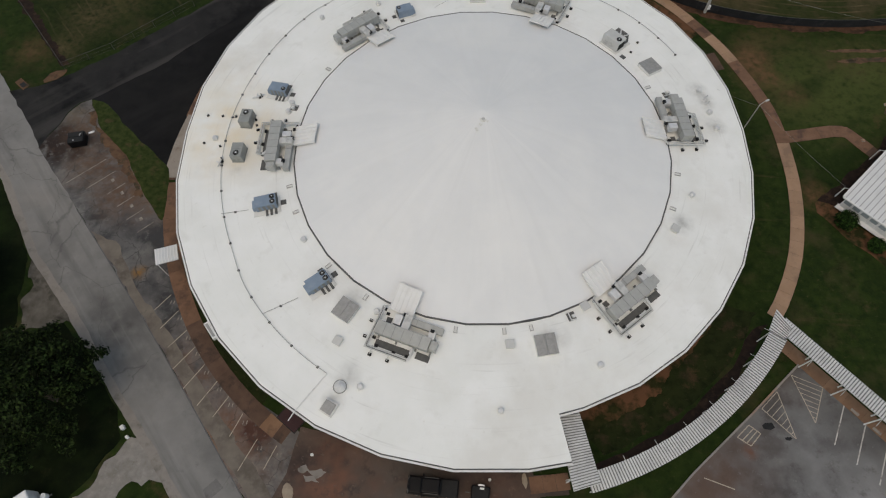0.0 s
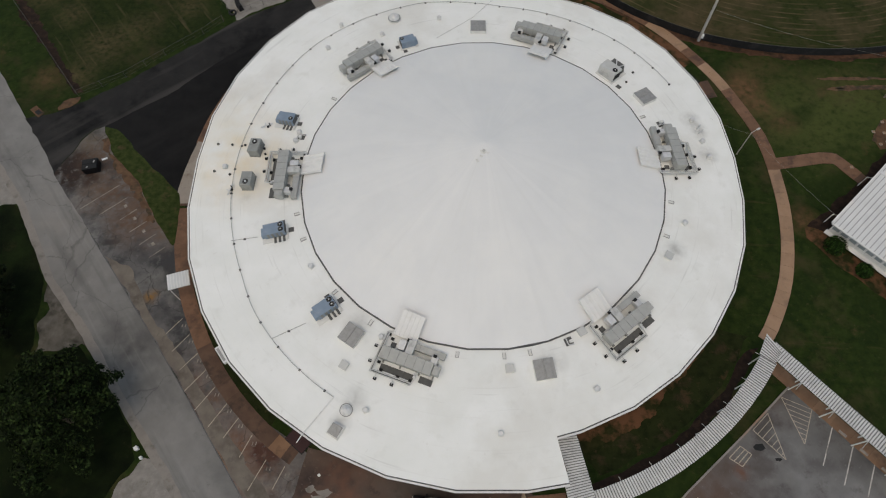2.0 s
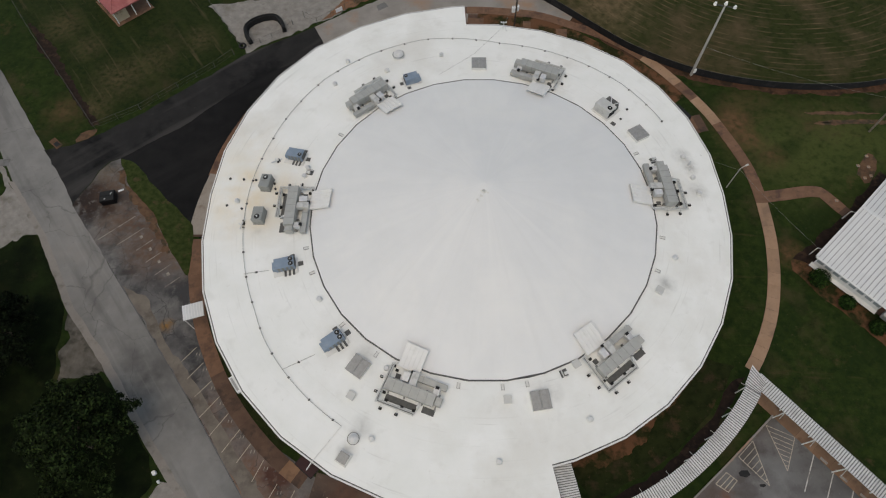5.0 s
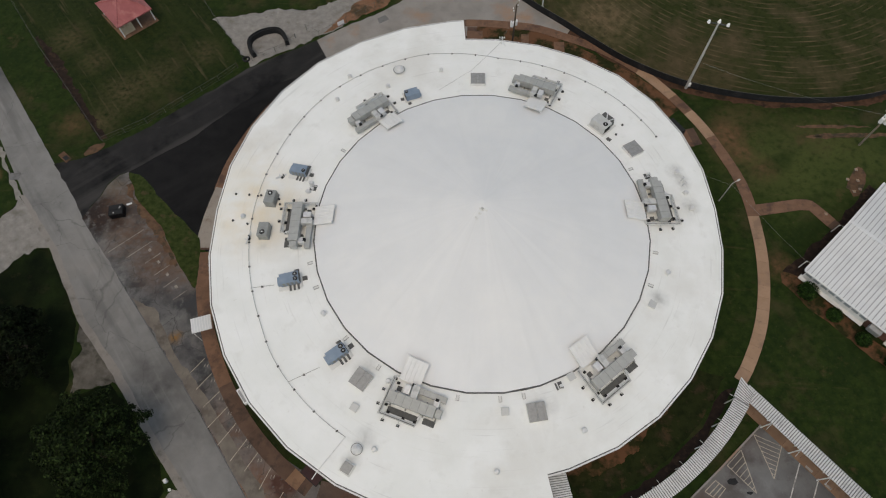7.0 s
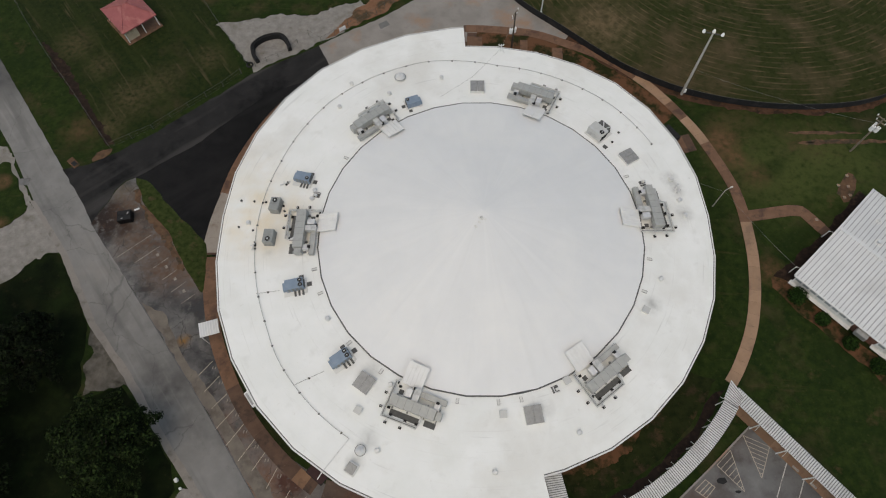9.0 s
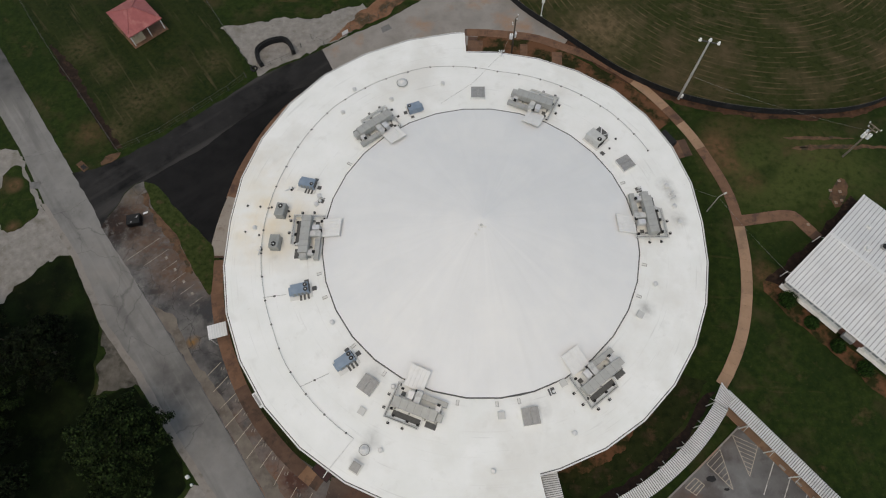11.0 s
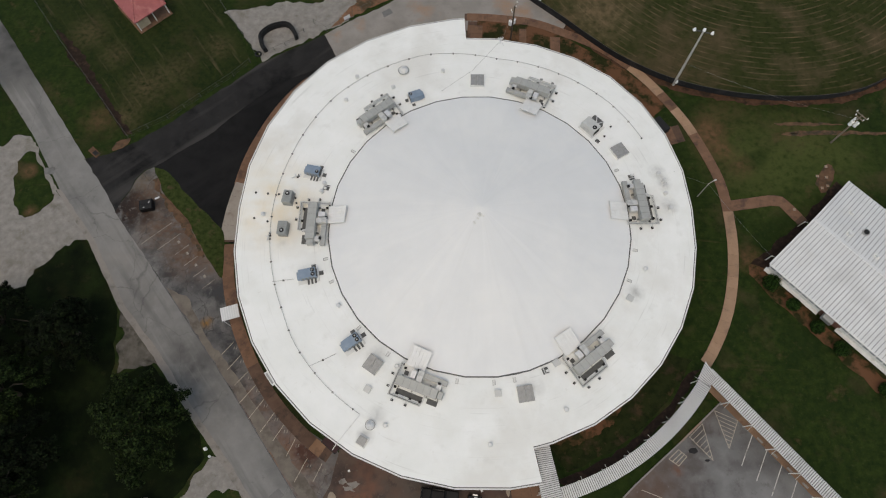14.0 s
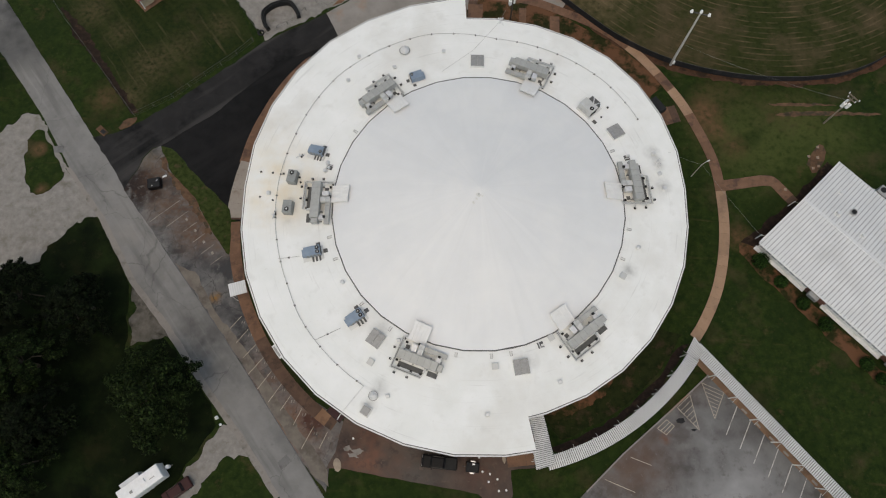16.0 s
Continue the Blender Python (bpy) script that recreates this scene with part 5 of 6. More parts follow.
canopy("straight_covered_walk", L1, R1, 3.5, "long straight walkway roof of ribbed galvanised metal", 0.30, 4.4, post_side=1, reach=1.0)
canopy("entrance_canopy", [(7.25, -31.8), (8.55, -39.3)], [(9.7, -31.5), (11.3, -38.5)], 4.5, "ribbed metal canopy at the hall's entrance", 0.26, 3.0, slope=0.0)
# ---- east building ----
long_ = thing("long_building", pose(45.45, -4.2, 0, 0, 0, -46.5), "long low brick classroom block with a pale metal roof", "building")
LB, WB, EZ, RZ = 62.0, 20.9, 2.6, 3.7
bm = bmesh.new()
sec = [(0, EZ), (WB / 2, RZ), (WB, EZ), (WB, EZ - 0.22), (WB / 2, RZ - 0.22), (0, EZ - 0.22)]
rows_ = [[bm.verts.new((x, y, z)) for y, z in sec] for x in (0, LB)]
for j in range(6):
    bm.faces.new((rows_[0][j], rows_[0][(j + 1) % 6], rows_[1][(j + 1) % 6], rows_[1][j]))
for r_ in rows_:
    bm.faces.new(r_)
bmesh.ops.recalc_face_normals(bm, faces=bm.faces)
lroof = part("roof", bm, M["barn"], long_, "pale grey standing-seam metal roof")
pitch = math.degrees(math.atan2(RZ - EZ, WB / 2))
half = math.hypot(WB / 2, RZ - EZ)
seam_me = mesh_of(box(0.11, half, 0.07), "roof_seam", M["seam"])
for k in range(int(LB / 0.62)):
    for s in (0, 1):
        ob = new("roof_seam", seam_me)
        ob.parent = lroof
        ob.matrix_basis = pose(0.25 + 0.62 * k, WB * (0.25 + 0.5 * s), (EZ + RZ) / 2 - 0.01, pitch if s == 0 else -pitch, 0, 0)
part("ridge_cap", box(LB, 0.55, 0.1, (LB / 2, WB / 2, RZ - 0.02), 0.03), M["barn"], long_)
part("gutter", box(LB, 0.16, 0.18, (LB / 2, -0.08, EZ - 0.2)), M["white"], long_)
part("gable_trim", box(0.12, 0.1, 0.2, (0, 0, EZ)), M["white"], long_)
for y0, rx in ((WB / 4, pitch), (3 * WB / 4, -pitch)):
    part("gable_trim", box(0.14, half, 0.24, (0, 0, -0.16)), M["white"], long_, "", pose(-0.07, y0, (EZ + RZ) / 2, rx, 0, 0))
part("end_wall", box(0.3, WB - 1.2, EZ - 0.25, (0.8, WB / 2, 0)), M["brick"], long_, "red-brown brick wall")
part("rear_wall", box(LB - 1.2, 0.3, EZ - 0.25, (LB / 2, WB - 0.7, 0)), M["brick"], long_, "red-brown brick wall")
part("front_wall", box(LB - 1.2, 0.3, EZ - 0.25, (LB / 2, 0.55, 0)), M["brick"], long_, "red-brown brick wall")
for x0, cnt in ((0.3, 8), (13.6, 9), (28, 9), (42, 9)):
    for k in range(cnt):
        x = x0 + 0.65 + 1.2 * k
        w = part("window", box(1.18, 0.1, 1.65, (x, 0.34, 0.6)), M["white"], long_, "white-framed classroom window")
        part("pane", box(0.92, 0.04, 0.8, (x, 0.28, 1.35)), M["pane"], w)
        part("lower_panel", box(0.92, 0.04, 0.55, (x, 0.28, 0.7)), M["curb"], w)
    part("window_ledge", box(1.2 * cnt + 0.3, 0.75, 0.1, (x0 + 0.6 * cnt, 0.05, 0.5)), M["white"], long_, "white ledge below the windows")
for x in (11.4, 26.2, 40.4):
    c = part("wall_unit", box(1.7, 0.95, 0.9, (x, -0.25, 1.2), 0.05), M["sky_lid"], long_, "grey wall-mounted air conditioner")
    part("grille", box(1.4, 0.05, 0.6, (x, -0.74, 1.35)), M["duct_dark"], c)
for y in (1.5, 10.0):
    part("downpipe", tube([(-0.1, y, EZ - 0.1), (-0.6, y, EZ - 0.4), (-0.65, y, 0.1)], 0.07, 6), M["white"], long_)
for x, y, r in ((5.2, 12.5, 0.3), (3.4, 16.0, 0.22), (10.2, 12.3, 0.25), (12.2, 16.0, 0.2)):
    zz = RZ - abs(y - WB / 2) / (WB / 2) * (RZ - EZ)
    p_ = part("roof_vent", cyl(r * 2, 0.12, (x, y, zz - 0.03), 12), M["curb"], long_)
    part("stack", cyl(r, 0.5, (x, y, zz), 12), M["steel"], p_)
p_ = part("roof_fan", cyl(0.55, 0.5, (6.8, 14.6, 3.1), 16), M["sky_lid"], long_, "round dark roof fan")
part("fan_throat", cyl(0.42, 0.08, (6.8, 14.6, 3.6), 16), M["black"], p_)
for x in (8.2, 12.4):
    t = thing("ground_condenser", long_.matrix_basis @ pose(x, WB + 1.3, 0), "grey ground-mounted condenser beside the brick wall", "air conditioner", "condensers behind the long building")
    part("cabinet", box(1.7, 1.7, 2.2, (0, 0, 0.1), 0.05), M["sky_lid"], t)
    part("base", box(2.0, 2.0, 0.1), M["curb"], t)
    part("fan", cyl(0.5, 0.08, (-0.2, 0.1, 2.3), 16), M["black"], t)


# ---- shrubs and trees ----
def leaves(bm, centre, radius, count, size, flat=0.8, seed=1, far=1.35):
    rnd = random.Random(seed)
    for _ in range(count):
        d = Vector((rnd.gauss(0, 1), rnd.gauss(0, 1), rnd.gauss(0, 1))).normalized()
        p = Vector(centre) + Vector((d.x, d.y, d.z * flat)) * radius * rnd.uniform(0.25, far) ** 0.7
        s = size * rnd.uniform(0.5, 1.3)
        nrm = (d + Vector((rnd.uniform(-.9, .9), rnd.uniform(-.9, .9), rnd.uniform(-.2, 1.0)))).normalized()
        a = nrm.orthogonal().normalized()
        a.rotate(Matrix.Rotation(rnd.uniform(0, 6.28), 3, nrm))
        b = nrm.cross(a)
        q = [p + a * s, p + b * s * 0.5 + nrm * s * 0.12, p - a * s, p - b * s * 0.5 + nrm * s * 0.12]
        bm.faces.new([bm.verts.new(v) for v in q])


def tree(x, y, h, spread, seed, leaf="leaf", clumps=66, per=330, size=0.22):
    """Limbs that end in long sprays of leaves, with dark gaps between them."""
    rnd = random.Random(seed)
    t = thing("tree", pose(x, y, 0), "broad leafy tree with a dark green uneven crown", "tree", "roadside trees")
    part("trunk", tube([(0, 0, -0.1), (0.1, 0.05, h * 0.25), (0.0, 0.15, h * 0.55)], 0.32, 10), M["bark"], t)
    bm = bmesh.new()
    lobes = [rnd.uniform(0.6, 1.25) for _ in range(9)]
    for k in range(clumps):
        a = k * 2.39996 + rnd.uniform(-0.4, 0.4)
        f = math.sqrt((k + 0.5) / clumps)
        u = (a % math.tau) / math.tau * 9
        edge = lobes[int(u) % 9] * (1 - u % 1) + lobes[(int(u) + 1) % 9] * (u % 1)
        r = spread * f * edge
        z = h * (0.95 - 0.5 * f ** 2.2) + rnd.uniform(-1.5, 0.6)
        tip = Vector((r * math.cos(a), r * math.sin(a), z))
        out = Vector((math.cos(a), math.sin(a), -0.25 - 0.5 * f)).normalized()
        for q in range(3):
            c = tip + out * spread * 0.12 * (q - 1) + Vector((rnd.uniform(-.3, .3), rnd.uniform(-.3, .3), 0))
            leaves(bm, c, spread * (0.115, 0.1, 0.065)[q], per // (2, 3, 5)[q], size, 0.6, seed * 500 + k * 3 + q, 1.5)
        if k % 9 == 0:
            part("limb", tube([(0, 0.1, h * 0.35), (tip.x * 0.5, tip.y * 0.5, h * 0.62), tuple(tip * 0.94)], 0.11, 6), M["bark"], t)
    part("crown", bm, M[leaf], t)
    return t


tree(-47.9, -30.0, 9.5, 7.6, 3, "leaf")
tree(-61.8, -16.4, 9.0, 5.6, 4, "leaf_b")
tree(-71.8, -15.5, 9.0, 5.0, 5, "leaf_b")
tree(-68.8, -25.7, 10.0, 5.4, 6, "leaf")
tree(-63.8, -34.1, 10.0, 6.0, 7, "leaf_b")
tree(-66.7, -41.1, 9.5, 5.2, 8, "leaf")
tree(-77.3, -23.4, 10.0, 6.0, 9, "leaf_b")
tree(-73.9, -33.1, 10.0, 6.0, 10, "leaf_b")
tree(-91, 25.5, 8.0, 4.2, 21, "leaf_b", 60)

def shrub(x, y, r, h, seed):
    t = thing("shrub", pose(x, y, 0), "clipped round green shrub beside the brick wall", "shrub", "shrubs along the long building")
    bm = bmesh.new()
    leaves(bm, (0, 0, h * 0.5), r, 2200, 0.12, h / (2 * r), seed, 1.06)
    leaves(bm, (0, 0, h * 0.5), r * 0.75, 700, 0.2, h / (2 * r), seed + 90)
    part("foliage", bm, M["shrub"], t)
    part("stem", cyl(0.12, h * 0.5, n=7), M["bark"], t)


for k, (x, y, r) in enumerate(((46.0, -6.8, 1.45), (48.9, -10.2, 1.1), (51.9, -13.7, 1.1), (54.9, -17.0, 1.25), (60.2, -23.0, 1.15), (62.2, -25.2, 1.0))):
    shrub(x, y, r, r * 1.5, 20 + k)

# ---- field fence with black windscreen ----
fence_line = curve_pts([(2, 59), (8.3, 50.9), (15.4, 44.6), (20.6, 39.9), (26.6, 35.1), (35.4, 30.5), (46.4, 27.8), (57.4, 27.3), (66.8, 28.8), (74.5, 32.8), (84, 40), (92, 49)], 0.5)
ff = thing("field_fence", pose(0, 0, 0), "curved field fence with black windscreen cloth", "fence")
acc, last, posts_ = 0.0, fence_line[0], [fence_line[0]]
for p in fence_line[1:]:
    acc += (p - last).length
    last = p
    if acc > 3.0:
        posts_.append(p)
        acc = 0.0
for a, b in zip(posts_, posts_[1:]):
    mid = (a + b) / 2
    part("windscreen", sweep([a.lerp(b, 0.012), mid, a.lerp(b, 0.988)], [(-0.03, 0.03), (0.03, 0.03), (0.05, 0.7), (0.03, 1.4), (-0.03, 1.4), (-0.01, 0.7)]), M["screen"], ff)
for p in posts_:
    part("post", cyl(0.04, 1.5, (p.x, p.y, 0), 6), M["screen"], ff)
part("top_rail", tube([p + Vector((0, 0, 1.46)) for p in fence_line[::3]], 0.03, 5), M["chain"], ff)


def mesh_fence(name, pts, h, step, label):
    """Posts, rails and wire strands."""
    t = thing(name, pose(0, 0, 0), label, "fence")
    P = [Vector((*p, 0)) for p in pts]
    for a, b in zip(P, P[1:]):
        m = max(1, round((b - a).length / step))
        for k in range(m):
            q = a.lerp(b, k / m)
            part("post", cyl(0.035, h, (q.x, q.y, 0), 6), M["chain"], t)
        for z in (0.15, h * 0.5, h - 0.03):
            part("rail" if z > h * 0.8 else "wire", tube([(a.x, a.y, z), (b.x, b.y, z)], 0.018 if z > h * 0.8 else 0.008, 5), M["chain"], t)
    part("post", cyl(0.05, h, (P[-1].x, P[-1].y, 0), 6), M["chain"], t)
    return t


mesh_fence("lawn_fence", [(-89, 54), (-84.4, 47.7), (-76.9, 38.0), (-71.2, 31.2), (-61.0, 18.6), (-54.6, 22.4), (-44.2, 31.5), (-41.5, 34.4)], 1.3, 3.2, "low grey wire fence round the lawn")
mesh_fence("yard_fence", [(-41.0, 36.6), (-46.5, 44.5), (-51.5, 52)], 1.3, 3.0, "low grey wire fence beside the sandy yard")
mesh_fence("yard_rail", [(-39.2, 36.0), (-33.6, 39.3), (-32.3, 41.4)], 1.1, 2.2, "low steel rail at the yard's edge")
gate = mesh_fence("drive_gate", [(-30.5, 43.2), (-28.0, 41.5), (-23.4, 44.9), (-18.5, 48.6), (-14, 53)], 1.5, 2.3, "dark steel gate and fence beside the drive")
part("sign_panel", box(1.3, 0.05, 0.8, (-24.3, 44.05, 0.6), rz=36), M["lamp_white"], gate, "plain white panel")

# ---- lamp and power poles ----
lp = thing("field_light_pole", pose(35.1, 30.35, 0), "tall pale concrete field-light pole with three lamps", "light pole")
part("shaft", cyl(0.24, 14.4, n=14, r2=0.14), M["conc_pole"], lp)
part("crossarm", box(3.0, 0.14, 0.14, (0, 0, 14.0), rz=-15), M["chain"], lp)
for s in (-1.4, 0.0, 1.4):
    d = Vector((math.cos(radians(-15)) * s, math.sin(radians(-15)) * s, 0))
    lamp = part("lamp", cyl(0.27, 0.42, (d.x, d.y, 14.05 if s else 14.4), 14, 0.16), M["lamp_white"], lp, "white floodlight")
    part("bracket", box(0.1, 0.1, 0.3, (d.x, d.y, 13.9)), M["chain"], lamp)
part("junction_box", box(0.35, 0.3, 0.7, (0.2, -0.2, 0.8)), M["lamp_white"], lp)
sl = thing("street_lamp", pose(36.7, 8.4, 0), "slim pale street lamp beside the curved path", "street lamp")
part("pole", cyl(0.09, 4.9, n=10, r2=0.06), M["conc_pole"], sl)
part("arm", tube([(0, 0, 4.8), (0.4, 0.2, 5.05), (0.8, 0.4, 5.1)], 0.05, 6), M["conc_pole"], sl)
part("lamp_head", box(0.5, 0.24, 0.15, (0.95, 0.48, 5.03), 0.04, rz=27), M["duct_light"], sl)


def power_pole(x, y, h, n, rz, label, mat_="wood", drop=2.7):
    t = thing("power_pole", pose(x, y, 0, 0, 0, rz), label, "power pole")
    part("pole", cyl(0.17, h, n=10, r2=0.11), M[mat_], t)
    for z, w in ((h - 0.3, 2.2), (h - 1.0, 1.6)):
        c = part("crossarm", box(w, 0.12, 0.14, (0, 0.1, z)), M["wood"], t)
        for s in (-0.45, 0.45):
            part("insulator", cyl(0.08, 0.22, (w * s, 0.1, z + 0.14), 8), M["lamp_white"], c)
    for k in range(n):
        a = k * 2.1
        tr = part("transformer", cyl(0.3, 0.95, (0.42 * math.cos(a), 0.42 * math.sin(a), h - drop), 14), M["lamp_white"], t, "pale grey transformer can")
        part("bushing", cyl(0.05, 0.25, (0.42 * math.cos(a), 0.42 * math.sin(a), h - drop + 0.95), 6), M["padgrey"], tr)
    return t


power_pole(60.8, 18.9, 8.6, 3, -50, "wooden power pole with three transformer cans")
power_pole(6.1, 39.2, 9.6, 2, 60, "dark wooden power pole behind the round building", "bark", 4.6)
wp = thing("camera_post", pose(12.0, 49.2, 0), "short white steel post by the field fence", "post")
part("post", cyl(0.11, 4.2, n=10), M["white"], wp)
part("box", box(0.5, 0.4, 0.7, (0, 0.1, 3.2), 0.03), M["lamp_white"], wp)
part("foot", cyl(0.25, 0.1, n=10), M["curb"], wp)


def wire(a, b, sag, name="overhead_wire"):
    t = thing(name, pose(0, 0, 0), "thin pale overhead wire", "wire")
    A, B = Vector(a), Vector(b)
    part("strand", tube([A.lerp(B, k / 14) - Vector((0, 0, 4 * sag * (k / 14) * (1 - k / 14))) for k in range(15)], 0.012, 4), M["duct_dark"], t)


wire((36.7, 8.4, 4.7), (45.6, -3.6, 3.4), 0.3)
wire((31.0, 10.0, 5.9), (36.7, 8.4, 4.6), 0.2)
wire((6.1, 39.2, 8.0), (3.8, 34.6, 6.6), 0.3)
wire((34.8, 30.2, 6.5), (60.8, 18.9, 7.4), 0.9)

# ---- gazebo ----
gz = thing("picnic_shelter", pose(-63.2, 46.2, 0, 0, 0, 43), "open picnic shelter with a faded red hipped metal roof", "shelter")
bm = bmesh.new()
base = [bm.verts.new(v) for v in ((-4.0, -3.6, 2.9), (4.0, -3.6, 2.9), (4.0, 3.6, 2.9), (-4.0, 3.6, 2.9))]
low = [bm.verts.new((v.co.x, v.co.y, 2.7)) for v in base]
rd = [bm.verts.new(v) for v in ((-0.5, 0, 4.7), (0.5, 0, 4.7))]
for f in ((base[0], base[1], rd[1], rd[0]), (base[1], base[2], rd[1]), (base[2], base[3], rd[0], rd[1]), (base[3], base[0], rd[0])):
    bm.faces.new(f)
for i in range(4):
    bm.faces.new((base[i], low[i], low[(i + 1) % 4], base[(i + 1) % 4]))
bm.faces.new(low[::-1])
bmesh.ops.recalc_face_normals(bm, faces=bm.faces)
rf = part("roof", bm, M["red_roof"], gz)
for x, y in ((-4, -3.6), (4, -3.6), (4, 3.6), (-4, 3.6)):
    part("hip_cap", tube([(x, y, 2.92), (math.copysign(0.5, x), 0, 4.72)], 0.08, 6), M["red_roof"], rf)
    part("post", box(0.18, 0.18, 2.75, (x * 0.9, y * 0.9, 0.1)), M["white"], gz)
part("post", box(0.16, 0.16, 2.75, (0.4, -3.2, 0.1)), M["white"], gz)
part("store_room", box(2.6, 6.0, 2.6, (-2.2, 0, 0.1)), M["block"], gz, "cream block store room")
part("floor_slab", box(8.2, 7.4, 0.12), M["walk_brown"], gz)

gz.scale = (0.86, 1.13, 0.95)

# ---- black half-ring basin, tyre, drain ----
hr = thing("bunker_wall", pose(-37.0, 40.0, 0, 0, 0, 27), "black rubber-faced horseshoe wall on pale gravel", "retaining wall")
ln = curve_pts([(-3.1, -2.0), (-3.3, 0.0), (-2.5, 1.9), (0, 2.6), (2.5, 1.9), (3.2, 0.0), (3.0, -1.9)], 0.6)
part("wall_face", sweep(ln, [(-0.35, 0), (0.4, 0), (0.3, 1.0), (-0.25, 1.0)]), M["black"], hr)
part("rim", tube([p + Vector((0, 0, 1.12)) for p in ln], 0.09, 6), M["black"], hr)
part("bollard", box(0.6, 0.3, 0.4, (-0.6, 3.3, 0), 0.04), M["padgrey"], hr)
ty = thing("old_tyre", pose(-40.3, 36.3, 0), "old black tyre lying on the ground", "tyre")
bm = bmesh.new()
for k in range(20):
    for j in range(8):
        a, b = math.tau * k / 20, math.tau * j / 8
        bm.verts.new(((0.5 + 0.17 * math.cos(b)) * math.cos(a), (0.5 + 0.17 * math.cos(b)) * math.sin(a), 0.17 + 0.17 * math.sin(b)))
bm.verts.ensure_lookup_table()
for k in range(20):
    for j in range(8):
        bm.faces.new([bm.verts[8 * (p % 20) + q % 8] for p, q in ((k, j), (k + 1, j), (k + 1, j + 1), (k, j + 1))])
part("tread", bm, M["black"], ty, smooth=True)
dr = thing("storm_drain", pose(-66.4, 15.6, 0, 0, 0, -40), "concrete storm drain inlet at the road's edge", "storm drain")
part("slab", box(2.2, 1.1, 0.12, bev=0.02), M["clay_edge"], dr)
part("grate", box(0.9, 0.7, 0.04, (0.3, 0, 0.12)), M["black"], dr)
structure("drain_apron", patch([(-63.4, 15.9), (-60.9, 17.1), (-60.7, 18.2), (-62.6, 17.9)], 0.06, smooth=True, rag=0.4, step=0.4), M["clay_edge"], "worn tan concrete corner slab", "concrete")

structure("eroded_ditch", patch([(-79.2, 41), (-75.2, 35.6), (-70.9, 30.5), (-66, 24.2), (-61.6, 18.9), (-60.6, 19.3), (-65.0, 24.8), (-69.8, 31.2), (-73.6, 36.8), (-78.6, 41.4)], 0.02, 0.02, rag=0.9, step=0.5), M["dark_mulch"], "dark eroded dirt line along the lawn fence", "bare earth")
cb = thing("cellar_door", pose(-21.2, -31.9, 0.08, 0, 0, -38), "dark maroon cellar door beside the wall", "cellar door")
part("leaf", box(2.6, 1.5, 0.12, bev=0.02), M["maroon"], cb)
part("frame", box(2.8, 1.7, 0.06), M["black"], cb)

# ---- vehicles ----
def wheel(parent, x, y, r=0.4):
    w = part("wheel", cyl(r, 0.26, (x, y + 0.13, r), 18, rx=90), M["black"], parent)
    part("rim", cyl(r * 0.6, 0.28, (x, y + 0.14, r), 14, rx=90), M["steel"], w)


tk = thing("pickup_truck", pose(-5.35, -38.7, 0.046, 0, 0, -5 + 180), "black crew-cab pickup truck with a covered bed", "pickup truck")
body = join(box(5.9, 1.95, 0.62, (0, 0, 0.5), 0.12), box(1.55, 1.85, 0.32, (2.1, 0, 1.0), 0.12, 0.92))
part("body", body, M["car_black"], tk)
part("cab", box(2.5, 1.8, 0.85, (0.25, 0, 1.05), 0.16, 0.84), M["car_black"], tk)
part("windscreen", box(0.5, 1.5, 0.06, (0, 0, 0), 0.02), M["glass"], tk, "", pose(1.32, 0, 1.45, 0, 52, 0))
part("rear_window", box(0.35, 1.45, 0.05), M["glass"], tk, "", pose(-0.95, 0, 1.5, 0, -60, 0))
for s in (-1, 1):
    part("side_window", box(1.7, 0.05, 0.4, (0.2, s * 0.84, 1.35)), M["glass"], tk)
    part("mirror", box(0.2, 0.3, 0.2, (1.2, s * 1.1, 1.15), 0.04), M["car_black"], tk)
    part("headlight", box(0.12, 0.4, 0.2, (2.9, s * 0.7, 0.85), 0.03), M["lamp_white"], tk)
    part("running_board", box(2.2, 0.16, 0.08, (0.3, s * 0.97, 0.42)), M["car_black"], tk)
    for x in (1.9, -1.8):
        wheel(tk, x, s * 0.88)
part("bed_cover", box(1.95, 1.7, 0.1, (-1.95, 0, 1.1), 0.04), M["black"], tk, "dull black bed cover")
part("bumper", box(0.2, 1.9, 0.22, (2.98, 0, 0.5), 0.05), M["car_black"], tk)
part("bumper", box(0.2, 1.85, 0.2, (-2.98, 0, 0.5), 0.05), M["car_black"], tk)
tk.scale = (0.87, 0.93, 0.93)
cart = thing("utility_trailer", pose(-0.4, -39.3, 0.046, 0, 0, -6), "small black covered utility trailer", "trailer")
part("bed", box(2.0, 1.5, 0.7, (0, 0, 0.4), 0.1, 0.94), M["car_black"], cart)
part("lid", box(1.7, 1.3, 0.12, (-0.05, 0, 1.1), 0.05), M["black"], cart)
part("label_plate", box(0.45, 0.2, 0.03, (0.1, 0.45, 1.22)), M["lamp_white"], cart)
part("tow_bar", tube([(-0.9, 0, 0.5), (-1.6, 0, 0.5)], 0.05, 6), M["padgrey"], cart)
for s in (-1, 1):
    wheel(cart, 0.0, s * 0.72, 0.3)
    part("fender", box(0.7, 0.25, 0.06, (0.0, s * 0.8, 0.65), 0.02), M["chrome"], cart)
dp = thing("dumpster", pose(-55.0, 5.3, 0.04, 0, 0, 12), "black lidded dumpster on a stained corner of the lot", "dumpster")
part("bin", box(2.6, 2.1, 1.3, (0, 0, 0.12), 0.08, 1.05), M["car_black"], dp)
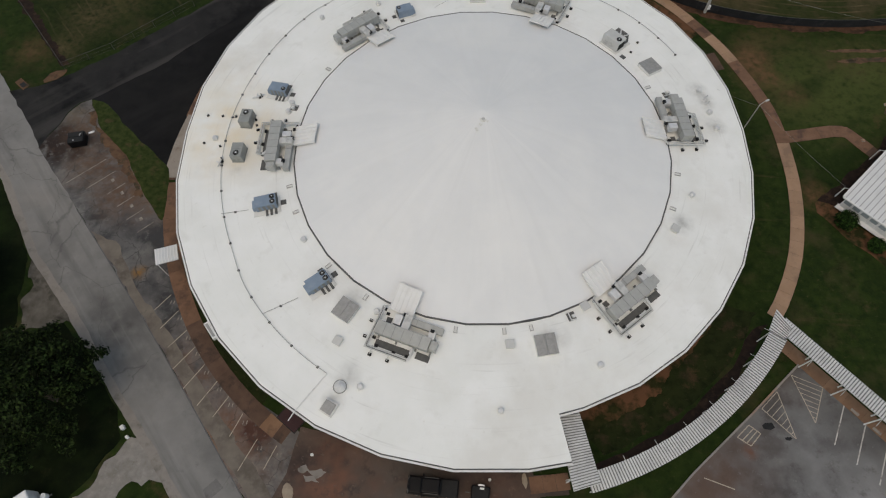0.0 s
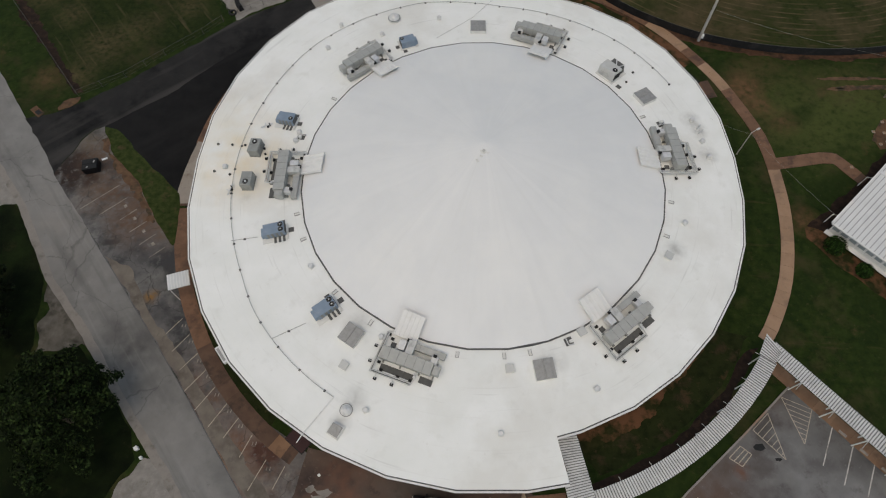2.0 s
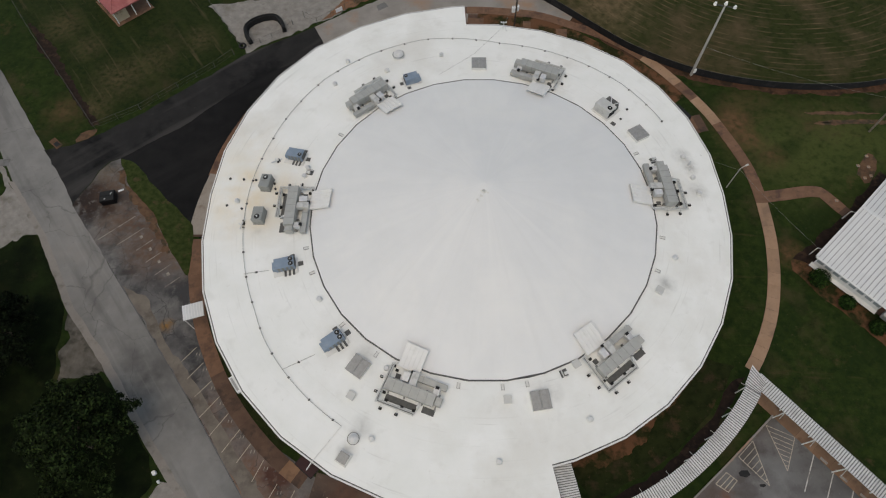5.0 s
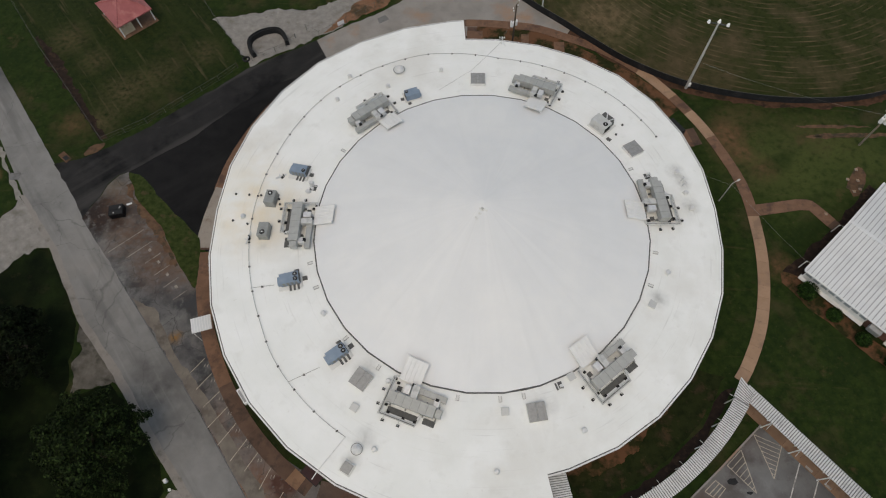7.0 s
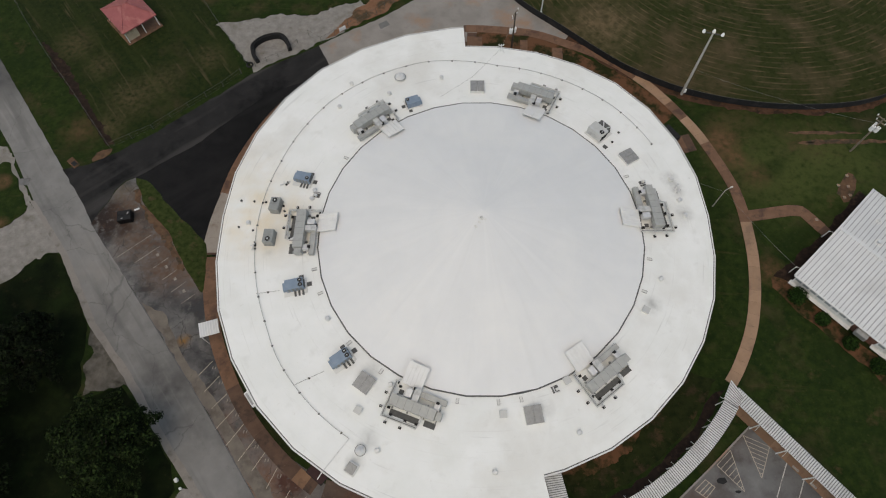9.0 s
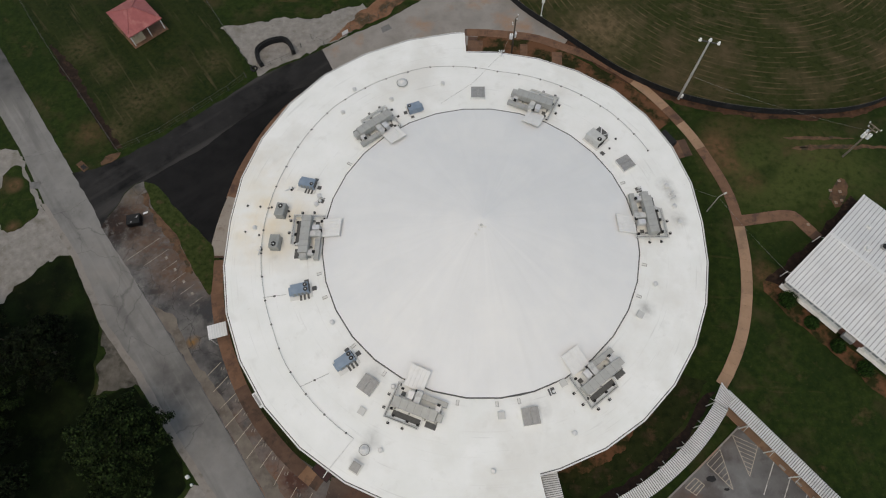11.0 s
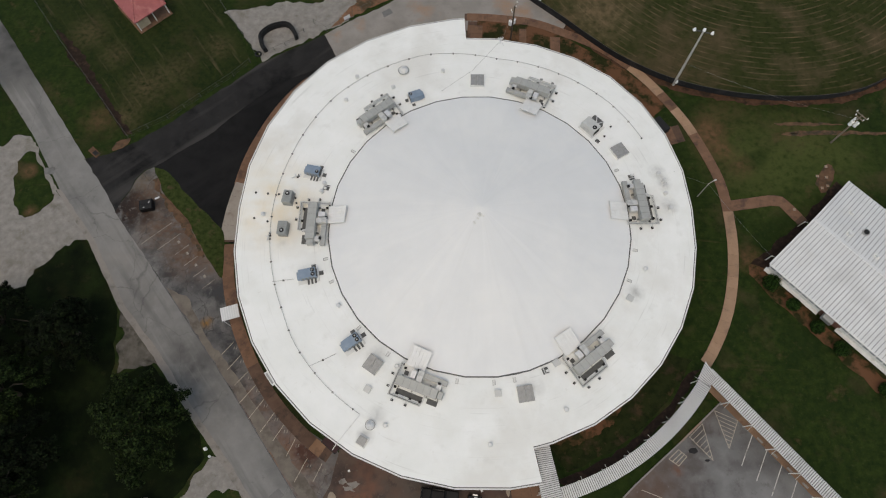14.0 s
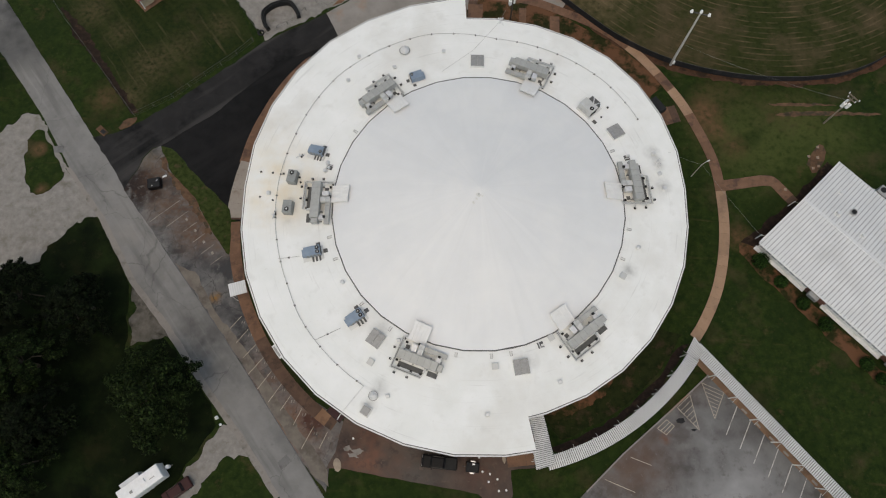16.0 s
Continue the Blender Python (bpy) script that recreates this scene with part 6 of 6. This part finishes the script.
for s in (-0.55, 0.55):
    part("lid", box(2.4, 1.0, 0.08, (0, s, 1.42), 0.03), M["black"], dp)
part("lid_patch", box(0.5, 0.22, 0.02, (0.75, 0.35, 1.5), rz=60), M["sky_lid"], dp, "pale sticker")
part("lid_patch", box(0.28, 0.2, 0.02, (-0.35, -0.65, 1.5)), M["sky_lid"], dp)
for x, y in ((-1.0, 0.8), (1.0, 0.8), (-1.0, -0.8), (1.0, -0.8)):
    part("caster", cyl(0.1, 0.12, (x, y, 0), 8), M["padgrey"], dp)
dp.scale = (0.8, 0.82, 0.85)
bt = thing("pallet_board", pose(-53.9, 7.0, 0.04, 0, 0, 25), "pale board leaning at the lot's corner", "board")
part("board", box(1.3, 0.45, 0.08), M["lamp_white"], bt)
bt.scale = (0.6, 0.6, 0.8)
part("cleat", box(0.1, 0.4, 0.06, (0.4, 0, 0.08)), M["sky_lid"], bt)

rv = thing("travel_trailer", pose(-48.6, -42.6, 0, 0, 0, 38), "white travel trailer with roof vents", "caravan")
part("body", box(7.6, 2.5, 2.5, (0, 0, 0.5), 0.14), M["rv"], rv)
part("slide_out", box(3.4, 0.8, 1.9, (-1.2, 1.55, 0.8), 0.06), M["rv"], rv)
part("roof_trim", box(7.4, 2.3, 0.05, (0, 0, 3.0), 0.02), M["lamp_white"], rv)
part("roof_air_unit", box(1.0, 0.75, 0.25, (0.6, 0.1, 3.05), 0.08), M["lamp_white"], rv)
part("roof_vent", box(0.45, 0.45, 0.14, (-1.6, -0.2, 3.05), 0.03), M["sky_lid"], rv)
part("roof_vent", box(0.9, 0.1, 0.06, (2.2, -0.3, 3.05)), M["sky_lid"], rv)
part("window", box(1.2, 0.04, 0.7, (2.0, 1.26, 1.5)), M["glass"], rv)
part("hitch", tube([(3.8, 0, 0.6), (5.0, 0, 0.6)], 0.09, 6), M["padgrey"], rv)
part("gas_bottle", cyl(0.32, 0.8, (4.4, 0.1, 0.6), 14), M["lamp_white"], rv)
for s in (-1, 1):
    for x in (-0.4, 0.5):
        wheel(rv, x, s * 1.1, 0.35)
rv.scale = (0.88, 0.92, 0.92)
rc = thing("red_car", pose(-43.8, -43.4, 0, 0, 0, 38), "dark red car parked beside the white trailer", "car")
part("body", box(4.4, 1.75, 0.65, (0, 0, 0.35), 0.14), M["car_red"], rc)
part("cab", box(2.3, 1.55, 0.5, (-0.2, 0, 0.95), 0.14, 0.82), M["car_red"], rc)
part("windscreen", box(0.5, 1.25, 0.05), M["glass"], rc, "", pose(0.85, 0, 1.2, 0, 55, 0))
part("rear_window", box(0.45, 1.25, 0.05), M["glass"], rc, "", pose(-1.25, 0, 1.2, 0, -55, 0))
for s in (-1, 1):
    part("side_window", box(1.5, 0.04, 0.3, (-0.2, s * 0.72, 1.05)), M["glass"], rc)
    for x in (1.4, -1.4):
        wheel(rc, x, s * 0.76, 0.32)

for x, y, s in ((-39.8, -33.0, 0.55), (-39.1, -34.0, 0.38)):
    t = thing("white_bin", pose(x + 0.3, y, 0, 0, 0, 40), "small white bin by the gravel driveway", "bin", "white bins")
    part("tub", box(0.7 * s, 0.8 * s, 0.9 * s, (0, 0, 0), 0.05, 1.08), M["lamp_white"], t)
    part("lid", box(0.78 * s, 0.88 * s, 0.08, (0, 0, 0.9 * s), 0.03), M["curb"], t)
bk = None
for x, y in ((1.1, -39.9), (2.2, -40.2), (3.3, -40.9), (2.0, -41.3), (3.5, -42.5), (4.6, -42.4), (-18.4, -35.6), (0.6, -37.9)):
    if bk is None:
        bk = thing("white_bucket", pose(x, y, 0.046), "small white bucket standing on the apron", "bucket", "buckets on the apron")
        part("tub", cyl(0.13, 0.28, n=12, r2=0.16), M["lamp_white"], bk)
        part("rim", cyl(0.17, 0.03, (0, 0, 0.27), 12), M["curb"], bk)
    else:
        copy_thing(bk, pose(x, y, 0.046))
for x, y, sx, sy, a in ((-20.6, -39.4, 0.6, 1.0, 15), (4.3, -37.9, 0.3, 0.8, 5)):
    t = thing("boulder_slab", pose(x, y, 0.03, 0, 0, a), "pale flat stone slab lying on the apron", "stone", "flat stones")
    bm = bmesh.new()
    bmesh.ops.create_icosphere(bm, subdivisions=2, radius=1)
    for v in bm.verts:
        v.co = Vector((v.co.x * sx, v.co.y * sy, max(-0.02, v.co.z * 0.16))) * (1 + 0.25 * noise.noise(v.co * 1.3 + Vector((x, y, 0))))
    part("stone", bm, M["boulder"], t)
for x, y in ((52.3, 6.2), (59.0, 14.2), (57.6, 10.2), (58.6, 10.6), (57.2, 12.4), (58.7, 12.2)):
    t = thing("utility_cover", pose(x, y, 0.03), "small pale square utility cover in bare clay", "utility cover", "utility covers")
    part("frame", box(0.42, 0.42, 0.1, bev=0.02), M["beige"], t)
    part("lid", box(0.28, 0.28, 0.03, (0, 0, 0.1)), M["walk_tan"], t)
for x, y, s, a in ((-73.5, 11.9, 1.0, 0), (-28.6, -39.2, 1.0, 40), (-17, 46, 1.0, 30)):
    structure("road_patch", patch([(-s, -s * 0.7), (s, -s * 0.6), (s * 0.9, s * 0.7), (-s * 0.8, s * 0.6)], 0.045, 0.02), M["lot_e"], "dark square repair in the paving", "road repair").matrix_basis = pose(x, y, 0, 0, 0, a)
for x, y, r in ((31.1, -32.0, 0.5), (33.0, -33.3, 0.22)):
    structure("puddle", patch([(r * 1.2 * math.cos(k), r * 0.8 * math.sin(k)) for k in range(6)], 0.036, 0.01, True, rag=0.3, step=0.3), M["black"], "dark oily puddle on the asphalt", "puddle").location = (x, y, 0)


# ---- painted stall lines, wheel stops ----
def bar_mark(name, a, b, w, z, material, label, category, group):
    c, d = Vector((*a, 0)), Vector((*b, 0))
    m = (c + d) / 2
    ob = new(name, mesh_of(box((d - c).length, w, 0.006), name, material))
    ob.matrix_basis = pose(m.x, m.y, z, 0, 0, math.degrees(math.atan2((d - c).y, (d - c).x)))
    return tagged(ob, label, category, group, "structure")


for k in range(7):
    x, y = 40.1 + 1.80 * k, -29.3 - 2.0 * k
    bar_mark("stall_line", (x, y), (x - 2.35, y - 4.6), 0.13, 0.032, M["stripe"], "worn white parking stall line", "road marking", "east stall lines")
    if k < 6:
        t = thing("wheel_stop", pose(x + 0.75, y - 1.1, 0.03, 0, 0, -47), "pale concrete wheel stop in a parking bay", "wheel stop", "wheel stops")
        part("stop", box(0.95, 0.3, 0.14, bev=0.03), M["beige"], t)
        part("pin", cyl(0.03, 0.03, (0.3, 0, 0.14), 6), M["padgrey"], t)


def hatch(name, tri, step, material):
    """Diagonal hatching inside a triangle: outline and rungs."""
    a, b, c = [Vector((*p, 0)) for p in tri]
    n_ = max(2, int((b - a).length / step))
    for p, q in ((a, c), (b, c)):
        bar_mark(name, p[:2], q[:2], 0.09, 0.032, material, "worn painted hatching outline", "road marking", "hatched zones")
    for k in range(n_):
        f = k / n_
        bar_mark(name, a.lerp(c, f)[:2], b.lerp(c, f)[:2], 0.075, 0.034, material, "worn painted hatching bar", "road marking", "hatched zones")


hatch("hatch_line", ((34.9, -26.3), (38.1, -27.7), (36.3, -31.6)), 0.4, M["stripe_cream"])
hatch("hatch_line", ((30.8, -30.1), (32.9, -28.2), (33.8, -33.3)), 0.4, M["stripe_cream"])
for a, b in (((27.5, -33.2), (29.0, -31.9)), ((28.0, -33.5), (29.5, -32.2)), ((28.4, -33.8), (29.8, -32.5)), ((28.8, -34.1), (30.1, -32.8)), ((27.5, -33.2), (28.8, -34.1)), ((29.0, -31.9), (30.1, -32.8)),
             ((23.2, -37.4), (26.2, -38.5)), ((19.2, -40.6), (23.5, -42.3))):
    bar_mark("hatch_line", a, b, 0.11, 0.032, M["stripe_cream"], "worn painted hatching bar", "road marking", "hatched zones")
for a, b in (((-36.3, -19.3), (-38.0, -21.5)), ((-34.8, -21.7), (-36.6, -23.8)), ((-33.3, -23.6), (-35.6, -26.5)), ((-31.9, -25.8), (-33.9, -28.7)), ((-30.1, -27.7), (-31.9, -30.5)),
             ((-28.5, -29.4), (-29.9, -31.7)), ((-26.6, -31.3), (-27.7, -33.8)), ((-24.6, -34.0), (-26.2, -37.3)), ((-22.4, -34.7), (-23.5, -37.2)), ((-37.6, -17.2), (-39.2, -19.2))):
    bar_mark("stall_line", a, b, 0.09, 0.054, M["stripe_cream"], "worn cream parking stall line", "road marking", "west stall lines")
    for s in (-0.2, 0.2):
        bar_mark("stall_mark", (a[0] + 0.35 + s, a[1] - 1.15), (a[0] + 0.42 + s, a[1] - 0.75), 0.1, 0.054, M["stripe_faint"], "small worn white stall marking", "road marking", "stall marks")
for k in range(6):
    x, y = -50.6 + 1.72 * k, 2.6 - 1.95 * k
    L = (6.0, 4.4, 2.6, 2.5, 2.5, 2.4)[k]
    bar_mark("stall_line", (x, y), (x - 0.75 * L, y - 0.66 * L), 0.1, 0.044, M["stripe_faint"], "worn cream parking stall line", "road marking", "west stall lines")
    if k in (1, 2, 3, 4):
        bar_mark("stall_mark", (x - 0.2, y - 1.3), (x + 0.15, y - 1.7), 0.4, 0.044, M["stripe_faint"], "small worn white stall marking", "road marking", "stall marks")
structure("road_edge_line", sweep([Vector((*p, 0.03)) for p in ((-52.5, -5.4), (-46.8, -12.3), (-37, -24.5), (-22.6, -43.5))], [(-0.06, 0), (0.06, 0), (0.06, 0.035), (-0.06, 0.035)]), M["gutter"], "dark crack along the road's edge", "road joint")
structure("lot_curb", sweep([Vector((*p, 0.03)) for p in ((16.4, -42.4), (22.2, -36.9), (29.6, -30.7), (36.0, -25.1))], [(-0.1, 0), (0.1, 0), (0.1, 0.13), (-0.1, 0.13)]), M["pad"], "low concrete kerb along the east lot", "kerb")


# ---- pavement slabs ----
def slabs(name, line, width, materials, label, z=0.07, length=1.9):
    """A path of separate slabs; materials by distance: (until, material)."""
    base_ = structure(name, sweep([Vector((p.x, p.y, 0)) for p in line], [(-width / 2 + 0.05, 0.01), (width / 2 - 0.05, 0.01), (width / 2 - 0.05, z - 0.025), (-width / 2 + 0.05, z - 0.025)]), M["walk_dark"], label, "pavement")
    dist, nxt, marks = 0.0, 0.0, []
    for a, b in zip(line, line[1:]):
        d = (b - a).length
        while nxt <= dist + d:
            marks.append((nxt, a.lerp(b, (nxt - dist) / d), (b - a).normalized()))
            nxt += length
        dist += d
    for (s, p, u), (_, q, v) in zip(marks, marks[1:]):
        m_ = [mm for lim, mm in materials if s < lim][0]
        bm = bmesh.new()
        g = 0.012
        n1, n2 = Vector((u.y, -u.x, 0)), Vector((v.y, -v.x, 0))
        pts = [p + u * g - n1 * width / 2, p + u * g + n1 * width / 2, q - v * g + n2 * width / 2, q - v * g - n2 * width / 2]
        tv = [bm.verts.new((w.x, w.y, z)) for w in pts]
        bv = [bm.verts.new((w.x, w.y, 0.012)) for w in pts]
        bm.faces.new(tv)
        for i in range(4):
            bm.faces.new((tv[i], bv[i], bv[(i + 1) % 4], tv[(i + 1) % 4]))
        bmesh.ops.recalc_face_normals(bm, faces=bm.faces)
        part("slab", bm, M[m_], base_)


east_path = curve_pts([(34.5, -19.4), (35.6, -17.9), (37.7, -14.2), (39.4, -10.1), (40.8, -4.3), (41.4, 2.3), (40.8, 11), (37.9, 19.2), (35, 24.8), (29.5, 32.3), (22.6, 38.3), (15.6, 41.8), (10.5, 43.9), (5.9, 44.6), (1.7, 45.0), (-2.3, 45.1)], 0.6)
slabs("east_path", east_path, 1.7, ((25.5, "walk_tan"), (40.5, "walk_brown"), (46.5, "walk_tan"), (51, "walk_brown"), (58, "walk_tan"), (999, "walk_brown")), "curved path of tan and red-brown concrete slabs")
slabs("branch_path", curve_pts([(41, 6.6), (45, 7.2), (48.6, 7.8), (50.4, 7.6), (52, 5.6), (53.4, 3.8)], 0.6), 1.9, ((99, "walk_brown"),), "short branch of red-brown concrete slabs", 0.066)
for x, y0, y1, w in ((-0.6, 35.6, 44.1, 2.8), (8.3, 34.8, 43.1, 1.3), (14.2, 33, 41.3, 1.8)):
    slabs("cross_walk", [Vector((x, y0, 0)), Vector((x + 0.3, y1, 0))], w, ((99, "walk_brown"),), "short red-brown cross walk to the hall", 0.064)
slabs("door_walk", [Vector(at_angle(34.2, 33)), Vector(at_angle(41.0, 30))], 3.4, ((99, "walk_brown"),), "red-brown slab landing by the enclosure", 0.062)
slabs("beige_walk", [Vector(at_angle(40.95, a)) for a in np.arange(166, 181.6, 1.0)], 2.5, ((999, "beige"),), "curved walk of pale beige slabs beside the yard", 0.075, 2.6)
slabs("west_walk", [Vector(at_angle(40.7 - 0.7 * min(1, (a - 181) / 25), a)) for a in np.arange(181.6, 239, 2)], 1.9, ((20, "walk_brown"), (34.2, "walk_dark"), (38.2, "walk_orange"), (999, "walk_brown")), "curved walk of brown and orange concrete slabs", 0.078)
slabs("wall_walk", curve_pts([(-40.2, 9.7), (-39.3, 14.2), (-37.6, 19.1), (-34.8, 24.8), (-31.8, 28.9), (-30.1, 30.7)], 0.6), 2.0, ((999, "walk_brown"),), "narrow red-brown slab walk beside the yard", 0.07)
slabs("entrance_walk", [Vector((4.8, -38.4, 0)), Vector((9.0, -37.9, 0))], 1.7, ((99, "walk_brown"),), "red-brown slab walk to the entrance canopy", 0.06, 1.4)
slabs("covered_pavement", [Vector((32.6 + 0.661 * s, -20.2 - 0.75 * s, 0)) for s in range(2, 54)], 1.6, ((999, "walk_orange"),), "orange-brown slab walk beside the covered roof", 0.06, 2.4)
